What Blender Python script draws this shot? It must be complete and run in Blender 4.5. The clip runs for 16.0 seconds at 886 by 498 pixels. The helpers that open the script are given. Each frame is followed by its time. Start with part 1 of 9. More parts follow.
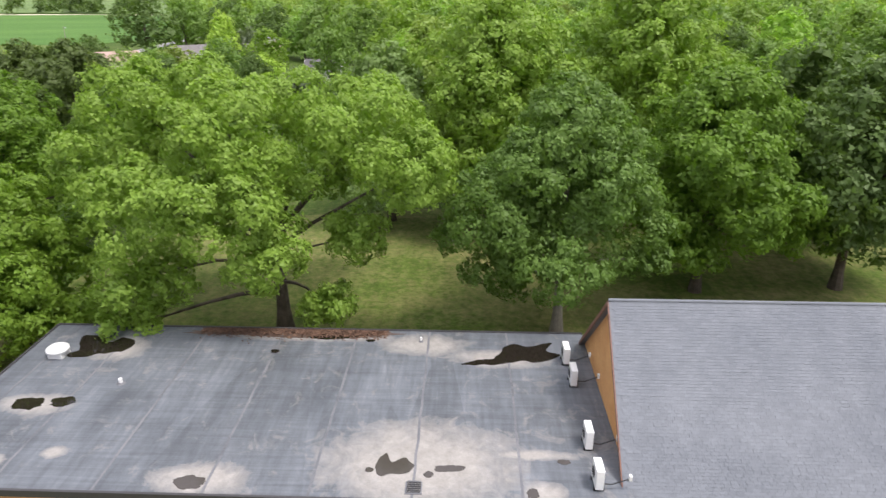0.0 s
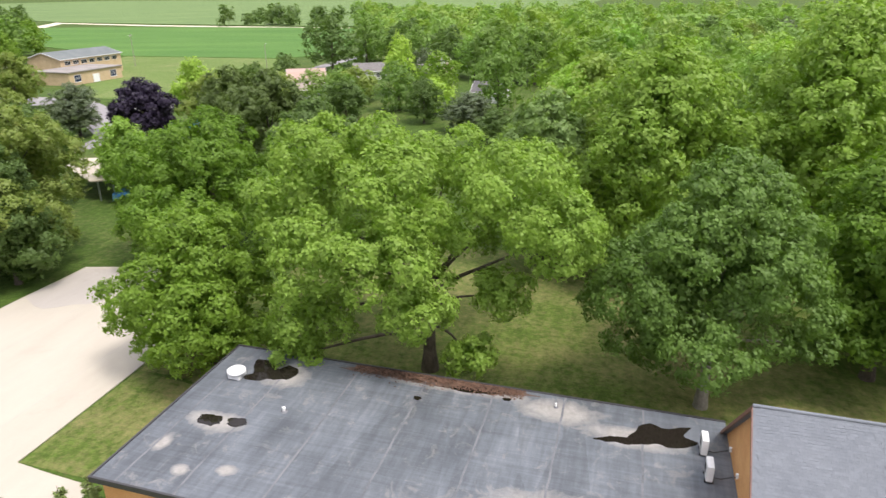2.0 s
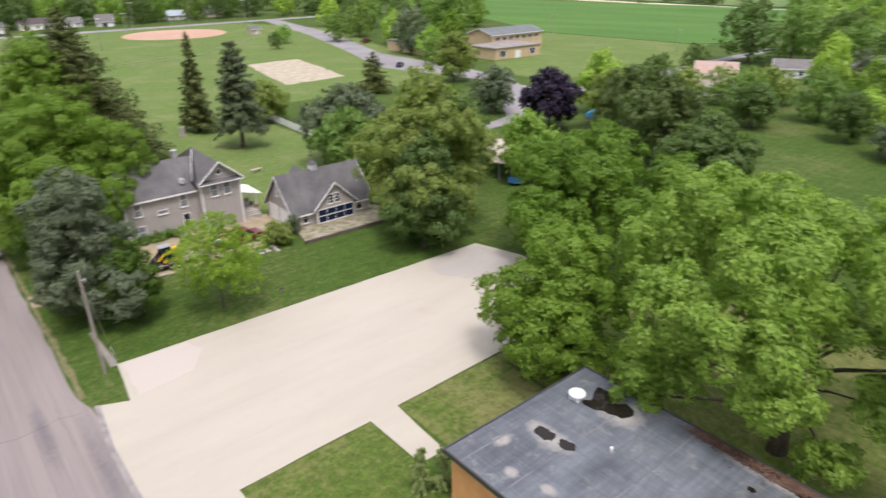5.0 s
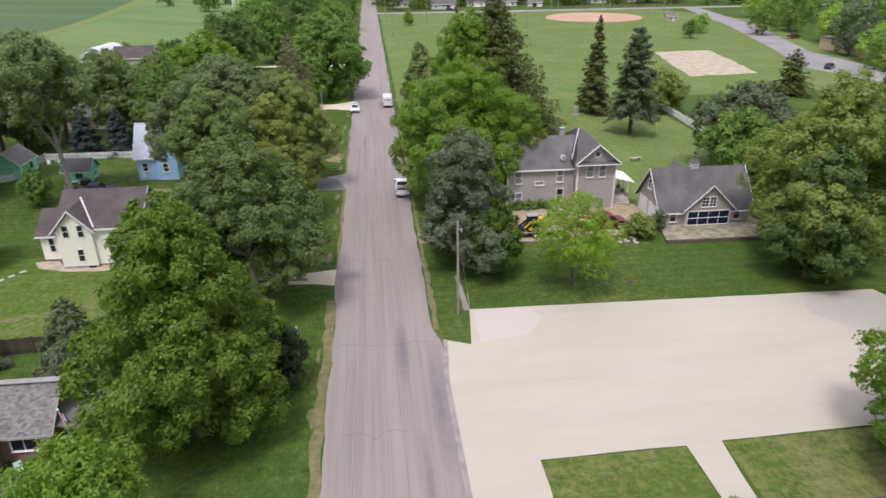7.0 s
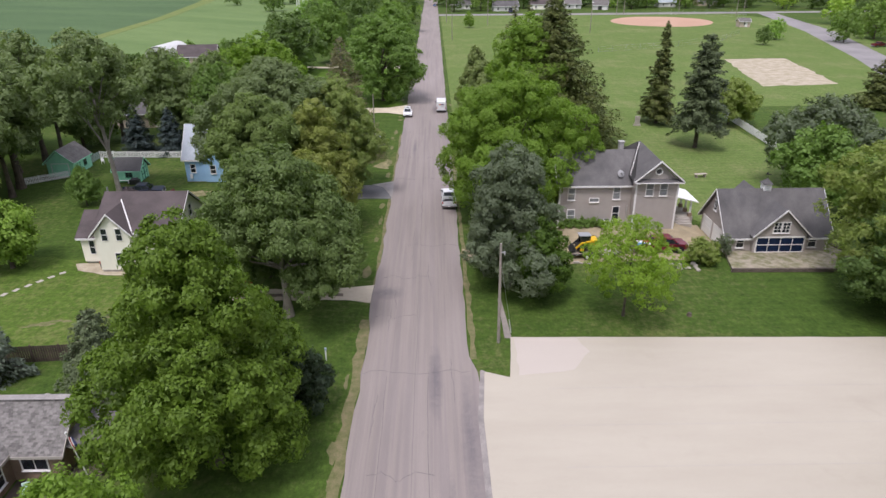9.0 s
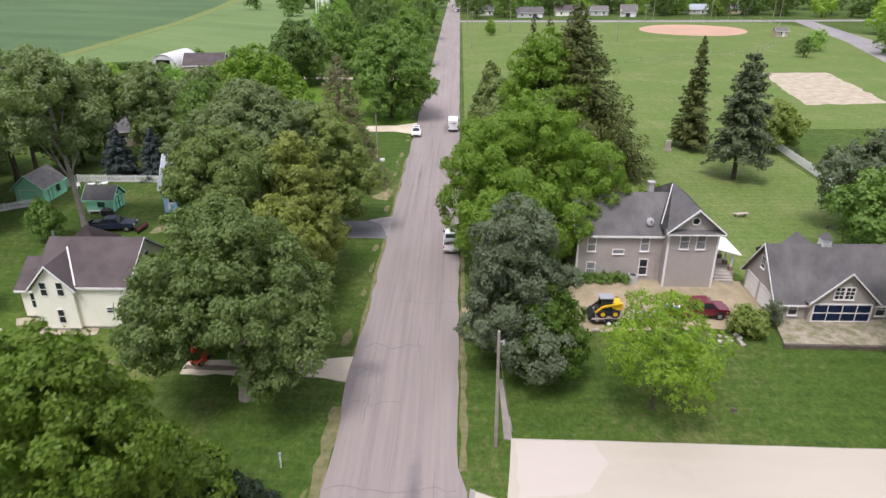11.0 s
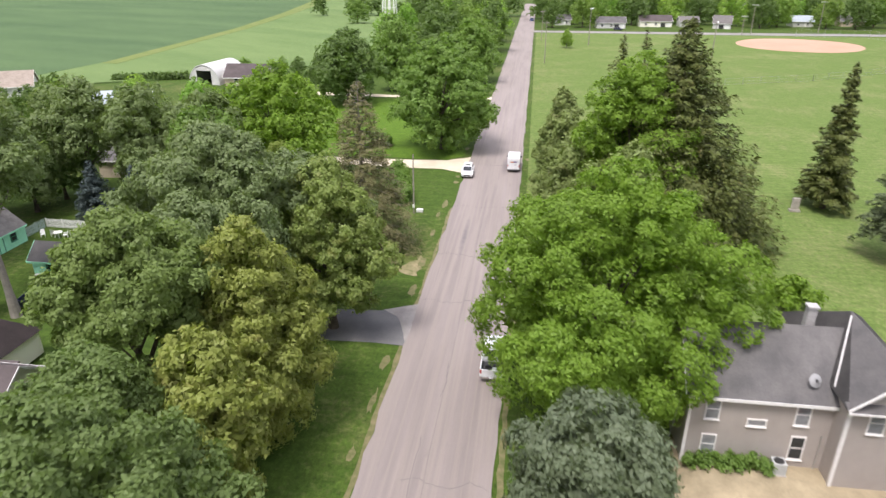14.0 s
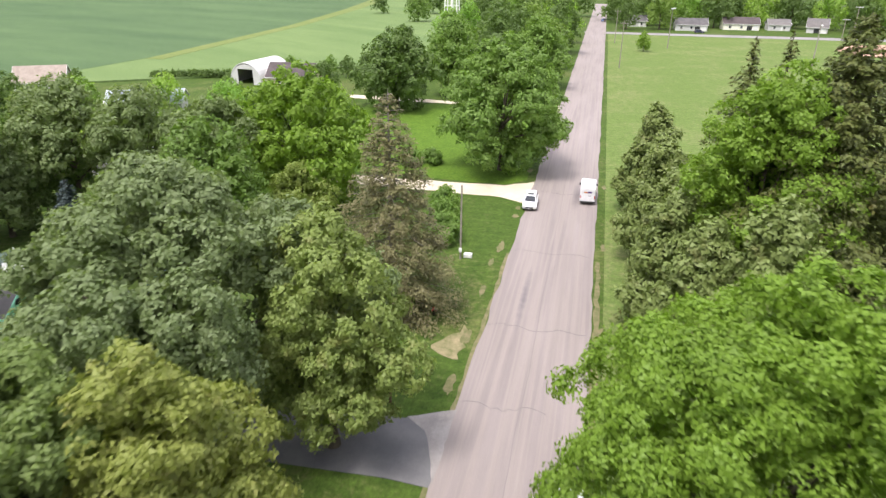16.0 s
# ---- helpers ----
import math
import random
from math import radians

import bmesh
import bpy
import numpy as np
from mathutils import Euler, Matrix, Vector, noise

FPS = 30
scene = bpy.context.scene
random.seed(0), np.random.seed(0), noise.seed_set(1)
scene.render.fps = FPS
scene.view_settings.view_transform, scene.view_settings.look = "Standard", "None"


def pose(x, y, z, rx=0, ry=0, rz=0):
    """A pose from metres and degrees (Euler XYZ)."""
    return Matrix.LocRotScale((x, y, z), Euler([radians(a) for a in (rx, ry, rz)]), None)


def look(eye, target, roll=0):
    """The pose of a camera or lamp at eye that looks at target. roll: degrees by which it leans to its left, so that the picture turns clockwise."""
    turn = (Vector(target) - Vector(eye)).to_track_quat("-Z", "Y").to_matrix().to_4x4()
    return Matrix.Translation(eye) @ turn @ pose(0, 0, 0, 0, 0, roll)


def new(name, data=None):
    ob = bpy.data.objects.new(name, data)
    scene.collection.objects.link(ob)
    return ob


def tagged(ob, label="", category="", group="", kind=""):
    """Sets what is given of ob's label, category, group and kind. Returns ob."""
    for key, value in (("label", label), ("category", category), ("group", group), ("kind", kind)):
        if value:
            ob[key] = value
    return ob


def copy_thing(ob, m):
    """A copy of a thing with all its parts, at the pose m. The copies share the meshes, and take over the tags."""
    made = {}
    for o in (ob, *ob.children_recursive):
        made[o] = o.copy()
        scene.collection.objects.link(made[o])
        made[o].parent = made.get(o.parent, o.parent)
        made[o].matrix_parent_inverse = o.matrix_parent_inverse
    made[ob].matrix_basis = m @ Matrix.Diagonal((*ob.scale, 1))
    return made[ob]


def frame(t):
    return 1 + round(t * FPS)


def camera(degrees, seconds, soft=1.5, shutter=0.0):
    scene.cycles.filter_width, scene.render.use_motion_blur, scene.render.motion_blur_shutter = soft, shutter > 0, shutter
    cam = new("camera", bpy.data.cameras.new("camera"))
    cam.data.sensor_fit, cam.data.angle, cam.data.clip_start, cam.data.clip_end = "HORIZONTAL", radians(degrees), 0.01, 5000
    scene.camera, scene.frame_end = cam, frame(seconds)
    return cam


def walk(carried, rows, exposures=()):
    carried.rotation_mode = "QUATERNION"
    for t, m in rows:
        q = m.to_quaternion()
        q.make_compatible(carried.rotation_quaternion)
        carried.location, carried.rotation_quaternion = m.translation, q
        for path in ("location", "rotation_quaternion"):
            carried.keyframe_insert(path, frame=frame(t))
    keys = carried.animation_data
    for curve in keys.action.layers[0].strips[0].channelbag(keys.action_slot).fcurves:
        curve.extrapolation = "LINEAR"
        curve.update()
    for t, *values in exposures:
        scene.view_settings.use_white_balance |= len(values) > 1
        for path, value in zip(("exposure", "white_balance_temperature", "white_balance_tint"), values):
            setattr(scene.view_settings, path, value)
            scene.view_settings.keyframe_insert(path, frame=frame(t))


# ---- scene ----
cam = camera(68.5, 16.0, 1.4, 0.45)
PATH = [
    (0, (-0.543, -3.036, 24.345), (1.302, -2.968, 23.577), 0.0),
    (0.5, (-0.61, -2.98, 25.285), (1.23, -2.806, 24.522), 0.0),
    (1, (-0.654, -3.092, 26.251), (1.174, -2.802, 25.492), -0.1),
    (1.5, (-0.604, -3.374, 27.134), (1.203, -2.957, 26.384), -0.4),
    (2, (-0.639, -3.422, 28.06), (1.141, -2.893, 27.316), -0.4),
    (2.5, (-0.709, -3.247, 29.037), (1.036, -2.614, 28.293), -0.3),
    (3, (-0.631, -3.356, 29.842), (1.063, -2.587, 29.106), -0.4),
    (5.3, (-0.609, -2.926, 32.82), (0.408, -1.412, 31.998), -0.7),
    (5.5, (-0.287, -2.934, 32.775), (0.607, -1.347, 31.948), -0.8),
    (6, (-0.505, -2.574, 32.601), (-0.003, -0.822, 31.777), -0.5),
    (6.5, (-0.063, -2.614, 32.727), (0.258, -0.823, 31.897), -0.6),
    (7, (-0.081, -2.554, 32.731), (0.106, -0.747, 31.896), -0.5),
    (7.5, (0.157, -2.441, 32.761), (0.274, -0.629, 31.924), -0.5),
    (8, (0.469, -1.695, 32.801), (0.584, 0.118, 31.964), -0.5),
    (8.5, (0.885, -0.218, 32.755), (0.99, 1.597, 31.92), -0.4),
    (9, (1.437, 1.907, 32.693), (1.459, 3.726, 31.862), -0.3),
    (11.5, (4.542, 18.527, 33.416), (4.464, 20.35, 32.597), -0.1),
    (12, (4.728, 22.771, 33.466), (4.587, 24.593, 32.653), 0.0),
    (12.5, (5.073, 27.116, 33.565), (4.872, 28.934, 32.756), 0.1),
    (13, (5.456, 31.922, 33.851), (5.238, 33.737, 33.038), -0.2),
    (13.5, (5.54, 36.625, 33.198), (5.321, 38.44, 32.386), -0.2),
    (14, (5.433, 41.165, 32.171), (5.187, 42.978, 31.365), 0.1),
    (14.5, (5.065, 45.535, 32.049), (4.683, 47.323, 31.239), 0.2),
    (15, (4.601, 50.498, 31.833), (4.193, 52.279, 31.02), 0.2),
    (15.5, (3.752, 55.605, 31.244), (3.343, 57.385, 30.429), 0.3),
    (16, (2.711, 61.094, 30.015), (2.3, 62.877, 29.208), 0.5),
]
walk(cam, [(t, look(eye, target, roll)) for t, eye, target, roll in PATH], [(0.0, 1.36, 6500, 15), (2.0, 1.42, 6500, 14), (3.2, 1.34, 6500, 14), (5.4, 1.02, 6300, 17), (7.0, 0.89, 6200, 18), (9.2, 0.83, 6200, 18), (11.4, 1.1, 6300, 17), (13.0, 1.25, 6450, 16), (16.0, 1.56, 6500, 15)])

# ---- world, sun ----
SUN_EL, SUN_AZ = 64.0, 205.0
world = bpy.data.worlds.new("world")
scene.world = world
world.use_nodes = True
wn, wl = world.node_tree.nodes, world.node_tree.links
sky = wn.new("ShaderNodeTexSky")
sky.sky_type = 'NISHITA'
sky.sun_disc = False
sky.sun_elevation = radians(SUN_EL)
sky.sun_rotation = radians(SUN_AZ)
sky.air_density, sky.dust_density, sky.ozone_density = 1.0, 3.5, 1.0
veil = wn.new("ShaderNodeMixRGB")
veil.inputs[0].default_value = 0.8
veil.inputs[2].default_value = (8.75, 8.9, 9.75, 1)
wl.new(sky.outputs[0], veil.inputs[1])
bg = wn["Background"]
bg.inputs[1].default_value = 0.072
# an overcast sky is about three times brighter overhead than at the horizon
updir = wn.new("ShaderNodeSeparateXYZ")
wl.new(wn.new("ShaderNodeTexCoord").outputs["Generated"], updir.inputs[0])
cie = wn.new("ShaderNodeMapRange")
for _n, _v in (("From Min", 0.0), ("From Max", 1.0), ("To Min", 0.3), ("To Max", 1.42)):
    cie.inputs[_n].default_value = _v
wl.new(updir.outputs[2], cie.inputs["Value"])
shade = wn.new("ShaderNodeMixRGB")
shade.blend_type = 'MULTIPLY'
shade.inputs[0].default_value = 1.0
wl.new(veil.outputs[0], shade.inputs[1])
wl.new(cie.outputs[0], shade.inputs[2])
wl.new(shade.outputs[0], bg.inputs[0])
sun_data = bpy.data.lights.new("sun", 'SUN')
sun_data.energy, sun_data.angle, sun_data.color = 1.5, radians(16), (1.0, 0.96, 0.9)
sun = new("sun", sun_data)
_e, _a = radians(SUN_EL), radians(SUN_AZ)
sun.matrix_world = look((0, 0, 120), (-60 * math.sin(_a) * math.cos(_e), -60 * math.cos(_a) * math.cos(_e), 120 - 60 * math.sin(_e)))


# ---- materials ----
def nodes_of(name):
    m = bpy.data.materials.new(name)
    m.use_nodes = True
    nt = m.node_tree
    return m, nt, nt.nodes["Principled BSDF"]


def c4(c):
    return (c[0], c[1], c[2], 1.0)


def add_noise(nt, vec, scale, detail=6.0, rough=0.6, warp=0.0):
    n = nt.nodes.new("ShaderNodeTexNoise")
    n.inputs["Scale"].default_value = scale
    n.inputs["Detail"].default_value = detail
    n.inputs["Roughness"].default_value = rough
    n.inputs["Distortion"].default_value = warp
    nt.links.new(vec, n.inputs["Vector"])
    return n.outputs[0]


def ramp(nt, fac, stops):
    r = nt.nodes.new("ShaderNodeValToRGB")
    el = r.color_ramp.elements
    el[0].position, el[0].color = stops[0][0], c4(stops[0][1])
    el[1].position, el[1].color = stops[-1][0], c4(stops[-1][1])
    for p, c in stops[1:-1]:
        e = el.new(p)
        e.color = c4(c)
    nt.links.new(fac, r.inputs[0])
    return r.outputs[0]


def mix(nt, fac, a, b, mode='MIX'):
    m = nt.nodes.new("ShaderNodeMixRGB")
    m.blend_type = mode
    for k, v in ((0, fac), (1, a), (2, b)):
        if isinstance(v, (int, float)):
            m.inputs[k].default_value = v
        elif isinstance(v, tuple):
            m.inputs[k].default_value = c4(v)
        else:
            nt.links.new(v, m.inputs[k])
    return m.outputs[0]


def maths(nt, op, a, b=0.0, clamp=False):
    m = nt.nodes.new("ShaderNodeMath")
    m.operation, m.use_clamp = op, clamp
    for k, v in ((0, a), (1, b)):
        if isinstance(v, (int, float)):
            m.inputs[k].default_value = v
        else:
            nt.links.new(v, m.inputs[k])
    return m.outputs[0]


def coords(nt, kind="Object"):
    return nt.nodes.new("ShaderNodeTexCoord").outputs[kind]


def stretched(nt, vec, sx, sy, sz):
    m = nt.nodes.new("ShaderNodeMapping")
    m.inputs["Scale"].default_value = (sx, sy, sz)
    nt.links.new(vec, m.inputs[0])
    return m.outputs[0]


def bump(nt, bsdf, height, strength=0.3, dist=0.02):
    b = nt.nodes.new("ShaderNodeBump")
    b.inputs["Strength"].default_value, b.inputs["Distance"].default_value = strength, dist
    nt.links.new(height, b.inputs["Height"])
    nt.links.new(b.outputs[0], bsdf.inputs["Normal"])


def surf(name, c1, c2, s1=0.5, s2=14.0, rough=0.85, relief=0.25, metal=0.0, piece=0.0, dist=0.02):
    """Two tones in large patches, fine grain, grain relief; piece: how much single pieces differ."""
    m, nt, b = nodes_of(name)
    v = coords(nt)
    big = add_noise(nt, v, s1, 4.0)
    fine = add_noise(nt, v, s2, 5.0, 0.7)
    col = ramp(nt, big, [(0.35, c1), (0.65, c2)])
    col = mix(nt, 0.55, col, ramp(nt, fine, [(0.25, (0.55,) * 3), (0.75, (1.35,) * 3)]), 'MULTIPLY')
    if piece:
        rnd = nt.nodes.new("ShaderNodeObjectInfo").outputs["Random"]
        isl = nt.nodes.new("ShaderNodeNewGeometry").outputs["Random Per Island"]
        both = maths(nt, 'FRACT', maths(nt, 'ADD', rnd, isl))
        col = mix(nt, piece, col, ramp(nt, both, [(0.0, (0.45,) * 3), (1.0, (1.5,) * 3)]), 'MULTIPLY')
    nt.links.new(col, b.inputs["Base Color"])
    b.inputs["Roughness"].default_value, b.inputs["Metallic"].default_value = rough, metal
    if relief:
        bump(nt, b, fine, relief, dist)
    return m


def plain(name, c, rough=0.5, metal=0.0, coat=0.0):
    m, nt, b = nodes_of(name)
    v = coords(nt)
    n = add_noise(nt, v, 3.0, 5.0)
    col = mix(nt, 0.35, c, ramp(nt, n, [(0.3, (0.7,) * 3), (0.7, (1.15,) * 3)]), 'MULTIPLY')
    nt.links.new(col, b.inputs["Base Color"])
    b.inputs["Roughness"].default_value, b.inputs["Metallic"].default_value = rough, metal
    b.inputs["Coat Weight"].default_value = coat
    b.inputs["Coat Roughness"].default_value = 0.08
    return m


def glass_dark(name, c=(0.015, 0.018, 0.022)):
    m, nt, b = nodes_of(name)
    n = add_noise(nt, coords(nt), 1.3, 2.0)
    nt.links.new(ramp(nt, n, [(0.3, c), (0.8, tuple(2.2 * k for k in c))]), b.inputs["Base Color"])
    b.inputs["Roughness"].default_value = 0.06
    b.inputs["Specular IOR Level"].default_value = 0.6
    return m


def foliage(name, dark, light, dry=None, trans=0.34, rough=0.5, vary=0.0):
    m, nt, b = nodes_of(name)
    v = coords(nt)
    isl = nt.nodes.new("ShaderNodeNewGeometry").outputs["Random Per Island"]
    clump = add_noise(nt, v, 0.42, 2.5, 0.5)
    f = maths(nt, 'ADD', maths(nt, 'MULTIPLY', isl, 0.16), maths(nt, 'MULTIPLY', clump, 0.92), True)
    dark, light = [d + 0.58 * (l - d) for d, l in zip(dark, light)], [0.86 * l for l in light]
    dark[2], light[2] = 1.18 * dark[2], 1.18 * light[2]
    stops = [(0.3, dark), (0.74, light)]
    col = ramp(nt, f, stops)
    if dry:
        spots = add_noise(nt, v, 0.9, 3.0)
        col = mix(nt, ramp(nt, spots, [(0.55, (0, 0, 0)), (0.72, (1, 1, 1))]), col, dry)
    if vary:
        rnd = nt.nodes.new("ShaderNodeObjectInfo").outputs["Random"]
        col = mix(nt, vary, col, ramp(nt, rnd, [(0.0, (0.45, 0.52, 0.5)), (0.35, (0.95, 0.85, 0.9)), (0.7, (1.0, 1.15, 0.9)), (1.0, (1.6, 1.45, 1.2))]), 'MULTIPLY')
    nt.links.new(col, b.inputs["Base Color"])
    b.inputs["Roughness"].default_value = rough
    b.inputs["Specular IOR Level"].default_value = 0.22
    t = nt.nodes.new("ShaderNodeBsdfTranslucent")
    nt.links.new(mix(nt, 1.0, col, (1.5, 1.7, 0.7), 'MULTIPLY'), t.inputs[0])
    mx = nt.nodes.new("ShaderNodeMixShader")
    mx.inputs[0].default_value = trans
    out = nt.nodes["Material Output"]
    nt.links.new(b.outputs[0], mx.inputs[1])
    nt.links.new(t.outputs[0], mx.inputs[2])
    nt.links.new(mx.outputs[0], out.inputs[0])
    return m


def grass(name, a, b_, dry, amount, stripes=0.0):
    m, nt, b = nodes_of(name)
    v = coords(nt)
    big = add_noise(nt, v, 0.06, 6.0, 0.62)
    mid = add_noise(nt, v, 0.55, 6.0, 0.7)
    fine = add_noise(nt, v, 9.0, 4.0, 0.75)
    col = ramp(nt, mid, [(0.3, a), (0.72, b_)])
    rough_ = add_noise(nt, v, 2.2, 6.0, 0.75)
    col = mix(nt, 0.75, col, ramp(nt, rough_, [(0.32, (0.68,) * 3), (0.68, (1.3,) * 3)]), 'MULTIPLY')
    blade = add_noise(nt, stretched(nt, v, 3.0, 0.8, 1), 1.6, 5.0, 0.7)
    col = mix(nt, 0.7, col, ramp(nt, blade, [(0.3, (0.74, 0.7, 0.8)), (0.7, (1.2, 1.26, 1.05))]), 'MULTIPLY')
    patch = maths(nt, 'ADD', maths(nt, 'MULTIPLY', big, 0.55), maths(nt, 'MULTIPLY', add_noise(nt, stretched(nt, v, 1.0, 0.35, 1.0), 0.4, 6.0, 0.75), 0.4))
    patch = maths(nt, 'ADD', patch, maths(nt, 'MULTIPLY', maths(nt, 'SUBTRACT', add_noise(nt, v, 1.5, 5.0, 0.7), 0.36), 0.6))
    col = mix(nt, ramp(nt, patch, [(0.6 - amount, (0, 0, 0)), (0.84 - amount, (0.66,) * 3)]), col, dry)
    if stripes:
        w = nt.nodes.new("ShaderNodeTexWave")
        w.bands_direction = 'Y'
        w.inputs["Scale"].default_value, w.inputs["Distortion"].default_value, w.inputs["Detail Scale"].default_value = 0.2, 2.5, 0.4
        nt.links.new(v, w.inputs["Vector"])
        col = mix(nt, stripes, col, ramp(nt, w.outputs[1], [(0.3, (0.75,) * 3), (0.7, (1.2,) * 3)]), 'MULTIPLY')
    col = mix(nt, 0.5, col, ramp(nt, fine, [(0.25, (0.45,) * 3), (0.75, (1.5,) * 3)]), 'MULTIPLY')
    nt.links.new(col, b.inputs["Base Color"])
    b.inputs["Roughness"].default_value = 0.95
    b.inputs["Specular IOR Level"].default_value = 0.15
    bump(nt, b, fine, 0.6, 0.06)
    return m


M_GRASS = grass("grass", (0.036, 0.07, 0.011), (0.07, 0.113, 0.02), (0.19, 0.175, 0.075), 0.04, 0.2)
M_PARK = grass("park_grass", (0.086, 0.136, 0.031), (0.134, 0.186, 0.052), (0.25, 0.235, 0.115), 0.05, 0.16)
M_LUSH = grass("lush_grass", (0.06, 0.12, 0.012), (0.10, 0.17, 0.02), (0.16, 0.15, 0.05), -0.08, 0.0)
M_BACK_LAWN = grass("back_lawn_grass", (0.056, 0.092, 0.015), (0.098, 0.136, 0.028), (0.26, 0.215, 0.1), 0.11, 0.15)
M_WEST_LAWN = grass("west_lawn_grass", (0.054, 0.098, 0.013), (0.092, 0.142, 0.024), (0.23, 0.205, 0.09), 0.06, 0.2)
M_DRY = surf("dry_earth", (0.27, 0.225, 0.125), (0.12, 0.125, 0.045), 1.1, 8.0, 0.95, 0.4)
M_VERGE = surf("worn_verge", (0.185, 0.158, 0.08), (0.10, 0.112, 0.035), 1.3, 9.0, 0.95, 0.4)


def crop(name, a, b_, rows, turn):
    m, nt, b = nodes_of(name)
    v = coords(nt)
    mp = nt.nodes.new("ShaderNodeMapping")
    mp.inputs["Rotation"].default_value = (0, 0, radians(turn))
    nt.links.new(v, mp.inputs[0])
    w = nt.nodes.new("ShaderNodeTexWave")
    w.inputs["Scale"].default_value, w.inputs["Distortion"].default_value = rows, 1.5
    w.inputs["Detail"].default_value = 3.0
    nt.links.new(mp.outputs[0], w.inputs["Vector"])
    big = add_noise(nt, stretched(nt, mp.outputs[0], 0.4, 1.6, 1), 0.022, 5.0, 0.6)
    col = ramp(nt, big, [(0.34, a), (0.66, b_)])
    col = mix(nt, 0.35, col, ramp(nt, w.outputs[1], [(0.2, (0.75,) * 3), (0.8, (1.2,) * 3)]), 'MULTIPLY')
    col = mix(nt, 0.5, col, ramp(nt, add_noise(nt, v, 2.5, 5.0, 0.7), [(0.3, (0.6,) * 3), (0.7, (1.35,) * 3)]), 'MULTIPLY')
    nt.links.new(col, b.inputs["Base Color"])
    b.inputs["Roughness"].default_value = 0.9
    b.inputs["Specular IOR Level"].default_value = 0.2
    bump(nt, b, w.outputs[1], 0.5, 0.2)
    return m


M_CROP_DARK = crop("crop_dark", (0.058, 0.105, 0.042), (0.085, 0.140, 0.055), 0.33, 20)
M_CROP_LIGHT = crop("crop_light", (0.098, 0.158, 0.05), (0.145, 0.208, 0.072), 0.33, 35)
M_CROP_RIGHT = crop("crop_right", (0.06, 0.14, 0.025), (0.09, 0.18, 0.035), 0.5, 70)


def road_material():
    m, nt, b = nodes_of("old_asphalt")
    v = coords(nt)
    big = add_noise(nt, stretched(nt, v, 1.0, 0.12, 1.0), 0.35, 5.0, 0.6)
    col = ramp(nt, big, [(0.3, (0.198, 0.168, 0.158)), (0.7, (0.262, 0.225, 0.211))])
    # strips laid and worn along the way, and the joints between them
    sep = nt.nodes.new("ShaderNodeSeparateXYZ")
    nt.links.new(v, sep.inputs[0])
    strip = add_noise(nt, stretched(nt, v, 1.15, 0.018, 1), 1.0, 3.0, 0.55)
    col = mix(nt, ramp(nt, strip, [(0.42, (0, 0, 0)), (0.5, (0.6,) * 3), (0.62, (0, 0, 0))]), col, (0.272, 0.234, 0.208))
    lane = add_noise(nt, stretched(nt, v, 1.7, 0.03, 1), 1.0, 5.0, 0.6)
    col = mix(nt, 0.45, col, ramp(nt, lane, [(0.3, (0.84,) * 3), (0.7, (1.13,) * 3)]), 'MULTIPLY')
    wob = maths(nt, 'MULTIPLY', maths(nt, 'SUBTRACT', add_noise(nt, stretched(nt, v, 0.3, 0.08, 1), 1.0, 3.0), 0.5), 0.5)
    joint = maths(nt, 'ABSOLUTE', maths(nt, 'ADD', maths(nt, 'ADD', sep.outputs[0], wob), 0.4))
    col = mix(nt, ramp(nt, joint, [(0.01, (0.4,) * 3), (0.04, (0, 0, 0))]), col, (0.10, 0.09, 0.09))
    # oil and tar: (x, y, half width, half length)
    rag = add_noise(nt, v, 1.3, 8.0, 0.75, 0.5)
    total = None
    for x, y, rx, ry in ((-3.6, 62.4, 2.6, 2.2), (3.9, 39.0, 1.1, 13.0), (1.3, 47.0, 1.0, 8.0), (2.4, 30.0, 0.5, 9.0), (-2.2, 118.0, 0.6, 10.0), (1.5, 150.0, 1.0, 9.0)):
        dx = maths(nt, 'DIVIDE', maths(nt, 'SUBTRACT', sep.outputs[0], x), rx)
        dy = maths(nt, 'DIVIDE', maths(nt, 'SUBTRACT', sep.outputs[1], y), ry)
        k = maths(nt, 'SUBTRACT', 1.0, maths(nt, 'SQRT', maths(nt, 'ADD', maths(nt, 'MULTIPLY', dx, dx), maths(nt, 'MULTIPLY', dy, dy))), True)
        total = k if total is None else maths(nt, 'MAXIMUM', total, k)
    oil = maths(nt, 'MULTIPLY', total, maths(nt, 'MULTIPLY', rag, 1.6))
    col = mix(nt, ramp(nt, oil, [(0.2, (0, 0, 0)), (0.75, (0.62,) * 3)]), col, (0.10, 0.09, 0.102))
    stain = add_noise(nt, stretched(nt, v, 1.0, 0.4, 1), 0.5, 7.0, 0.75, 0.6)
    col = mix(nt, ramp(nt, stain, [(0.62, (0, 0, 0)), (0.8, (0.4,) * 3)]), col, (0.10, 0.092, 0.095))
    fine = add_noise(nt, v, 22.0, 4.0, 0.7)
    col = mix(nt, 0.5, col, ramp(nt, fine, [(0.25, (0.7,) * 3), (0.75, (1.25,) * 3)]), 'MULTIPLY')
    nt.links.new(col, b.inputs["Base Color"])
    b.inputs["Roughness"].default_value = 0.88
    bump(nt, b, fine, 0.35, 0.01)
    return m


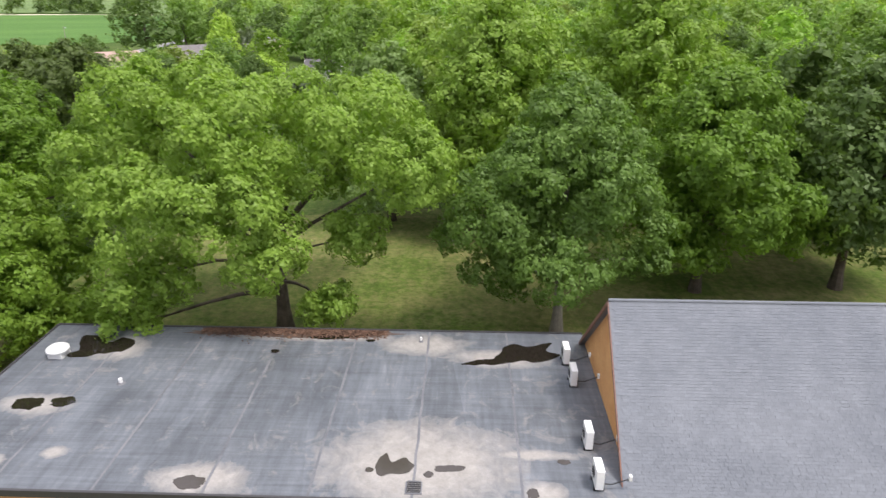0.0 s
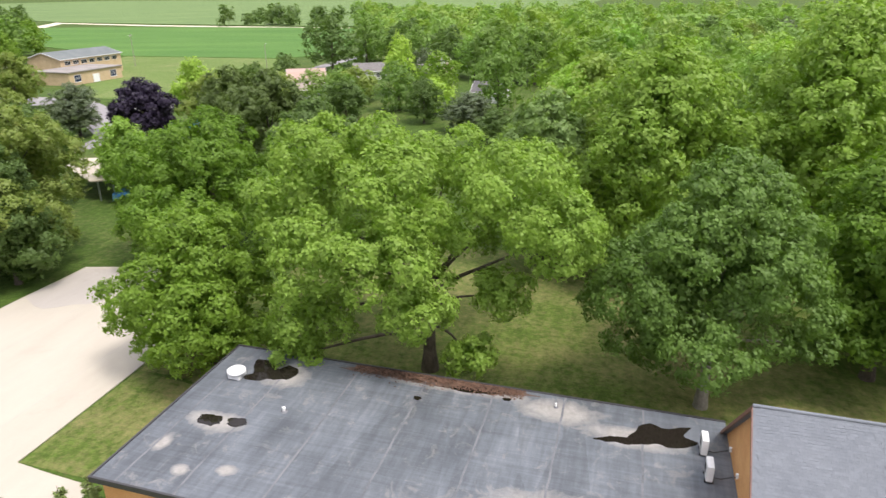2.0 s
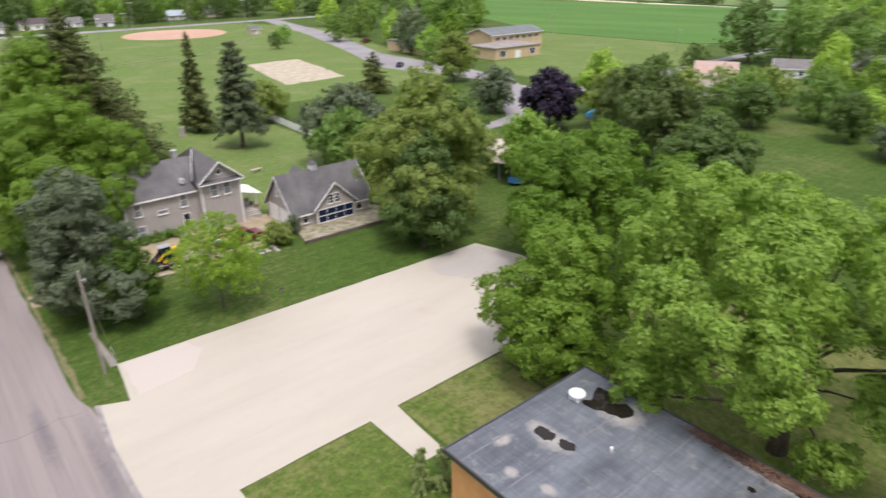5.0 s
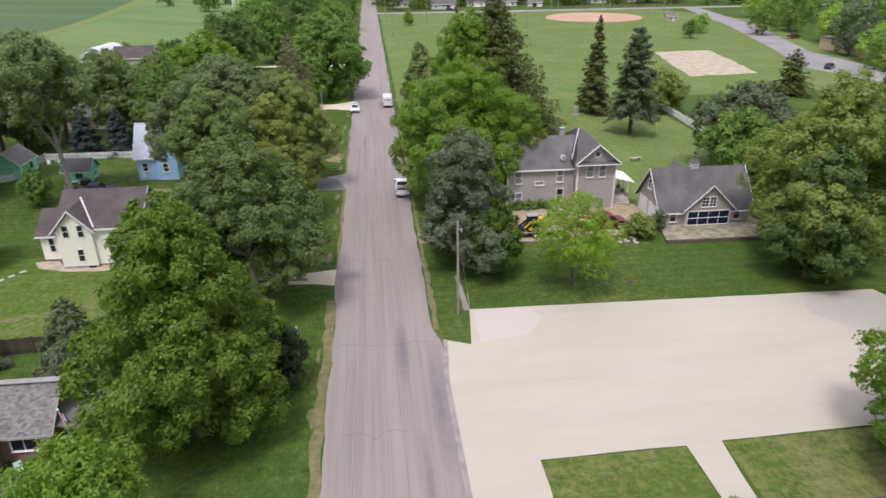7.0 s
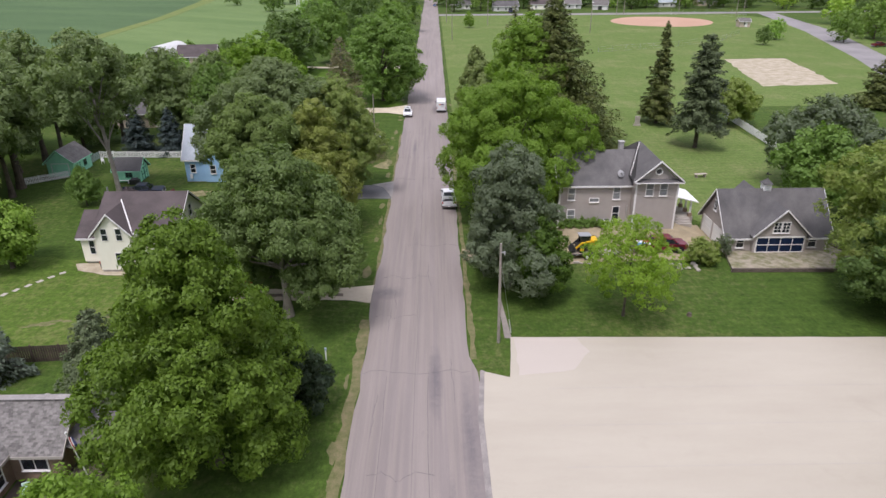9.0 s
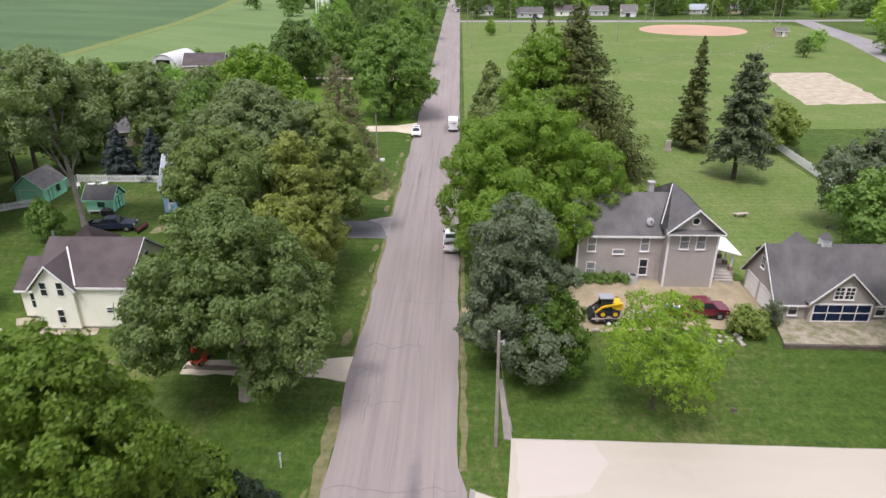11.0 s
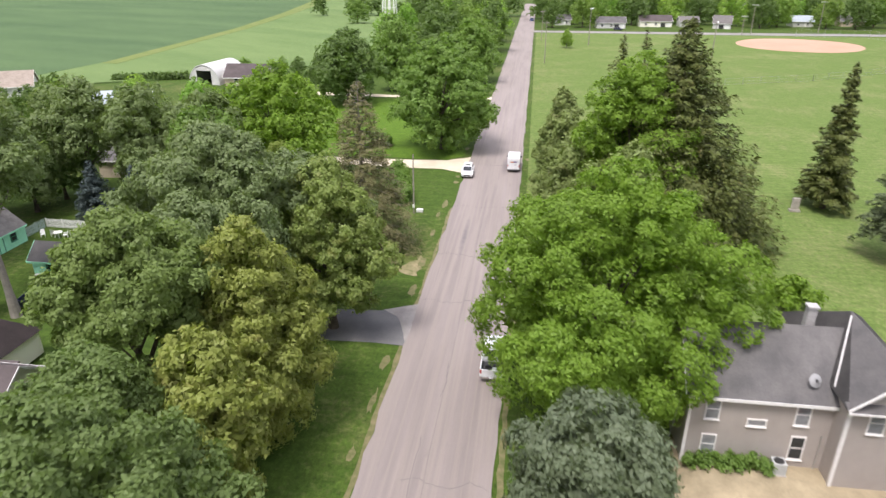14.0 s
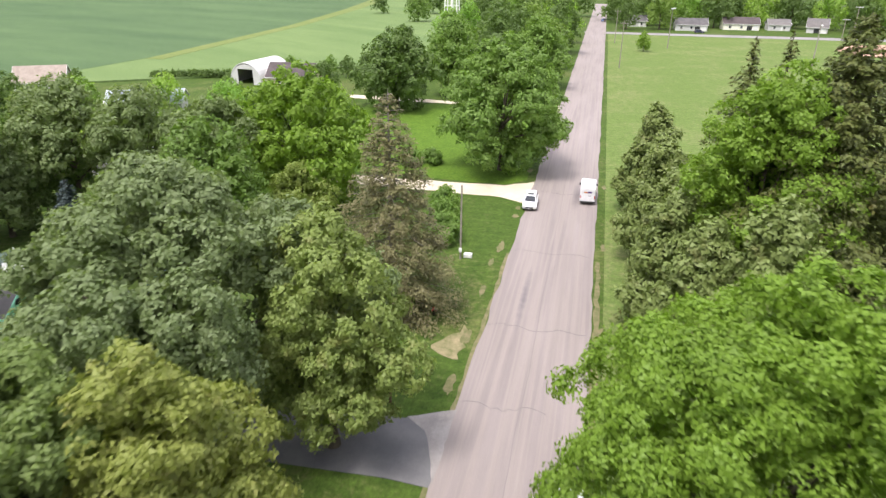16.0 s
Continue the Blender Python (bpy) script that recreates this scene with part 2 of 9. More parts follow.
def concrete_material(name, a, b_, stain):
    m, nt, b = nodes_of(name)
    v = coords(nt)
    big = add_noise(nt, stretched(nt, v, 0.25, 1.0, 1.0), 0.3, 5.0, 0.6)
    col = ramp(nt, big, [(0.3, a), (0.7, b_)])
    blot = add_noise(nt, v, 0.16, 7.0, 0.7, 0.4)
    col = mix(nt, ramp(nt, blot, [(0.58, (0, 0, 0)), (0.8, (0.55,) * 3)]), col, stain)
    fine = add_noise(nt, v, 26.0, 4.0, 0.75)
    col = mix(nt, 0.35, col, ramp(nt, fine, [(0.25, (0.75,) * 3), (0.75, (1.2,) * 3)]), 'MULTIPLY')
    nt.links.new(col, b.inputs["Base Color"])
    b.inputs["Roughness"].default_value = 0.9
    bump(nt, b, fine, 0.25, 0.008)
    return m


M_ROAD = road_material()
M_LOT = concrete_material("pale_concrete", (0.385, 0.345, 0.28), (0.425, 0.385, 0.315), (0.33, 0.29, 0.23))
M_LOT_WORN = concrete_material("worn_concrete", (0.34, 0.31, 0.275), (0.41, 0.375, 0.33), (0.22, 0.2, 0.175))
M_GRAVEL = surf("gravel", (0.50, 0.43, 0.32), (0.61, 0.54, 0.415), 0.3, 12.0, 0.95, 0.5, dist=0.04)
M_SANDY = surf("sandy_drive", (0.36, 0.295, 0.19), (0.25, 0.205, 0.13), 0.5, 4.0, 0.95, 0.4)
M_INFIELD = surf("infield_dirt", (0.40, 0.245, 0.165), (0.45, 0.285, 0.20), 0.05, 2.0, 0.95, 0.2)
M_SAND = surf("court_sand", (0.44, 0.375, 0.29), (0.30, 0.265, 0.17), 0.42, 2.0, 0.95, 0.3)
M_ASPH_NEW = surf("dark_asphalt", (0.11, 0.11, 0.115), (0.16, 0.155, 0.155), 0.3, 20.0, 0.9, 0.3)
M_TOWN_ROAD = surf("grey_street", (0.2, 0.187, 0.187), (0.26, 0.243, 0.24), 0.1, 12.0, 0.9, 0.2)
M_CRACK = plain("crack_seal", (0.10, 0.09, 0.09), 0.7)
M_BARK = surf("bark", (0.06, 0.048, 0.035), (0.13, 0.105, 0.08), 1.2, 11.0, 0.95, 0.9, dist=0.05)
M_BARK_PALE = surf("pale_bark", (0.20, 0.18, 0.15), (0.30, 0.27, 0.23), 1.2, 11.0, 0.95, 0.7, dist=0.05)
M_WOOD_POLE = surf("weathered_pole", (0.22, 0.19, 0.16), (0.32, 0.29, 0.25), 0.9, 18.0, 0.9, 0.5)
M_WHITE = plain("white_paint", (0.80, 0.80, 0.78), 0.5)
M_TRIM = plain("white_trim", (0.76, 0.74, 0.72), 0.55)
M_GLASS = glass_dark("window_glass")
M_GLASS_BLUE = glass_dark("blue_tinted_glass", (0.006, 0.013, 0.035))
M_GLASS_BLUE.node_tree.nodes["Principled BSDF"].inputs["Specular IOR Level"].default_value = 0.22
M_STEEL = plain("galvanised_steel", (0.52, 0.54, 0.55), 0.4, 0.8)
M_BLACK = plain("black_rubber", (0.015, 0.015, 0.016), 0.7)
M_DARK = plain("dark_metal", (0.05, 0.05, 0.052), 0.45, 0.5)
M_RED_LAMP = plain("red_lamp", (0.45, 0.02, 0.015), 0.25)
M_CLEAR_LAMP = plain("clear_lamp", (0.7, 0.7, 0.68), 0.15)


# ---- building helpers ----
def put(ob, parent=None, m=None):
    if parent is not None:
        ob.parent = parent
    if m is not None:
        ob.matrix_basis = m
    return ob


def part(name, bm, material, parent=None, label="", m=None, smooth=False):
    me = bpy.data.meshes.new(name)
    bmesh.ops.recalc_face_normals(bm, faces=bm.faces[:])
    if smooth:
        for f in bm.faces:
            f.smooth = True
    bm.to_mesh(me)
    bm.free()
    me.materials.append(material)
    ob = put(new(name, me), parent, m)
    return tagged(ob, label) if label else ob


def thing(name, m, label, category, group="", kind=""):
    ob = new(name)
    ob.empty_display_size = 0.3
    ob.matrix_basis = m
    return tagged(ob, label, category, group, kind)


def box(bm, x0, x1, y0, y1, z0, z1, bev=0.0):
    vs = [bm.verts.new(p) for p in ((x0, y0, z0), (x1, y0, z0), (x1, y1, z0), (x0, y1, z0), (x0, y0, z1), (x1, y0, z1), (x1, y1, z1), (x0, y1, z1))]
    fs = [bm.faces.new([vs[i] for i in q]) for q in ((3, 2, 1, 0), (4, 5, 6, 7), (0, 1, 5, 4), (1, 2, 6, 5), (2, 3, 7, 6), (3, 0, 4, 7))]
    if bev:
        es = list({e for f in fs for e in f.edges})
        bmesh.ops.bevel(bm, geom=es, offset=bev, segments=2, affect='EDGES', profile=0.6)
    return bm


def boxes(*specs, bev=0.0):
    bm = bmesh.new()
    for s in specs:
        box(bm, *s, bev=bev)
    return bm


def solid(bm, base, shift):
    """A prism: an outline moved along shift."""
    a = [bm.verts.new(p) for p in base]
    b = [bm.verts.new(Vector(p) + Vector(shift)) for p in base]
    n = len(a)
    bm.faces.new(a[::-1])
    bm.faces.new(b)
    for i in range(n):
        bm.faces.new((a[i], a[(i + 1) % n], b[(i + 1) % n], b[i]))
    return bm


def prism(base, shift):
    return solid(bmesh.new(), base, shift)


def slab(outline, z0, z1):
    return prism([(x, y, z0) for x, y in outline], (0, 0, z1 - z0))


def tube(bm, pts, radii, n=8):
    rings = []
    for i, p in enumerate(pts):
        p = Vector(p)
        d = (Vector(pts[min(i + 1, len(pts) - 1)]) - Vector(pts[max(i - 1, 0)])).normalized()
        u = d.orthogonal().normalized()
        w = d.cross(u)
        rings.append([bm.verts.new(p + radii[i] * (math.cos(2 * math.pi * k / n) * u + math.sin(2 * math.pi * k / n) * w)) for k in range(n)])
    for i in range(len(rings) - 1):
        best = min(range(n), key=lambda s: (rings[i + 1][s].co - rings[i][0].co).length)
        for k in range(n):
            bm.faces.new((rings[i][k], rings[i][(k + 1) % n], rings[i + 1][(k + 1 + best) % n], rings[i + 1][(k + best) % n]))
    bm.faces.new(rings[0][::-1])
    bm.faces.new(rings[-1])
    return bm


def pole_bm(r0, r1, h, n=10, z0=0.0):
    return tube(bmesh.new(), [(0, 0, z0), (0, 0, (z0 + h) / 2), (0, 0, h)], [r0, (r0 + r1) / 2, r1], n)


def ball(bm, c, r, sub=2, sq=(1, 1, 1)):
    m = Matrix.Translation(c) @ Matrix.Diagonal((r * sq[0], r * sq[1], r * sq[2], 1))
    bmesh.ops.create_icosphere(bm, subdivisions=sub, radius=1.0, matrix=m)
    return bm


def quad_mesh(name, verts, quads, smooth=True):
    me = bpy.data.meshes.new(name)
    me.vertices.add(len(verts))
    me.vertices.foreach_set("co", np.asarray(verts, np.float32).ravel())
    nq = len(quads)
    n_side = np.asarray(quads).shape[1]
    me.loops.add(n_side * nq)
    me.loops.foreach_set("vertex_index", np.asarray(quads, np.int32).ravel())
    me.polygons.add(nq)
    me.polygons.foreach_set("loop_start", np.arange(0, n_side * nq, n_side, dtype=np.int32))
    me.polygons.foreach_set("use_smooth", np.full(nq, smooth))
    me.update(calc_edges=True)
    me.validate()
    return me


# ---- trees ----
LEAVES = {
    "bright": foliage("leaf_bright", (0.058, 0.1, 0.012), (0.198, 0.316, 0.034)),
    "deep": foliage("leaf_deep", (0.026, 0.053, 0.009), (0.098, 0.171, 0.020)),
    "elm": foliage("leaf_elm", (0.031, 0.06, 0.009), (0.152, 0.238, 0.025)),
    "elm_light": foliage("leaf_elm_light", (0.042, 0.084, 0.012), (0.160, 0.272, 0.028)),
    "teal": foliage("leaf_teal", (0.04, 0.076, 0.016), (0.156, 0.254, 0.046)),
    "wood": foliage("leaf_wood", (0.056, 0.108, 0.022), (0.24, 0.37, 0.072), vary=0.7),
    "wood_light": foliage("leaf_wood_light", (0.070, 0.128, 0.022), (0.29, 0.42, 0.072), vary=0.7),
    "pale": foliage("leaf_pale", (0.060, 0.098, 0.030), (0.225, 0.325, 0.088)),
    "olive_dark": foliage("leaf_olive_dark", (0.038, 0.062, 0.015), (0.13, 0.18, 0.046)),
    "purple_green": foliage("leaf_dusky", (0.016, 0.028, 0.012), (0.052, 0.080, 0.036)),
    "lime": foliage("leaf_lime", (0.075, 0.135, 0.012), (0.235, 0.36, 0.03)),
    "maple": foliage("leaf_maple", (0.064, 0.108, 0.018), (0.266, 0.396, 0.056)),
    "mid": foliage("leaf_mid", (0.045, 0.084, 0.019), (0.19, 0.3, 0.057)),
    "dark": foliage("leaf_dark", (0.038, 0.066, 0.019), (0.134, 0.206, 0.048)),
    "oak": foliage("leaf_oak", (0.05, 0.075, 0.026), (0.214, 0.274, 0.102)),
    "slate": foliage("leaf_slate", (0.038, 0.056, 0.025), (0.172, 0.212, 0.108)),
    "olive": foliage("leaf_olive", (0.078, 0.112, 0.02), (0.25, 0.318, 0.066), (0.24, 0.255, 0.075)),
    "gold": foliage("leaf_gold", (0.092, 0.112, 0.02), (0.285, 0.325, 0.07), (0.265, 0.265, 0.085)),
    "ash": foliage("leaf_ash", (0.04, 0.066, 0.018), (0.166, 0.232, 0.062)),
    "ash_light": foliage("leaf_ash_light", (0.05, 0.078, 0.019), (0.198, 0.268, 0.067)),
    # paler and greyer than the leaf itself: aerial haze put into the colour
    "hazy": foliage("leaf_hazy", (0.07, 0.098, 0.034), (0.205, 0.268, 0.09)),
    "tawny": foliage("leaf_tawny", (0.077, 0.107, 0.023), (0.258, 0.327, 0.08), (0.2, 0.215, 0.068)),
    "purple": foliage("leaf_purple", (0.009, 0.007, 0.012), (0.034, 0.024, 0.040), trans=0.08),
    "spruce": foliage("needle_spruce", (0.036, 0.046, 0.01), (0.118, 0.144, 0.03), (0.112, 0.108, 0.03), trans=0.14),
    "pine": foliage("needle_pine", (0.032, 0.048, 0.02), (0.118, 0.152, 0.058), trans=0.1),
    "blue": foliage("needle_blue", (0.036, 0.052, 0.03), (0.135, 0.17, 0.1), trans=0.1),
    "blue_dark": foliage("needle_blue_dark", (0.017, 0.028, 0.023), (0.058, 0.082, 0.066), trans=0.05),
    "cedar": foliage("cedar_spray", (0.066, 0.098, 0.024), (0.215, 0.275, 0.072), (0.18, 0.19, 0.07), trans=0.2),
    "dead": foliage("dead_needles", (0.105, 0.098, 0.034), (0.21, 0.196, 0.078), (0.1, 0.12, 0.036), trans=0.12),
}

def unit(a):
    return a / (np.linalg.norm(a, axis=-1, keepdims=True) + 1e-9)


def leaf_quads(rng, pos, nrm, length, width, droop=0.4, along=None):
    """Folded pointed leaves or sprays, one quad each."""
    n = len(pos)
    t = rng.normal(size=(n, 3)) if along is None else along
    t = t - np.array([0, 0, droop])
    u = unit(t - (t * nrm).sum(1, keepdims=True) * nrm)
    v = np.cross(nrm, u)
    s = rng.uniform(0.6, 1.3, (n, 1))
    lu, wv = u * length * s * 0.5, v * width * s * 0.5
    fold = nrm * length * 0.14 * s
    off = rng.uniform(-0.15, 0.25, (n, 1))
    verts = np.stack([pos - lu, pos + wv + fold + lu * off, pos + lu - fold * 0.5, pos - wv + fold + lu * off], 1).reshape(-1, 3)
    return verts, np.arange(4 * n).reshape(-1, 4)


def leaf_tris(rng, pos, nrm, length, width, along, droop=0.0):
    """Small pointed leaves, one triangle each."""
    n = len(pos)
    t = along - np.array([0, 0, droop])
    u = unit(t - (t * nrm).sum(1, keepdims=True) * nrm)
    v = np.cross(nrm, u)
    s = rng.uniform(0.6, 1.35, (n, 1)) * 0.5
    lu, wv = u * length * s, v * width * s * 1.15
    tip = nrm * length * 0.12 * rng.normal(size=(n, 1))
    verts = np.stack([pos - lu * 0.7 + wv, pos - lu * 0.7 - wv, pos + lu * 1.15 + tip], 1).reshape(-1, 3)
    return verts, np.arange(3 * n).reshape(-1, 3)


def joined(pieces):
    vs, qs, k = [], [], 0
    for v, q in pieces:
        vs.append(v)
        qs.append(q + k)
        k += len(v)
    return np.concatenate(vs), np.concatenate(qs)


PROFILES = {
    "round": ((0.0, 0.62), (0.2, 0.92), (0.45, 1.0), (0.7, 0.86), (0.88, 0.55), (1.0, 0.16)),
    "ovoid": ((0.0, 0.66), (0.15, 0.95), (0.32, 1.0), (0.55, 0.78), (0.8, 0.48), (1.0, 0.12)),
    "skirted": ((0.0, 0.78), (0.18, 1.0), (0.36, 0.98), (0.58, 0.76), (0.8, 0.5), (1.0, 0.14)),
    "dome": ((0.0, 0.6), (0.2, 0.92), (0.42, 1.0), (0.62, 0.86), (0.82, 0.6), (1.0, 0.2)),
    "column": ((0.0, 0.8), (0.2, 1.0), (0.5, 0.86), (0.8, 0.5), (1.0, 0.08)),
}


def crown_lobes(rng, h, r, base, lobes, profile="round", wild=1.0):
    """Centres, radii and outward ways of the boughs' leaf masses, uneven in size and reach."""
    pk, pr = np.array(PROFILES[profile]).T
    c, rad, out = [], [], []
    tall = h - base
    p2, p3 = rng.uniform(0, 6.28, 2)
    mean = 0.84 * math.sqrt(1.7 * r * tall / lobes)
    for i in range(lobes):
        k = ((i + 0.5) / lobes) ** 0.92
        a = i * 2.39996 + rng.normal(0, 0.35)
        wide = np.interp(k, pk, pr)
        env = r * wide * (0.98 + 0.14 * wild * rng.uniform(-1, 1)) * (1 + 0.07 * math.sin(2 * a + p2) + 0.07 * math.sin(3 * a + p3 + 2 * k))
        lr = min(mean * (0.72 + 0.34 * wide) * (1.0 + 0.3 * min(1.4, wild) * rng.uniform(-1, 1)), 0.28 * tall, 0.6 * r)
        q = max(0.0, env - lr * 0.9)
        z = base + lr * 0.6 + k * (tall - lr * 1.45)
        d = np.array([math.cos(a), math.sin(a), 1.5 * (k - 0.42)])
        c.append((math.cos(a) * q, math.sin(a) * q, z))
        rad.append(lr)
        out.append(d / np.linalg.norm(d))
    return np.array(c), np.array(rad), np.array(out)


def leafy_crown(seed, h, r, base, lobes=18, leaves=16000, size=0.42, name="crown", profile="round", boughs=None, shag=0.0, wild=1.0, heart=1.0):
    """Boughs carry billows, billows carry sprays of leaves; what lies deep inside is left open and dark."""
    rng = np.random.default_rng(seed)
    if boughs:
        b = np.array(boughs, float)
        c, rad = b[:, :3], b[:, 3]
        out = unit(c * np.array([1, 1, 0.8]) - np.array([0, 0, 0.8 * (base + 0.45 * (h - base))]))
    else:
        c, rad, out = crown_lobes(rng, h, r, base, lobes, profile, wild)
    sq = np.array([1.0, 1.0, 0.82])
    up = np.array([0, 0, 1.0])
    # billows on the outer and upper side of each bough
    bc, br, bd = [], [], []
    for k in range(len(c)):
        ways = []
        for _ in range(60):
            d = unit(rng.normal(size=3) + 0.75 * out[k] + 0.35 * up)
            if all(np.dot(d, w) < 0.76 for w in ways):
                ways.append(d)
            if len(ways) == 13:
                break
        for d in ways:
            p = c[k] + d * rad[k] * rng.uniform(0.66, 0.92) * sq
            if np.any(np.linalg.norm((p - c) / sq, axis=1)[np.arange(len(c)) != k] < 0.62 * rad[np.arange(len(c)) != k]):
                continue
            bc.append(p)
            br.append(rad[k] * rng.uniform(0.3, 0.46))
            bd.append(d)
    bc, br, bd = np.array(bc), np.array(br), np.array(bd)
    # sprays on the billows
    w = br ** 2
    sprays = max(40, int(leaves * 1.5 / 9))
    S = rng.choice(len(bc), sprays, p=w / w.sum())
    sd = unit(rng.normal(size=(sprays, 3)) + 0.8 * bd[S] + 0.5 * up)
    reach = br[S] * np.where(rng.random(sprays) < 0.1, rng.uniform(1.0, 1.25 + 0.5 * shag, sprays), rng.uniform(0.7, 1.05, sprays))
    sp = bc[S] + sd * reach[:, None] * sq
    keep = np.ones(sprays, bool)
    for i in range(0, sprays, 20000):
        d2 = (sp[i:i + 20000] ** 2).sum(1)[:, None] + (bc ** 2).sum(1)[None] - 2 * sp[i:i + 20000] @ bc.T
        inside = d2 < (0.7 * br[None]) ** 2
        inside[np.arange(len(d2)), S[i:i + 20000]] = False
        keep[i:i + 20000] = ~inside.any(1)
    keep &= (sd * unit(bd[S] + 0.9 * up)).sum(1) > -0.35
    S, sd, sp = S[keep], sd[keep], sp[keep]
    n = len(sp)
    per = max(4, int(leaves / n))
    tilt = unit(sd * 0.9 + bd[S] * 0.25 + 0.12 * up + 0.34 * rng.normal(size=(n, 3)))
    side = unit(np.cross(tilt, rng.normal(size=(n, 3))))
    other = np.cross(tilt, side)
    T = np.repeat(np.arange(n), per)
    m = len(T)
    phi = np.tile(np.arange(per) * 2.39996, n) + np.repeat(rng.uniform(0, 6.28, n), per) + rng.normal(0, 0.3, m)
    fan = side[T] * np.cos(phi)[:, None] + other[T] * np.sin(phi)[:, None]
    lp = sp[T] + fan * (size * rng.uniform(0.15, 1.25, m))[:, None] + tilt[T] * (size * rng.normal(0, 0.45, m))[:, None]
    nr = unit(tilt[T] + 0.28 * fan + 0.3 * rng.normal(size=(m, 3)))
    u = fan + 0.4 * sd[T] + np.array([0, 0, -0.3 - shag]) + 0.25 * rng.normal(size=(m, 3))
    pieces = [leaf_tris(rng, lp, nr, size, size * (0.66 - 0.25 * shag), u)]
    # shaded inner leaves that close the boughs
    q = 620 if leaves > 24000 else 200 if leaves > 5000 else 22 if leaves > 1000 else 6
    K = np.repeat(np.arange(len(c)), max(3, int(q * heart)))
    dd = unit(rng.normal(size=(len(K), 3)))
    big = np.minimum(min(1.5 * size, 0.2 + 0.9 * size), 0.5 * rad[K])
    ip = c[K] + dd * (rad[K] * rng.uniform(0.1, 0.74, len(K)))[:, None] * sq - out[K] * (0.2 * rad[K])[:, None]
    iv, iq = leaf_tris(rng, ip, unit(rng.normal(size=(len(K), 3)) + np.array([0, 0, 0.7])), 1.1, 0.9, rng.normal(size=(len(K), 3)))
    iv = ((iv.reshape(-1, 3, 3) - ip[:, None]) * big[:, None, None] + ip[:, None]).reshape(-1, 3)
    pieces.append((iv, iq))
    me = quad_mesh(name, *joined(pieces))
    return me, c, rad


def trunk_bm(seed, h, base, r, girth, targets, lean=(0, 0), forks=1):
    rng = random.Random(seed)
    bm = bmesh.new()
    top = Vector((lean[0], lean[1], base + 0.42 * (h - base)))
    pts, rr = [], []
    for i in range(7):
        k = i / 6
        wob = 0.12 * girth * 4 * math.sin(3 * k + seed)
        pts.append(Vector((top.x * k + wob * k, top.y * k + 0.5 * wob * k, top.z * k - (0.15 if i == 0 else 0))))
        rr.append(girth * (1.5 - 1.3 * k / 0.12 * 0.3 if k < 0.12 else 1.12 - 0.72 * k))
    rr[0] = girth * 1.55
    tube(bm, pts, rr, 10)
    for n, t in enumerate(targets):
        t = Vector(t)
        k = min(0.95, max(0.3, 0.42 + 0.5 * (t.z - base) / max(0.5, h - base) * 0.9 + rng.uniform(-0.1, 0.1)))
        i = k * 6
        a = pts[int(i)].lerp(pts[min(6, int(i) + 1)], i % 1)
        mid = a.lerp(t, 0.5) + Vector((rng.uniform(-.4, .4), rng.uniform(-.4, .4), rng.uniform(0.0, 0.7)))
        g = girth * rng.uniform(0.28, 0.42)
        tube(bm, [a, a.lerp(mid, 0.6) + Vector((0, 0, 0.15)), mid, t], [g, g * 0.8, g * 0.6, g * 0.2], 6)
    return bm


def tree(x, y, h, r, leaf="mid", seed=1, base=None, leaves=9000, size=0.5, lobes=18, profile="round", girth=None, label="", group="", turn=0.0, bark=None, name="tree", lean=(0, 0), limbs=12, boughs=None, shag=0.0, wild=1.0, heart=1.0):
    base = h * 0.2 if base is None else base
    girth = girth or 0.018 * h + 0.06
    label = label or "large leafy tree with a full green crown on grass"
    ob = thing(name, pose(x, y, 0, 0, 0, turn), label, "tree", group)
    me, c, rad = leafy_crown(seed, h, r, base, lobes, leaves, size, "crown", profile, boughs, shag, wild, heart)
    me.transform(Matrix.Translation((lean[0] * 1.6, lean[1] * 1.6, 0)))
    me.materials.append(LEAVES[leaf])
    tg = [(c[k][0] + lean[0] * 1.6, c[k][1] + lean[1] * 1.6, c[k][2]) for k in range(0, len(c), max(1, len(c) // limbs))]
    part("trunk", trunk_bm(seed, h, base, r, girth, tg, lean), bark or M_BARK, ob)
    put(new("crown", me), ob)
    return ob


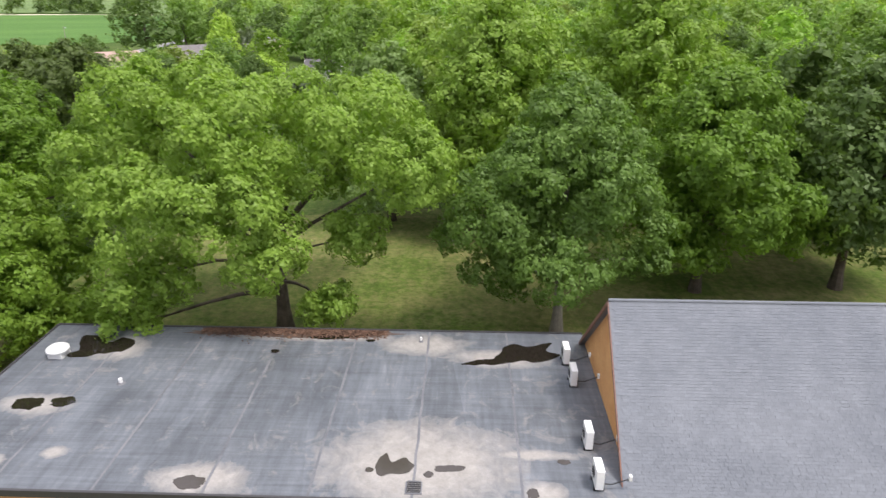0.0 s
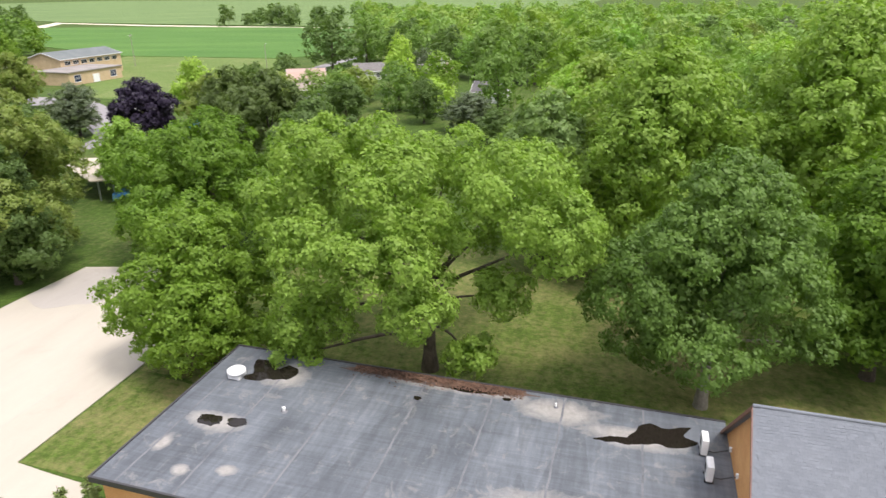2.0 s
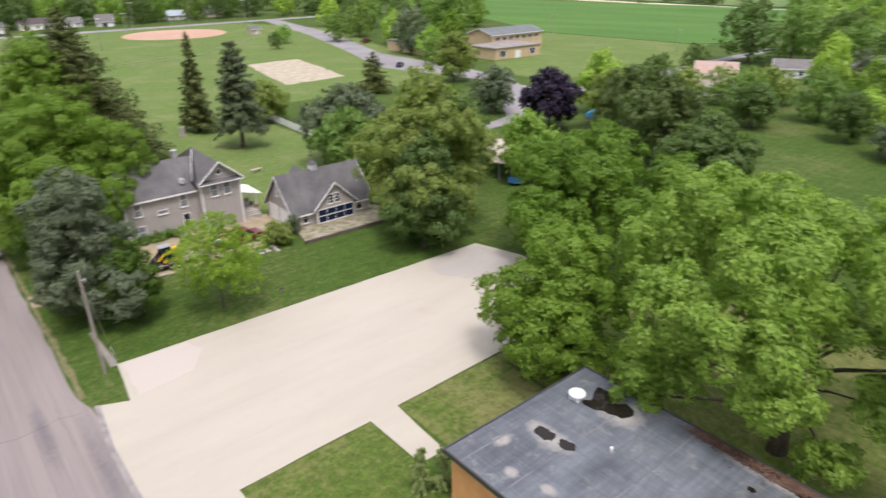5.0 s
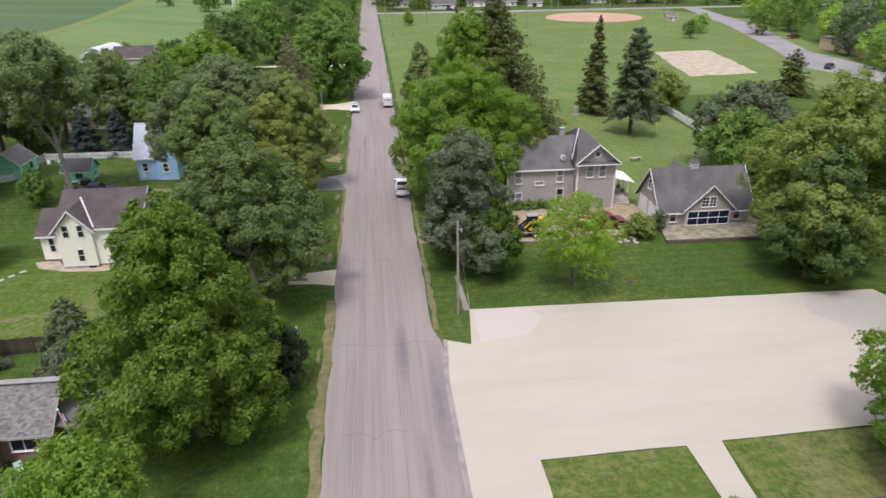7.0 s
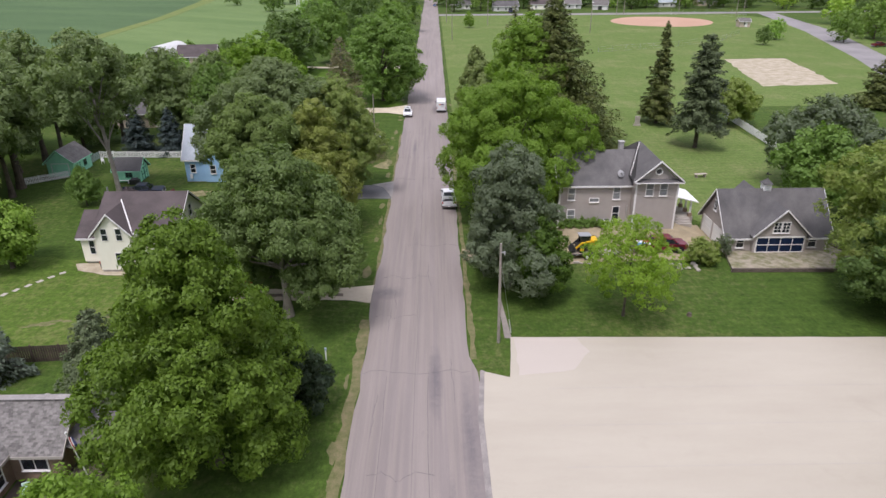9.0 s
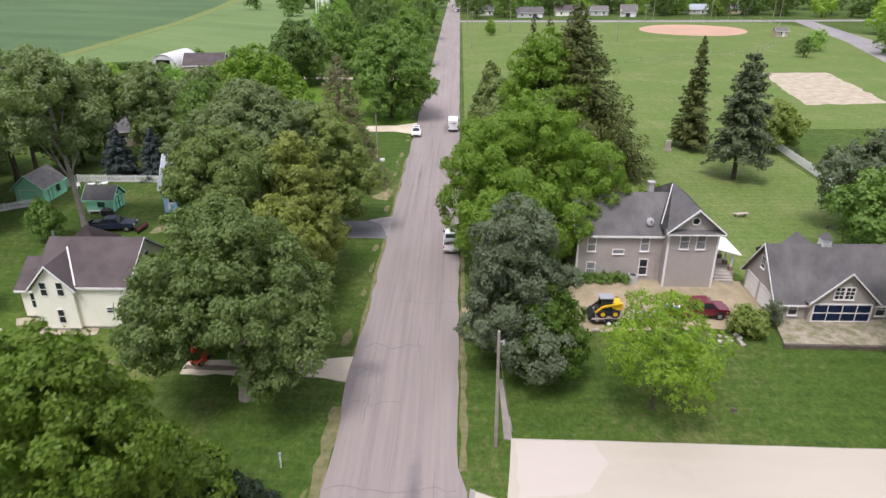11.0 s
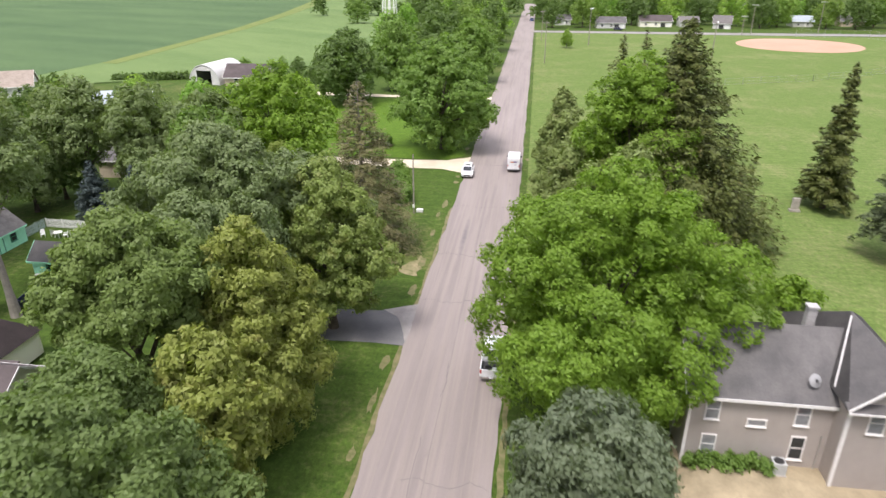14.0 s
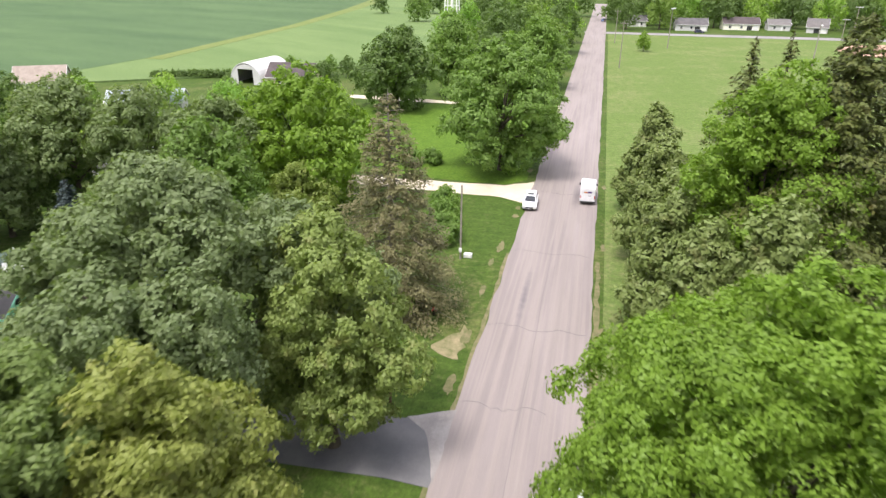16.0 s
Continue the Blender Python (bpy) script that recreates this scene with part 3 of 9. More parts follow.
def conifer(x, y, h, r, leaf="spruce", seed=1, leaves=9000, base=0.6, size=0.55, label="", group="", bare=0.0, name="spruce_tree", full=0.72, dense=1.0):
    """A straight stem with drooping boughs of uneven length; each bough carries hanging sprays."""
    rng = np.random.default_rng(seed)
    ob = thing(name, pose(x, y, 0, 0, 0, seed * 37 % 360), label or "tall dark green spruce tree standing on grass", "tree", group)
    bm = tube(bmesh.new(), [(0, 0, -0.1), (0.02, 0, h * 0.3), (0, 0.03, h * 0.7), (0, 0, h)], [0.016 * h + 0.08, 0.012 * h + 0.05, 0.006 * h + 0.02, 0.01], 8)
    count = max(40, int(11 * h * dense))
    k = np.sort(rng.uniform(0, 0.985, count) ** 1.12)
    az = np.arange(count) * 2.39996 + rng.normal(0, 0.35, count)
    ln = (r * (1 - k) ** full * rng.uniform(0.55 + 0.2 * (dense > 1), 1.12, count) + 0.15) * (1 + 0.16 * np.sin(az * 2 + seed))
    z0 = base + (h - base) * k
    rise = 0.16 - 0.5 * (1 - k) * rng.uniform(0.5, 1.2, count)
    for i in range(0, count, 2 if bare else 4):
        a, l, z = az[i], ln[i], z0[i]
        tube(bm, [(0, 0, z), (math.cos(a) * l * .5, math.sin(a) * l * .5, z + rise[i] * l * .3), (math.cos(a) * l * .92, math.sin(a) * l * .92, z + rise[i] * l * .85)], [0.05, 0.03, 0.01], 4)
    part("trunk", bm, M_BARK_PALE if bare else M_BARK, ob)
    w = ln ** 1.3
    B = rng.choice(count, leaves, p=w / w.sum())
    # side twigs along each bough
    tw = rng.integers(1, 9, leaves)
    s = np.clip(tw / 8.0 + rng.normal(0, 0.03, leaves), 0.08, 1.03)
    if bare:
        s = 0.35 + 0.65 * s
    sgn = rng.choice([-1.0, 1.0], leaves)
    v = rng.uniform(0, 1, leaves)
    side = sgn * v * ln[B] * 0.36 * (1.12 - s * 0.8)
    fwd = ln[B] * s + np.abs(side) * 0.5
    px = np.cos(az[B]) * fwd - np.sin(az[B]) * side
    py = np.sin(az[B]) * fwd + np.cos(az[B]) * side
    pz = z0[B] + rise[B] * ln[B] * s * s - np.abs(side) * 0.25 - rng.random(leaves) ** 2 * (0.35 + 0.08 * ln[B])
    pos = np.stack([px, py, pz], 1)
    n = unit(np.stack([np.cos(az[B]) * 0.5, np.sin(az[B]) * 0.5, np.ones(leaves)], 1) + 0.42 * rng.normal(size=(leaves, 3)))
    along = np.stack([np.cos(az[B]) - np.sin(az[B]) * sgn * 0.8, np.sin(az[B]) + np.cos(az[B]) * sgn * 0.8, -0.35 + 0 * s], 1) + 0.3 * rng.normal(size=(leaves, 3))
    pieces = [leaf_tris(rng, pos, n, size, size * 0.52, along, 0.25)]
    me = quad_mesh("crown", *joined(pieces))
    me.materials.append(LEAVES[leaf])
    put(new("crown", me), ob)
    return ob


def bush(x, y, h, r, leaf="mid", seed=1, leaves=1800, size=0.3, label="", name="bush", sy=1.0, profile="round"):
    ob = thing(name, pose(x, y, 0), label or "rounded green garden bush on the lawn", "bush")
    me, c, rad = leafy_crown(seed, h, r, 0.05, 9, leaves, size, "crown", profile)
    me.materials.append(LEAVES[leaf])
    put(new("crown", me), ob)
    bm = bmesh.new()
    for k in range(0, len(c), 3):
        tube(bm, [(0, 0, -0.05), (c[k][0] * .5, c[k][1] * .5, c[k][2] * .5), tuple(c[k])], [0.05, 0.035, 0.015], 5)
    part("stem", bm, M_BARK, ob)
    ob.scale = (1, sy, 1)
    return ob


# ---- ground, roads, fields ----
def grid_sheet(name, x0, x1, y0, y1, step, zf, material, label, category, kind="structure"):
    xs, ys = np.arange(x0, x1 + step, step), np.arange(y0, y1 + step, step)
    X, Y = np.meshgrid(xs, ys)
    Z = zf(X, Y)
    v = np.stack([X.ravel(), Y.ravel(), Z.ravel()], 1)
    nx, ny = len(xs), len(ys)
    i = (np.arange(ny - 1)[:, None] * nx + np.arange(nx - 1)[None]).ravel()
    me = quad_mesh(name, v, np.stack([i, i + 1, i + nx + 1, i + nx], 1))
    me.materials.append(material)
    return tagged(new(name, me), label, category, "", kind)


grid_sheet("ground", -1800, 2400, -1500, 2700, 100, lambda X, Y: 0 * X, M_GRASS, "mown green lawn with dry yellowish patches", "ground")


def ragged(pts, amp, step, seed):
    """An outline with worn, uneven edges."""
    rng = random.Random(seed)
    out = []
    n = len(pts)
    for i in range(n):
        a, b = Vector(pts[i]), Vector(pts[(i + 1) % n])
        k = max(1, int((b - a).length / step))
        for j in range(k):
            p = a.lerp(b, j / k)
            q = amp if 0 < j else amp * 0.4
            out.append((p.x + rng.uniform(-q, q), p.y + rng.uniform(-q, q)))
    return out


def sheet(name, outline, z, material, label, category, kind="structure", low=-0.12):
    bm = slab(outline, low, z)
    return tagged(part(name, bm, material), label, category, "", kind)


rng_r = random.Random(5)
left = [(-5.0 + rng_r.uniform(-0.14, 0.14) - 0.35 * math.exp(-((y - 62) / 5.0) ** 2), y) for y in np.arange(-120, 640, 2.4)]
right = [((5.4 - 1.1 * min(1, max(0, (y - 47) / 2.0))) - 0.35 * min(1, max(0, (y - 20) / 28)) * (y < 47) + rng_r.uniform(-0.13, 0.13), y) for y in np.arange(-120, 640, 2.4)]
sheet("road", left + right[::-1], 0.035, M_ROAD, "old faded pinkish-grey asphalt street with worn tracks", "road")
# worn earth beside the asphalt
for k, (x, w, amp, y0, y1) in enumerate(((-5.6, 0.85, 0.24, -20, 57), (-5.25, 0.24, 0.12, 64, 128), (4.6, 0.34, 0.14, 50, 128))):
    sheet("verge", ragged([(x - w / 2, y0), (x + w / 2 + 0.2, y0), (x + w / 2 + 0.2, y1), (x - w / 2 * 0.6, y1)], amp, 1.3, 30 + k), 0.012 + 0.004 * k, M_VERGE, "worn dry grass edge along the street", "verge")
rv = random.Random(44)
for k in range(26):
    y = 30 + 5.2 * k + rv.uniform(-2, 2)
    x, lx, ly = (-6.2 + rv.uniform(-0.5, 0.4), rv.uniform(0.2, 0.55), rv.uniform(0.5, 2.2)) if k % 4 else (5.2, 0.35, 1.2)
    if x > 0 and y < 56 or 58 < y < 66 or 89 < y < 100:
        continue
    sheet("bare_patch", ragged([(x + lx * math.cos(a) * rv.uniform(0.6, 1.2), y + ly * math.sin(a) * rv.uniform(0.6, 1.2)) for a in np.linspace(0, 6.283, 15)[:-1]], 0.1, 0.4, 900 + k), 0.018 + 0.0002 * k, M_VERGE, "dry worn patch in the street's grass verge", "ground")
# the pale concrete parking lot, its mouth on the street and the path to the door
lot = [(4.75, -60), (10.2, -60), (10.25, 32.0), (21.1, 32.2), (21.2, 26.0), (23.4, 26.0), (23.85, 32.4), (52.2, 33.2), (52.6, 46.5), (50.9, 52.6), (8.3, 53.5), (7.6, 47.2), (5.2, 48.2), (4.6, 42)]
sheet("parking_lot", ragged(lot, 0.05, 2.5, 3), 0.06, M_LOT, "wide pale cream concrete parking lot", "parking lot")
sheet("concrete_patch", ragged([(8.4, 47.4), (13.2, 48.2), (15.2, 51.0), (14.4, 53.2), (8.6, 53.2)], 0.12, 1.0, 8), 0.066, concrete_material("new_concrete", (0.43, 0.38, 0.33), (0.455, 0.405, 0.355), (0.38, 0.34, 0.295)), "lighter newly cast concrete panel", "pavement")
sheet("worn_slab", ragged([(44.5, 44.5), (52.0, 45.0), (50.5, 52.2), (43.0, 52.6), (41.5, 48.8)], 0.25, 1.2, 9), 0.066, M_LOT_WORN, "older greyer concrete corner of the lot", "pavement")
sheet("concrete_path", [(7.75, 53.4), (8.4, 53.3), (8.1, 61), (7.75, 61)], 0.05, surf("old_path", (0.2, 0.175, 0.155), (0.28, 0.245, 0.215), 0.8, 12.0), "narrow old concrete pavement beside the pole", "path")
sheet("gutter", [(4.7, -60), (4.56, 42), (5.12, 48.3), (5.5, 48.2), (5.0, 42), (5.1, -60)], 0.064, surf("gutter_concrete", (0.2, 0.18, 0.17), (0.3, 0.27, 0.25), 0.8, 12.0), "cracked grey concrete gutter beside the lot", "gutter")
# joints cut into the concrete
for k, y in enumerate((36.6, 41.0, 45.6)):
    tagged(part("joint", boxes((10.5, 51.5, y - 0.02, y + 0.02, 0.05, 0.0645)), M_LOT_WORN), "thin dirty joint across the concrete", "joint", "", "structure")
# drives west of the street
sheet("gravel_drive", ragged([(-4.9, 60.2), (-5.3, 64.2), (-8.5, 63.6), (-20, 63.4), (-20, 61.2), (-8, 61.0)], 0.16, 1.0, 12), 0.03, M_GRAVEL, "pale gravel driveway with a muddy rut", "driveway")
sheet("mud_rut", ragged([(-20, 61.9), (-8.3, 61.8), (-8.3, 62.4), (-20, 62.6)], 0.12, 0.7, 13), 0.037, surf("mud", (0.14, 0.11, 0.08), (0.2, 0.16, 0.12), 0.6), "brown muddy rut in gravel", "rut")
sheet("asphalt_drive", [(-4.95, 91.2), (-5.0, 98.6), (-8.4, 97.4), (-24, 96.2), (-24, 90.6), (-8.0, 91.4)], 0.03, M_ASPH_NEW, "dark grey asphalt driveway", "driveway")
sheet("drive_apron", ragged([(-4.95, 91.6), (-4.9, 99.2), (-8.2, 97.6), (-6.6, 96.4), (-5.7, 94.2)], 0.08, 0.7, 52), 0.038, surf("worn_apron", (0.22, 0.2, 0.19), (0.31, 0.285, 0.265), 0.7, 14.0), "pale concrete apron of a driveway", "driveway")
sheet("gravel_drive", ragged([(-4.9, 144.8), (-4.9, 155.0), (-9, 152.2), (-25, 151.4), (-40, 152), (-40, 147.6), (-9, 147.0)], 0.2, 1.5, 14), 0.03, M_GRAVEL, "pale gravel driveway between lawns", "driveway")
sheet("gravel_drive", ragged([(-4.9, 207.5), (-4.9, 213), (-27, 212.0), (-70, 214), (-70, 209.5), (-27, 209.0)], 0.25, 2.5, 15), 0.03, M_GRAVEL, "pale gravel driveway to a farmyard", "driveway")
sheet("lawn", ragged([(-6.2, 155.6), (-6.2, 206.5), (-48, 207.5), (-46, 153.2), (-9, 152.8)], 0.2, 3, 16), 0.015, M_LUSH, "lush dark green mown lawn", "lawn")
sheet("bare_patch", ragged([(-36.6, 92.4), (-33.5, 93.2), (-28.5, 94.4), (-28.2, 96.0), (-33.0, 95.4), (-36.4, 95.4)], 0.3, 0.7, 171), 0.0165, M_DRY, "bare earth track in a garden lawn", "ground")
sheet("bare_patch", ragged([(-6.2, 105.6), (-7.6, 105.9), (-9.0, 107.4), (-8.2, 108.4), (-7.2, 109.6), (-6.9, 111.4), (-6.1, 109.4)], 0.3, 0.6, 17), 0.016, M_DRY, "bare dry patch in the lawn", "ground")
sheet("sandy_drive", ragged([(4.6, 70.4), (8.5, 69.6), (15.7, 68.8), (31.4, 69.9), (36, 72.2), (35.6, 80.0), (31, 79.5), (26, 75.5), (18, 76.2), (10, 74.5), (4.6, 73.4)], 0.25, 1.2, 18), 0.03, M_SANDY, "sandy gravel yard drive beside the grey house", "driveway")
# dry tracks worn into the west lawn
for k in range(30):
    u = rv.uniform(0, 1)
    x, y = (-38.5 + 9.8 * u, 56.5 + 2.5 * u) if k % 2 else (-31.5 + 9.5 * u, 61.4 + 2.1 * u)
    lx, ly = rv.uniform(0.3, 1.0), rv.uniform(0.12, 0.3)
    y += rv.uniform(-0.35, 0.35)
    sheet("bare_patch", ragged([(x + lx * math.cos(a) * rv.uniform(0.6, 1.2), y + (ly * math.sin(a) + 0.2 * lx * math.cos(a)) * rv.uniform(0.6, 1.2)) for a in np.linspace(0, 6.283, 13)[:-1]], 0.06, 0.3, 1100 + k), 0.012 + 0.0003 * k, M_VERGE, "dry worn patch of a track across the lawn", "ground")
sheet("back_lawn", ragged([(34.6, -60), (70, -60), (72, -10), (66, 22), (58, 30), (46, 31.4), (35.2, 31.2)], 0.4, 2.0, 61), 0.011, M_BACK_LAWN, "dry yellowish mown lawn behind the hall", "lawn")
for k, shape in enumerate(([(10.3, -30), (19.6, -30), (19.9, 22.6), (21.0, 26.2), (21.0, 32.1), (10.3, 31.9)], [(23.9, 22.6), (34.2, 22.6), (34.9, 31.0), (40, 31.6), (40, 32.6), (23.9, 32.3)])):
    sheet("lot_lawn", shape, 0.012 + 0.003 * k, M_BACK_LAWN, "small worn lawn with tan patches beside the lot", "lawn")
sheet("west_lawn", ragged([(-23, 52.5), (-21.5, 66.5), (-27, 69.5), (-39, 71.5), (-62, 74), (-66, 47), (-30, 51.2)], 0.5, 1.6, 62), 0.0105, M_WEST_LAWN, "bright yellowish green lawn before the cream house", "lawn")
# park east of the street
sheet("park_lawn", [(5.4, 90), (16.6, 89), (31.6, 89.5), (36.5, 81), (48, 81), (62, 86), (62.0, 150), (120, 152), (150, 190), (190, 320), (170, 388), (5.4, 388)], 0.014, M_PARK, "wide light green mown park lawn", "lawn")
sheet("cross_street", [(-5.5, 389), (-5.5, 398), (60, 399), (200, 403), (400, 412), (400, 402), (200, 393), (100, 388.5), (5, 388.5)], 0.03, M_TOWN_ROAD, "pale grey cross street", "road")
sheet("infield", [(117 + 25.5 * math.cos(a) * (1 + 0.06 * math.sin(2 * a)), 349 + 26 * math.sin(a)) for a in np.linspace(0, 2 * math.pi, 40)[:-1]], 0.026, M_INFIELD, "orange dirt infield of a ball field", "ball field")
sheet("sand_court", ragged([(88, 174.5), (110, 177.5), (117.5, 223), (97.5, 222)], 0.7, 3, 19), 0.024, M_SAND, "sandy court with grass growing in", "court")
sheet("side_street", [(94, 96), (109, 96.2), (132, 119), (146, 140), (148, 165), (150, 215), (178, 300), (196, 392), (186, 392), (165, 300), (141, 222), (128, 186), (133, 160), (137, 142), (124, 124), (106, 102), (94, 99)], 0.024, M_TOWN_ROAD, "pale grey side street", "road")
sheet("side_street", [(132, 119), (150, 104), (175, 108), (204, 112.5), (300, 116), (300, 121), (203, 117.5), (174, 115), (152, 112), (138, 128)], 0.028, M_TOWN_ROAD, "pale grey side street", "road")
sheet("school_lawn", [(150, 128), (205, 119), (268, 144), (256, 224), (196, 196), (190, 170), (166, 168), (150, 150)], 0.016, M_PARK, "bright green school lawn", "lawn")
# the sandy ground rises to the farmhouse wall
def bank(X, Y):
    side = np.clip((X - 16.2) / 1.5, 0, 1) * np.clip((35.2 - X) / 3.0, 0, 1)
    k = np.clip((Y - 73.2) / 3.6, 0, 1)
    return 0.034 + 0.82 * k * k * (3 - 2 * k) * side - 0.08 * (1 - np.clip(side * 6, 0, 1)) - 0.06 * (Y < 73.2)


grid_sheet("yard_bank", 16.2, 35.2, 72.7, 81.2, 0.5, bank, M_SANDY, "sandy bare ground rising to the farmhouse wall", "ground")
# fields


def field(name, outline, z, material, label):
    return sheet(name, outline, z, material, label, "field", "stuff", -0.05)


field("crop_field", [(-143, 200), (-100, 228), (-62, 264), (-56, 330), (-76, 450), (-110, 640), (-230, 1500), (-420, 2600), (-1700, 2600), (-1700, 200), (-900, -60), (-260, 150)], 0.5, M_CROP_LIGHT, "light green low crop field")
field("crop_field", [(-146, 206), (-141, 260), (-150, 380), (-166, 492), (-205, 700), (-500, 2500), (-1600, 2500), (-1600, 240), (-900, -20), (-270, 165)], 0.54, M_CROP_DARK, "dark green crop field in rows")
field("crop_field", [(262, 148), (256, 226), (300, 330), (448, 470), (470, 380), (485, 268), (480, 150), (400, 120), (300, 122)], 0.2, M_CROP_RIGHT, "even green crop field in rows")
field("crop_field", [(520, 520), (500, 268), (520, 100), (1700, 100), (1700, 1500), (900, 1500)], 0.6, M_CROP_LIGHT, "far light green crop field")
edge = [(-141, 252), (-150, 380), (-166, 492), (-205, 700), (-300, 1230)]
sheet("field_margin", edge + [(x + w, y) for (x, y), w in zip(edge[::-1], (30, 16, 9, 7, 6))], 0.56, grass("margin_grass", (0.12, 0.16, 0.045), (0.165, 0.205, 0.068), (0.24, 0.23, 0.1), 0.02), "soft yellowish grass margin between two fields", "field margin", "structure", -0.05)
sheet("field_road", [(448, 470), (520, 520), (900, 800), (900, 812), (515, 530), (440, 480)], 0.03, M_GRAVEL, "pale gravel field road", "road")
sheet("field_road", [(485, 100), (492, 268), (500, 400), (520, 520), (510, 520), (486, 400), (480, 268), (474, 100)], 0.032, M_GRAVEL, "pale gravel field road", "road")


# ---- flat-roofed hall with the gabled wing ----
RX0, RX1, RY0, RY1, RZ = 20.2, 34.25, -10.2, 22.2, 4.4
STAINS = ((22.6, -1.2, 3.6, 5.6), (21.2, 8.3, 1.3, 2.6), (32.6, -0.6, 1.4, 3.0), (31.3, -5.2, 1.2, 3.6), (26.2, 18.6, 1.0, 2.4), (31.6, 17.2, 1.5, 2.2), (22.0, 18.0, 0.5, 0.6), (23.6, 20.4, 0.8, 0.6), (33.4, 6.0, 0.7, 6.5), (22.6, 15.6, 0.5, 0.7), (20.9, -6.6, 0.8, 1.2), (23.2, -6.2, 0.45, 2.6))


def membrane():
    m, nt, b = nodes_of("roof_membrane")
    v = coords(nt)
    big = add_noise(nt, stretched(nt, v, 0.35, 1.0, 1), 0.45, 6.0, 0.65)
    col = ramp(nt, big, [(0.3, (0.060, 0.067, 0.076)), (0.55, (0.105, 0.116, 0.129)), (0.75, (0.156, 0.168, 0.182))])
    streak = add_noise(nt, stretched(nt, v, 0.15, 3.0, 1), 1.1, 5.0, 0.7)
    col = mix(nt, 0.5, col, ramp(nt, streak, [(0.3, (0.72,) * 3), (0.7, (1.3,) * 3)]), 'MULTIPLY')
    lane = add_noise(nt, stretched(nt, v, 4.5, 0.22, 1), 1.0, 5.0, 0.7)
    col = mix(nt, 0.55, col, ramp(nt, lane, [(0.3, (0.66,) * 3), (0.7, (1.36,) * 3)]), 'MULTIPLY')
    cell = nt.nodes.new("ShaderNodeTexVoronoi")
    cell.inputs["Scale"].default_value = 1.0
    nt.links.new(stretched(nt, v, 0.055, 0.3, 1), cell.inputs["Vector"])
    col = mix(nt, 0.5, col, ramp(nt, cell.outputs["Color"], [(0.2, (0.78,) * 3), (0.8, (1.22,) * 3)]), 'MULTIPLY')
    # dried silt round the places where water stands
    warp = add_noise(nt, v, 0.8, 9.0, 0.72, 0.8)
    sep = nt.nodes.new("ShaderNodeSeparateXYZ")
    nt.links.new(v, sep.inputs[0])
    total = None
    for x, y, rx, ry in STAINS:
        dx = maths(nt, 'DIVIDE', maths(nt, 'SUBTRACT', sep.outputs[0], x), rx)
        dy = maths(nt, 'DIVIDE', maths(nt, 'SUBTRACT', sep.outputs[1], y), ry)
        d = maths(nt, 'ADD', maths(nt, 'MULTIPLY', dx, dx), maths(nt, 'MULTIPLY', dy, dy))
        k = maths(nt, 'SUBTRACT', 1.0, maths(nt, 'SQRT', d), True)
        total = k if total is None else maths(nt, 'MAXIMUM', total, k)
    mask = maths(nt, 'ADD', total, maths(nt, 'MULTIPLY', maths(nt, 'SUBTRACT', warp, 0.5), 1.25))
    f = ramp(nt, mask, [(0.06, (0, 0, 0)), (0.16, (0.28,) * 3), (0.34, (0.5,) * 3), (0.62, (0.88,) * 3)])
    silt = ramp(nt, add_noise(nt, v, 2.2, 8.0, 0.75), [(0.3, (0.235, 0.22, 0.195)), (0.7, (0.37, 0.348, 0.318))])
    col = mix(nt, f, col, silt)
    fine = add_noise(nt, v, 16.0, 4.0, 0.75)
    col = mix(nt, 0.4, col, ramp(nt, fine, [(0.25, (0.7,) * 3), (0.75, (1.3,) * 3)]), 'MULTIPLY')
    nt.links.new(col, b.inputs["Base Color"])
    b.inputs["Roughness"].default_value = 0.62
    bump(nt, b, add_noise(nt, v, 2.4, 5.0), 0.25, 0.03)
    return m


M_MEMBRANE = membrane()
M_SEAM = surf("seam_strip", (0.10, 0.104, 0.115), (0.17, 0.172, 0.18), 0.6, 9.0, 0.6, 0.2)
M_EDGE = plain("dark_roof_edge", (0.06, 0.058, 0.06), 0.5, 0.3)
M_ORANGE = surf("orange_brick", (0.60, 0.30, 0.11), (0.68, 0.37, 0.15), 0.8, 20.0, 0.9, 0.3)
M_SHINGLE = surf("slate_grey_shingle", (0.146, 0.159, 0.177), (0.186, 0.20, 0.218), 0.25, 24.0, 0.92, 0.4, piece=0.12, dist=0.006)
for _l in [q for q in M_SHINGLE.node_tree.links if q.from_node.type == 'TEX_COORD']:
    M_SHINGLE.node_tree.links.new(M_SHINGLE.node_tree.nodes.new("ShaderNodeNewGeometry").outputs["Position"], _l.to_socket)
M_BROWN_TRIM = plain("brown_trim", (0.20, 0.10, 0.07), 0.6)
M_WATER = plain("standing_water", (0.016, 0.013, 0.01), 0.04)
M_WATER.node_tree.nodes["Principled BSDF"].inputs["IOR"].default_value = 1.33

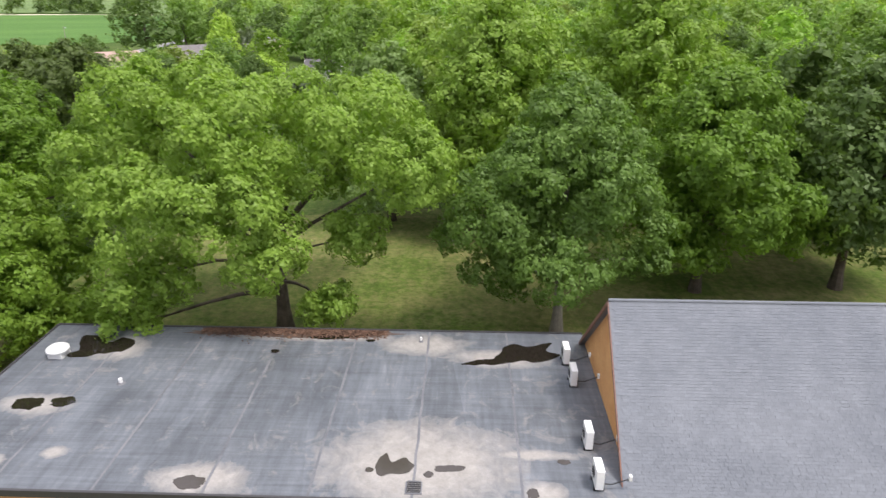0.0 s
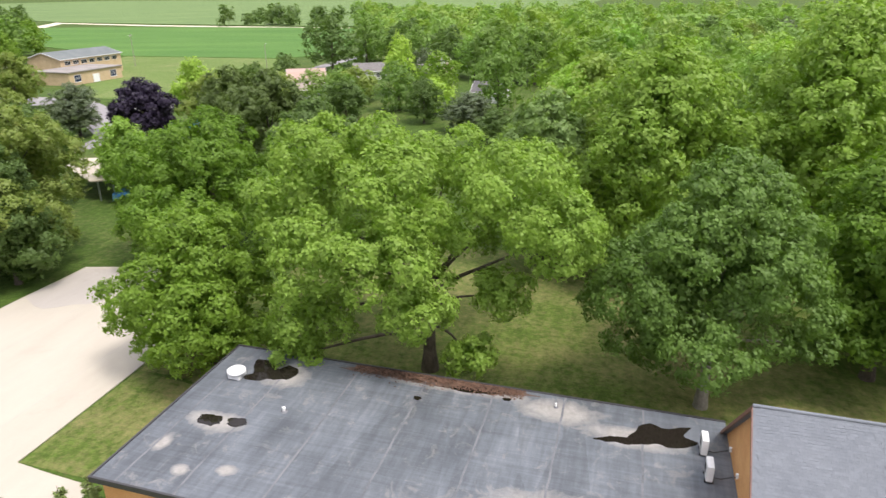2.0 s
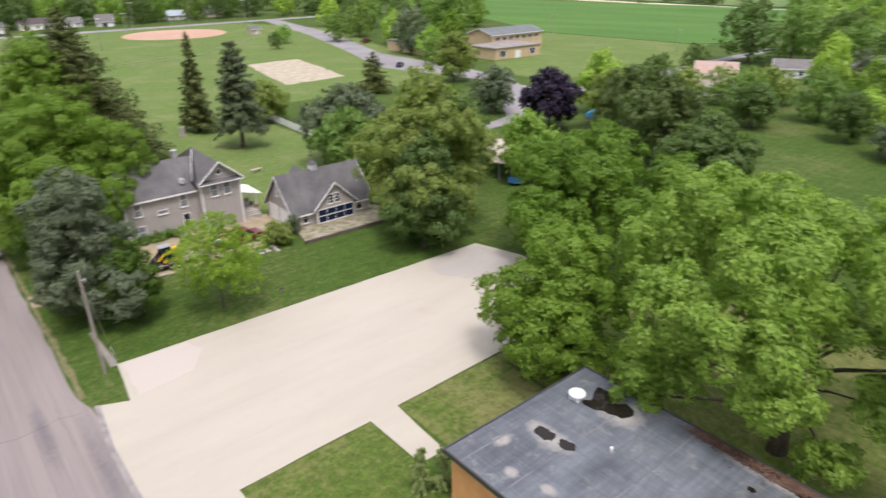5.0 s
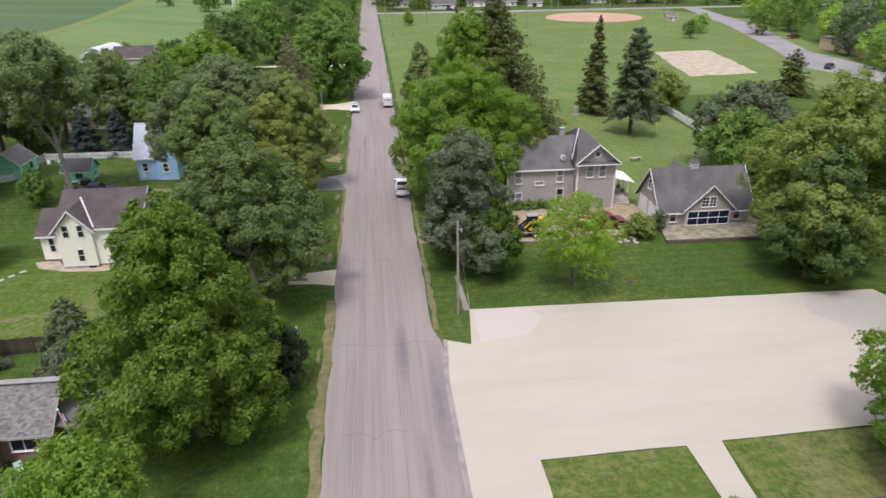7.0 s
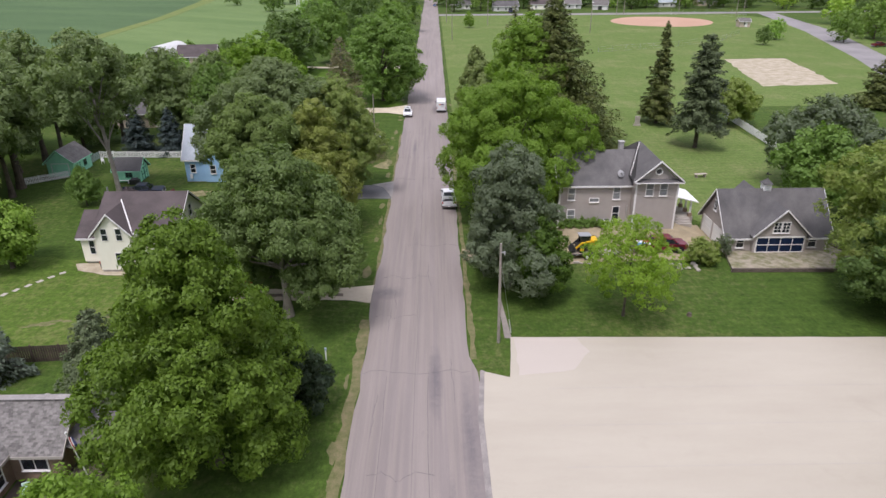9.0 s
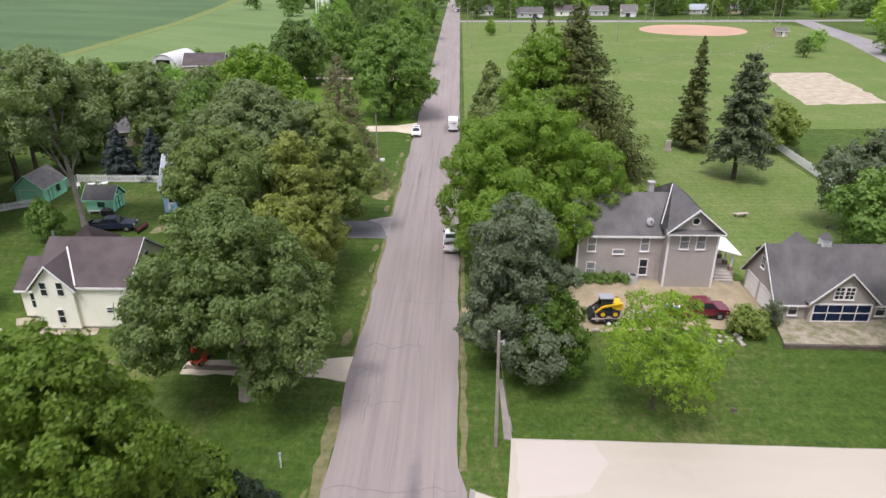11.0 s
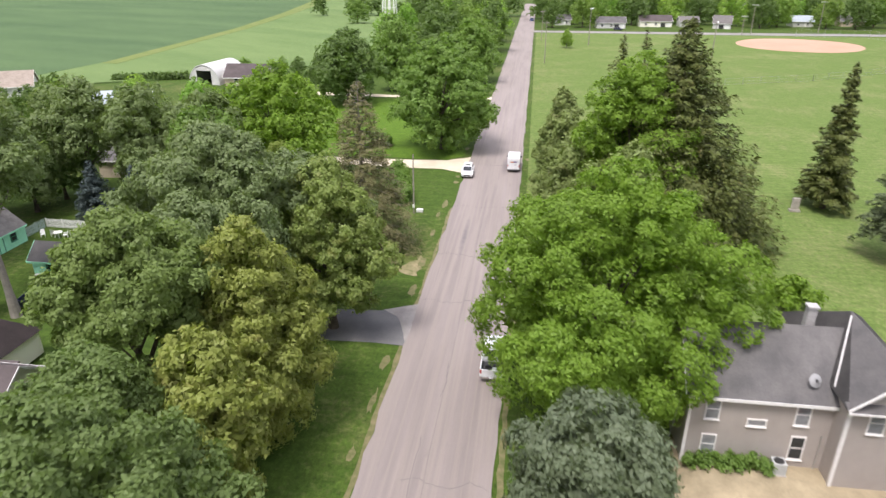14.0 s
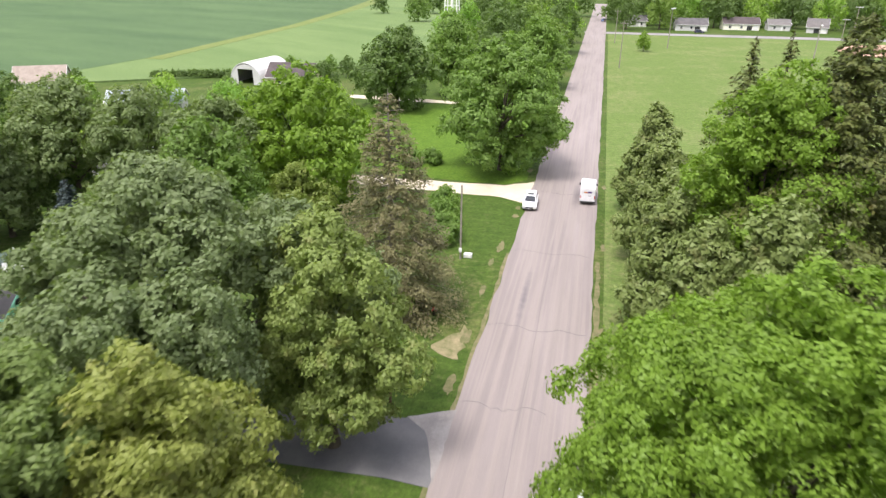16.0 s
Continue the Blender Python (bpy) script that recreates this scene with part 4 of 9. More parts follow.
hall = thing("hall", pose(0, 0, 0), "low orange brick hall with a stained flat black roof", "building")
part("roof", boxes((RX0, RX1, RY0, RY1, RZ - 0.25, RZ)), M_MEMBRANE, hall, "grey rubber membrane roof with dried silt stains")
part("wall", boxes((RX0 + 0.35, RX1 - 0.35, RY0, RY1 - 0.35, 0.3, RZ - 0.25)), M_ORANGE, hall, "orange brick wall")
part("foundation", boxes((RX0 + 0.3, RX1 - 0.3, RY0, RY1 - 0.3, -0.2, 0.3)), M_LOT_WORN, hall)
for s in ((RX0 - 0.07, RX0 + 0.06, RY0, RY1 + 0.07), (RX1 - 0.06, RX1 + 0.07, RY0, RY1 + 0.07), (RX0 + 0.06, RX1 - 0.06, RY1 - 0.06, RY1 + 0.07)):
    part("roof_edge", boxes((*s, RZ - 0.28, RZ + 0.07), bev=0.015), M_EDGE, hall, "dark metal edge strip of the roof")
for y in (-5.6, -0.95, 3.4, 7.9, 12.6, 17.2, 20.7):
    bm = bmesh.new()
    rr = random.Random(int(y * 10))
    xs = np.linspace(RX0 + 0.08, RX1 - 0.08, 16)
    pts = [(x, y + rr.uniform(-0.03, 0.03)) for x in xs]
    solid(bm, [(x, q - 0.06, RZ - 0.02) for x, q in pts] + [(x, q + 0.06, RZ - 0.02) for x, q in pts[::-1]], (0, 0, 0.03))
    part("seam", bm, M_SEAM, hall)


def puddle(x, y, rx, ry, seed, turn=0.0, material=None, label="shallow puddle of dark rainwater on the flat roof", name="puddle", z=RZ + 0.014, rough=0.45):
    pts = []
    for k in range(64):
        a = 2 * math.pi * k / 64
        q = 1 + rough * noise.noise((math.cos(a) * 1.6 + seed * 7.1, math.sin(a) * 1.6, seed)) + 0.5 * rough * noise.noise((math.cos(a) * 5 + seed, math.sin(a) * 5, 3.3))
        px, py = rx * q * math.cos(a), ry * q * math.sin(a)
        pts.append((px, py))
    ob = part(name, slab(pts, -0.02, 0.0), material or M_WATER, None, "", pose(x, y, z, 0, 0, turn))
    return tagged(ob, label, "puddle")


def pool(shore, seed, material=None, label="wide ragged puddle of dark rainwater on the flat roof"):
    """A puddle with a winding shore, rounded through a few points."""
    n, pts = len(shore), []
    for i in range(n):
        p0, p1, p2, p3 = (Vector(shore[(i + k) % n]) for k in (-1, 0, 1, 2))
        for j in range(7):
            u = j / 7
            p = 0.5 * (2 * p1 + (p2 - p0) * u + (2 * p0 - 5 * p1 + 4 * p2 - p3) * u * u + (3 * p1 - p0 - 3 * p2 + p3) * u ** 3)
            w = noise.noise_vector((p.x * 2.2, p.y * 2.2, seed)) * 0.16
            pts.append((p.x + w.x, p.y + w.y))
    return tagged(part("puddle", slab(pts, -0.02, 0.0), material or M_WATER, None, "", pose(0, 0, RZ + 0.0145)), label, "puddle")


# brown water, its base colour lightened to stand in for reflected sky
M_WATER_SKY_TINT = plain("sky_tinted_water", (0.055, 0.047, 0.04), 0.12)
pool(((30.6, -2.9), (31.1, -3.9), (31.3, -4.7), (32.0, -5.1), (32.9, -5.8), (32.6, -6.8), (33.1, -8.2), (32.2, -7.8), (31.7, -8.6), (31.0, -7.4), (31.0, -6.3), (30.7, -5.0), (30.6, -3.9)), 1)
pool(((30.7, 19.8), (31.4, 19.3), (32.8, 20.0), (33.0, 19.0), (32.3, 18.1), (32.8, 17.3), (32.2, 16.4), (31.2, 16.8), (31.0, 17.9), (30.5, 18.8)), 2)
pool(((23.1, 0.5), (22.6, 0.1), (22.8, -0.5), (22.3, -0.9), (21.8, -0.5), (21.8, 0.1), (21.6, 0.5), (22.2, 0.8)), 3, M_WATER_SKY_TINT, "shallow puddle on pale silt, coloured brownish for the reflected sky")
for p in ((22.0, 1.05, 0.16, 0.18, 2, 0, M_WATER_SKY_TINT), (22.2, -2.45, 0.22, 0.66, 3, 5, M_WATER_SKY_TINT), (21.8, -1.6, 0.2, 0.22, 4, 0, M_WATER_SKY_TINT), (20.95, 8.6, 0.4, 0.72, 7, 0, M_WATER_SKY_TINT), (26.2, 19.0, 0.5, 0.82, 8, 0), (26.4, 17.35, 0.42, 0.66, 9, 0), (33.5, 4.4, 0.42, 1.7, 12, 8),
          (31.6, 7.9, 0.2, 0.24, 13, 0), (22.8, -7.6, 0.16, 0.3, 14, 0, M_WATER_SKY_TINT), (20.8, -6.0, 0.3, 0.26, 15, 0, M_WATER_SKY_TINT), (33.0, 2.5, 0.16, 0.26, 16, 0)):
    puddle(*p, rough=0.3)

# leaf litter along the far roof edge
rl = np.random.default_rng(4)
n = 5200
lp = np.stack([RX1 - 0.15 - np.abs(rl.normal(0, 0.42, n)) * (0.6 + 0.5 * np.sin(np.linspace(0, 9, n)) ** 2), 1.5 + 11.5 * rl.beta(1.3, 1.2, n), RZ + 0.01 + rl.uniform(0, 0.05, n)], 1)
lv, lq = leaf_quads(rl, lp, unit(rl.normal(size=(n, 3)) * 0.4 + np.array([0, 0, 1])), 0.16, 0.10, 0)
lm = quad_mesh("leaf_litter", lv, lq)
lm.materials.append(surf("dry_leaves", (0.10, 0.055, 0.035), (0.17, 0.10, 0.065), 2.0, 9.0, 0.95, 0, piece=0.7))
tagged(new("leaf_litter", lm), "brown dead leaves lying along the roof edge", "leaf litter", "", "stuff")
puddle(33.7, 7.5, 0.42, 5.6, 21, 0, surf("wet_silt", (0.07, 0.05, 0.04), (0.13, 0.09, 0.07), 0.8), "damp brown silt along the roof edge", "silt", RZ + 0.008)

# gabled wing: ridge along y
GX0, GX1, GXM, GZE, GZR, GY0, GY1 = 20.9, 33.7, 27.3, 4.0, 10.25, -60.0, -10.2
wing = thing("gabled_wing", pose(0, 0, 0), "tall gabled orange brick wing with grey shingle roof", "building")
part("wall", prism([(GX0 + 0.3, GY1 + 0.02, -0.1), (GX1 - 0.3, GY1 + 0.02, -0.1), (GX1 - 0.3, GY1 + 0.02, GZE + 0.1), (GXM, GY1 + 0.02, GZR - 0.25), (GX0 + 0.3, GY1 + 0.02, GZE + 0.1)], (0, GY0 - GY1, 0)), M_ORANGE, wing, "orange brick gable wall")
for side in (-1, 1):
    ex = GX0 if side < 0 else GX1
    part("roof", prism([(GXM, GY1 + 0.32, GZR), (ex, GY1 + 0.32, GZE), (ex, GY1 + 0.32, GZE - 0.2), (GXM, GY1 + 0.32, GZR - 0.2)], (0, GY0 - GY1 - 0.4, 0)), M_SHINGLE, wing, "grey asphalt shingle slope")
    part("bargeboard", prism([(GXM, GY1 + 0.325, GZR - 0.02), (ex, GY1 + 0.325, GZE - 0.02), (ex, GY1 + 0.325, GZE - 0.28), (GXM, GY1 + 0.325, GZR - 0.28)], (0, 0.05, 0)), M_BROWN_TRIM, wing, "brown wooden bargeboard")
    part("gutter", boxes((ex - 0.08, ex + 0.08, GY0, GY1 + 0.3, GZE - 0.28, GZE - 0.14)), M_BROWN_TRIM, wing)
part("ridge_cap", tube(bmesh.new(), [(GXM, GY1 + 0.34, GZR + 0.0), (GXM, GY0, GZR + 0.0)], [0.09, 0.09], 8), M_SHINGLE, wing)


def shingles(thing_ob, ridge, eave, axis_dir, length, tab=0.33, course=0.145, limit=300, material=None, skip=0.0, seed=2):
    """Single shingle tabs on a slope: from ridge down to eave, rows along axis_dir; the first ones as pieces, the rest joined."""
    ridge, eave, along = Vector(ridge), Vector(eave), Vector(axis_dir).normalized()
    down = (eave - ridge)
    run = down.length
    down.normalize()
    up = along.cross(down)
    if up.z < 0:
        ridge, along = ridge + along * length, -along
        up = along.cross(down)
    rng = random.Random(seed)
    th = 0.018

    def tabverts(w):
        a, b = 0.006, th
        return [(0, 0, a), (w, 0, a), (w, course * 1.02, b), (0, course * 1.02, b), (w, course * 1.02, 0.0), (0, course * 1.02, 0.0)]

    tq = [(0, 1, 2, 3), (3, 2, 4, 5)]
    me = bpy.data.meshes.new("shingle")
    me.from_pydata(tabverts(tab * 0.97), [], tq)
    me.materials.append(material)
    frame_m = Matrix((along.to_4d(), down.to_4d(), up.to_4d(), (0, 0, 0, 1))).transposed()
    for i in range(3):
        frame_m[3][i] = 0
    vs, qs, made = [], [], 0
    rows = int(run / course)
    cols = int(length / tab)
    for r in range(rows):
        off = (0.0, 0.33, 0.62, 0.16)[r % 4] * tab
        for c in range(cols):
            lift = rng.uniform(0, 0.005)
            o = ridge + along * (c * tab + off + skip) + down * (r * course) + up * (0.002 + lift)
            if made < limit and c >= cols - 9:
                ob = new("shingle", me)
                ob.parent = thing_ob
                ob.matrix_basis = Matrix.Translation(o) @ frame_m
                made += 1
                continue
            k = len(vs)
            w = tab * rng.uniform(0.93, 0.985)
            for p in tabverts(w):
                vs.append(o + along * p[0] + down * p[1] + up * p[2])
            qs += [tuple(k + i for i in q) for q in tq]
    m2 = quad_mesh("shingle_field", [tuple(v) for v in vs], qs, False)
    m2.materials.append(material)
    ob = new("shingle_field", m2)
    ob.parent = thing_ob
    return tagged(ob, "rows of grey asphalt shingles", "", "", "stuff")


# wall-mounted cooling units standing on the flat roof
M_UNIT = plain("unit_white", (0.78, 0.78, 0.76), 0.45)


def cooler(x, y, turn, tall):
    ob = thing("cooling_unit", pose(x, y, RZ, 0, 0, turn), "white upright outdoor cooling unit standing on the flat roof", "air conditioner", "cooling units on the roof")
    w, d = 0.92, 0.34
    part("casing", boxes((-w / 2, w / 2, -d / 2, d / 2, 0.12, 0.12 + tall), bev=0.025), M_UNIT, ob)
    bm = bmesh.new()
    for k in range(9):
        rad = 0.05 + k * 0.028
        tube(bm, [(rad * math.cos(a) - 0.12, -d / 2 - 0.012, 0.12 + tall / 2 + rad * math.sin(a)) for a in np.linspace(0, 2 * math.pi, 13)], [0.006] * 13, 4)
    part("fan_grille", bm, M_DARK, ob, "dark round fan grille")
    for sx in (-0.33, 0.33):
        part("foot", boxes((sx - 0.05, sx + 0.05, -d / 2 - 0.05, d / 2 + 0.05, 0, 0.12)), M_BLACK, ob)
    part("pipe", tube(bmesh.new(), [(0.3, d / 2, 0.35), (0.3, d / 2 + 0.35, 0.3), (0.3, d / 2 + 0.8, 0.5), (0.3, d / 2 + 1.12, 0.62)], [0.03] * 4, 6), M_DARK, ob, "insulated dark pipe to the wall")
    part("wall_box", boxes((0.22, 0.38, d / 2 + 1.05, d / 2 + 1.17, 0.55, 0.8), bev=0.01), M_UNIT, ob)
    return ob


for x, y, tl in ((31.1, -8.75, 0.95), (29.0, -8.85, 0.92), (24.0, -8.8, 0.95), (21.45, -8.8, 0.97)):
    cooler(x, y, 180, tl)

vent = thing("roof_vent", pose(30.7, 20.1, RZ), "round white mushroom vent on the flat roof", "vent")
part("kerb", boxes((-0.42, 0.42, -0.42, 0.42, 0, 0.3), bev=0.02), M_UNIT, vent)
part("cap", tube(bmesh.new(), [(0, 0, 0.3), (0, 0, 0.36), (0, 0, 0.5), (0, 0, 0.62), (0, 0, 0.7)], [0.4, 0.62, 0.62, 0.45, 0.05], 20), M_UNIT, vent, "spun white cap", smooth=True)
for x, y, s in ((28.1, 15.2, 0.1), (33.0, -0.5, 0.06)):
    st = thing("vent_pipe", pose(x, y, RZ), "short white vent pipe on the flat roof", "vent")
    part("pipe", pole_bm(s, s, 0.3, 10), M_UNIT, st)
    part("flashing", pole_bm(s * 2.4, s * 1.3, 0.08, 10), M_SEAM, st)
drain = thing("roof_drain", pose(20.95, -1.0, RZ), "square grey roof drain grate", "drain")
part("grate", boxes(*[(-0.3 + k * 0.12, -0.23 + k * 0.12, -0.3, 0.3, 0.0, 0.03) for k in range(6)]), M_DARK, drain)
part("rim", boxes((-0.36, 0.36, -0.36, -0.3, 0, 0.035), (-0.36, 0.36, 0.3, 0.36, 0, 0.035), (-0.36, -0.3, -0.3, 0.3, 0, 0.035), (0.36, 0.42, -0.3, 0.3, 0, 0.035)), M_SEAM, drain)


# ---- trees beside the hall and the lot ----
MAPLE = ((0, 8.0, 16.2, 3.4), (-5, 0.6, 15.9, 3.5), (1, 3.6, 17.4, 2.9), (4, -0.4, 15.8, 3.4), (-2, -6.8, 15.5, 4.0), (-3, -9.5, 13.2, 3.0), (-2, 10.0, 13.0, 2.9), (-7, 5.4, 12.0, 3.1), (-8.0, 0.6, 12.4, 3.1), (-6.8, 6.6, 7.4, 2.9), (-7.2, 7.4, 4.2, 2.1), (-7.2, -1.4, 9.2, 2.6), (-3, -6.1, 8.8, 2.0),
         (-4.5, -4.4, 4.4, 1.7), (6.5, 7.6, 13.1, 4.6), (6.5, -4.2, 12.6, 4.6), (4, 11.9, 10.4, 3.6), (-1, -2.1, 12.4, 3.2), (3, 2.9, 11.1, 3.6))
tree(41.7, 10.3, 20.0, 12.6, "maple", 11, base=3.6, leaves=110000, size=0.25, girth=0.5, label="big spreading maple with light green leaves beside the hall", boughs=MAPLE, limbs=16)
tree(42.2, -9.9, 18.9, 8.0, "teal", 12, base=3.0, leaves=62000, size=0.256, lobes=20, girth=0.36, label="dense green maple behind the hall", profile="dome", wild=1.4, bark=M_BARK_PALE)
tree(49.5, -22.4, 18.8, 8.8, "elm_light", 13, base=2.4, leaves=45570, size=0.356, lobes=14, label="leafy tree with yellow-green leaves on the back lawn")
tree(50.5, -34.5, 19.5, 7.5, "dark", 14, base=3.5, leaves=19200, size=0.45, label="dark green tree at the edge of the wood")
tree(37.8, 27.4, 13.8, 6.6, "bright", 15, base=0.3, leaves=45136, size=0.256, lobes=17, girth=0.25, label="rounded green tree at the corner of the hall")
tree(56.8, 39.5, 16.4, 10.6, "elm_light", 16, base=2.2, leaves=51646, size=0.309, lobes=16, label="broad round bright green tree beyond the lot")
tree(49.2, 60.2, 21.2, 8.8, "olive", 17, base=1.0, leaves=48000, size=0.31, lobes=20, label="tall olive yellow tree at the lot's corner", profile="dome")
tree(45.6, 56.0, 15.0, 5.4, "dark", 117, base=0.4, leaves=30000, size=0.3, lobes=15, label="dark green tree in front of a taller olive one", profile="dome")
tree(58.5, 94.0, 14.0, 8.2, "slate", 18, base=2.0, leaves=14400, size=0.489, label="dark green rounded tree by the white fence")
tree(52.5, 84.5, 12.5, 5.5, "mid", 19, base=1.5, leaves=10800, size=0.45)
tree(64, 74, 15.5, 7.0, "dark", 20, base=2.2, leaves=10800, size=0.489)
tree(104, 87.5, 12.8, 6.6, "purple", 21, base=2.0, leaves=12000, size=0.489, label="round tree with dark purple leaves")
# west of the street
tree(-14.2, 37.7, 19.0, 7.7, "elm", 31, base=0.1, leaves=92000, size=0.25, lobes=26, girth=0.42, label="tall green street tree with many clumps of leaves", turn=40, profile="skirted", wild=1.1)
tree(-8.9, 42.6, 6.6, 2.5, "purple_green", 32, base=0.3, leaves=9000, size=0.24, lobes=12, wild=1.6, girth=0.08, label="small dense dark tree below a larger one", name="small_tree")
tree(-11.2, 61.8, 13.5, 4.8, "ash", 133, base=2.6, leaves=20800, size=0.319, lobes=17, label="smaller green tree beside a gravel drive", bark=M_BARK_PALE)
tree(-13.2, 58.0, 17.4, 8.0, "ash", 33, base=2.8, leaves=78120, size=0.262, lobes=20, girth=0.42, label="broad green street tree above a gravel drive", bark=M_BARK_PALE)
tree(-20.8, 91.5, 20.2, 10.6, "oak", 34, base=4.2, leaves=104000, size=0.29, lobes=24, profile="dome", girth=0.55, label="huge grey-green oak beside the street")
tree(-19.2, 74.6, 18.4, 5.6, "ash_light", 134, base=9.8, leaves=46000, size=0.27, lobes=17, girth=0.34, label="green tree leaning against a huge oak", profile="dome", wild=1.4)

tree(-12.3, 93.6, 17.2, 5.6, "tawny", 35, base=1.6, leaves=48608, size=0.262, lobes=22, label="olive green tree at the driveway's mouth")
tree(-17.2, 66.6, 14.4, 5.4, "ash", 137, base=1.6, leaves=36456, size=0.262, lobes=13, label="full green tree behind a broad street tree")
tree(-13.2, 78.0, 17.4, 5.9, "gold", 36, base=1.4, leaves=54684, size=0.255, lobes=19, profile="ovoid", wild=1.6, label="yellowish olive tree among greener ones")
tree(-12.8, 70.5, 13.4, 4.2, "gold", 37, base=0.8, leaves=19200, size=0.345, lobes=20, label="small yellow-green tree among larger green ones")
tree(-33.5, 137, 18.5, 9.8, "bright", 38, base=1.0, leaves=20400, size=0.508, lobes=19, label="bright green tree behind an oak")
conifer(-13.9, 112.5, 20.5, 5.8, "dead", 39, 52000, 0.8, 0.23, "tall dying spruce with bare grey branches", bare=1.0, full=0.8, dense=1.7)
tree(-10.8, 160, 20.8, 11.0, "mid", 40, base=0.8, leaves=24800, size=0.47, lobes=20, label="large dark green tree overhanging the street")
tree(-40, 200.5, 17.5, 9.5, "dark", 41, base=0.6, leaves=10800, size=0.635)
tree(-31, 219, 18.5, 6.6, "mid", 42, base=0.8, leaves=7280, size=0.682)
tree(-13, 236, 17.5, 8.5, "mid", 43, base=0.8, leaves=8320, size=0.682)
tree(-48.2, 89.6, 5.8, 2.1, "mid", 44, base=0.5, leaves=6000, size=0.26, lobes=11, wild=1.5, girth=0.07, label="slender young tree in a shady garden")
tree(-44.0, 91.3, 23.8, 7.0, "hazy", 45, base=11.5, limbs=9, leaves=17000, size=0.38, lobes=16, girth=0.36, label="tall tree with a leaning bare trunk", lean=(-0.9, 0.2), bark=M_BARK_PALE, wild=1.9)
tree(-62.0, 97.5, 21, 7.4, "hazy", 46, base=7.5, leaves=14400, size=0.42, girth=0.5, wild=1.6)
tree(-66, 112, 22, 6.8, "hazy", 47, base=6.5, leaves=12000, size=0.46, wild=1.6)
conifer(-51.6, 116.5, 8.6, 3.3, "blue_dark", 48, 16000, 0.2, 0.3, "small dark blue spruce by the fence", dense=1.8, full=0.8)
conifer(-45.6, 116.5, 8.4, 3.3, "blue_dark", 49, 16000, 0.2, 0.3, "small dark blue spruce by the fence", dense=1.8, full=0.8)
conifer(-27.0, 48.2, 6.6, 4.0, "pine", 50, 24000, 0.2, 0.25, "wide soft dark green spruce in a garden", dense=1.6)
tree(-47, 69.5, 8.2, 3.6, "maple", 51, base=1.0, leaves=7280, size=0.399, label="small leafy tree in a lawn")
tree(-16.8, 25.2, 10.4, 4.2, "bright", 52, base=0.8, leaves=17000, size=0.26, lobes=18, wild=2.0, shag=0.5, girth=0.1, label="young light green maple beside a bungalow", name="young_tree")
for x, y, h, r, k in ((-49, 126.5, 17, 6.4, 168), (-58, 125, 18, 6.6, 169), (-41, 129, 16, 5.6, 170)):
    tree(x, y, h, r, "hazy", k, base=0.36 * h, leaves=9000, size=0.42, lobes=15, wild=1.5, label="tall tree with a high crown behind the picket fence")
for x, y, h, r, k in ((-61, 93.5, 17, 6.2, 171), (-69, 97, 18, 6.8, 172), (-66.5, 105, 15, 5.4, 173), (-63, 90, 19, 6.6, 54), (-71, 101, 20, 6.8, 55), (-64, 114, 17, 5.6, 56)):
    tree(x, y, h, r, "hazy", k, base=0.36 * h, leaves=7200, size=0.575, lobes=16, label="dark green tree in a shady garden grove")
for x, y, h, r, k in ((-62.5, 118.5, 12, 4.6, 59), (-40, 122, 12, 4.4, 60), (-47.5, 123.5, 11, 4.6, 160)):
    tree(x, y, h, r, "hazy", k, base=0.1 * h, leaves=9600, size=0.414, lobes=14, label="dark green tree beside a garden fence")
# east of the street
tree(9.2, 63.7, 15.8, 5.9, "slate", 61, base=0.4, leaves=56000, size=0.25, lobes=19, girth=0.3, label="grey-green silvery oak beside the power pole", profile="ovoid", wild=2.0)
tree(11.9, 61.9, 8.8, 3.1, "deep", 161, base=0.4, leaves=17000, size=0.25, lobes=13, girth=0.14, label="dark green tree at the foot of a silvery oak", wild=1.6)
tree(11.6, 84.6, 20.2, 10.4, "bright", 62, base=0.9, leaves=135000, size=0.235, lobes=24, profile="dome", girth=0.5, label="huge bright green walnut tree overhanging the street", turn=70, shag=0.15, wild=0.9)
conifer(22.0, 118.0, 27.2, 14.0, "spruce", 63, 130000, 0.3, 0.42, "great dark spruce with drooping branches", full=0.95, dense=1.7)

conifer(16.2, 126.6, 24.6, 7.0, "spruce", 64, 20880, 0.6, 0.39, full=1.0)
conifer(18.4, 123.5, 25.4, 6.5, "spruce", 65, 18560, 0.6, 0.39, full=1.0)
tree(16.8, 116.0, 23.6, 7.3, "bright", 66, base=2.0, leaves=36456, size=0.296, lobes=22, label="bright green maple among dark spruces")
for x, y, h, r, s in ((10.4, 144.4, 14.6, 4.0, 67), (10.8, 137, 12.6, 3.6, 68), (10.6, 130, 13.2, 3.8, 69), (10.8, 122.5, 12.6, 3.8, 70), (10.6, 115.4, 13.2, 4.0, 75), (12.0, 109, 13.0, 4.0, 79), (15.4, 104, 16.5, 4.4, 80)):
    tree(x, y, h, r, "cedar", s, base=0.2, leaves=16000, size=0.392, lobes=24, profile="column", girth=0.2, label="broad yellow-green cedar in a row along the street", group="cedars along the street", name="cedar_tree")
conifer(47.5, 135.5, 20.6, 4.0, "spruce", 71, 25520, 2.2, 0.42, "tall narrow spruce in the park", full=0.85)
conifer(48.8, 116.8, 20.2, 4.6, "pine", 72, 30000, 4.2, 0.42, "tall ragged pine behind the grey house", full=0.5, name="pine_tree")
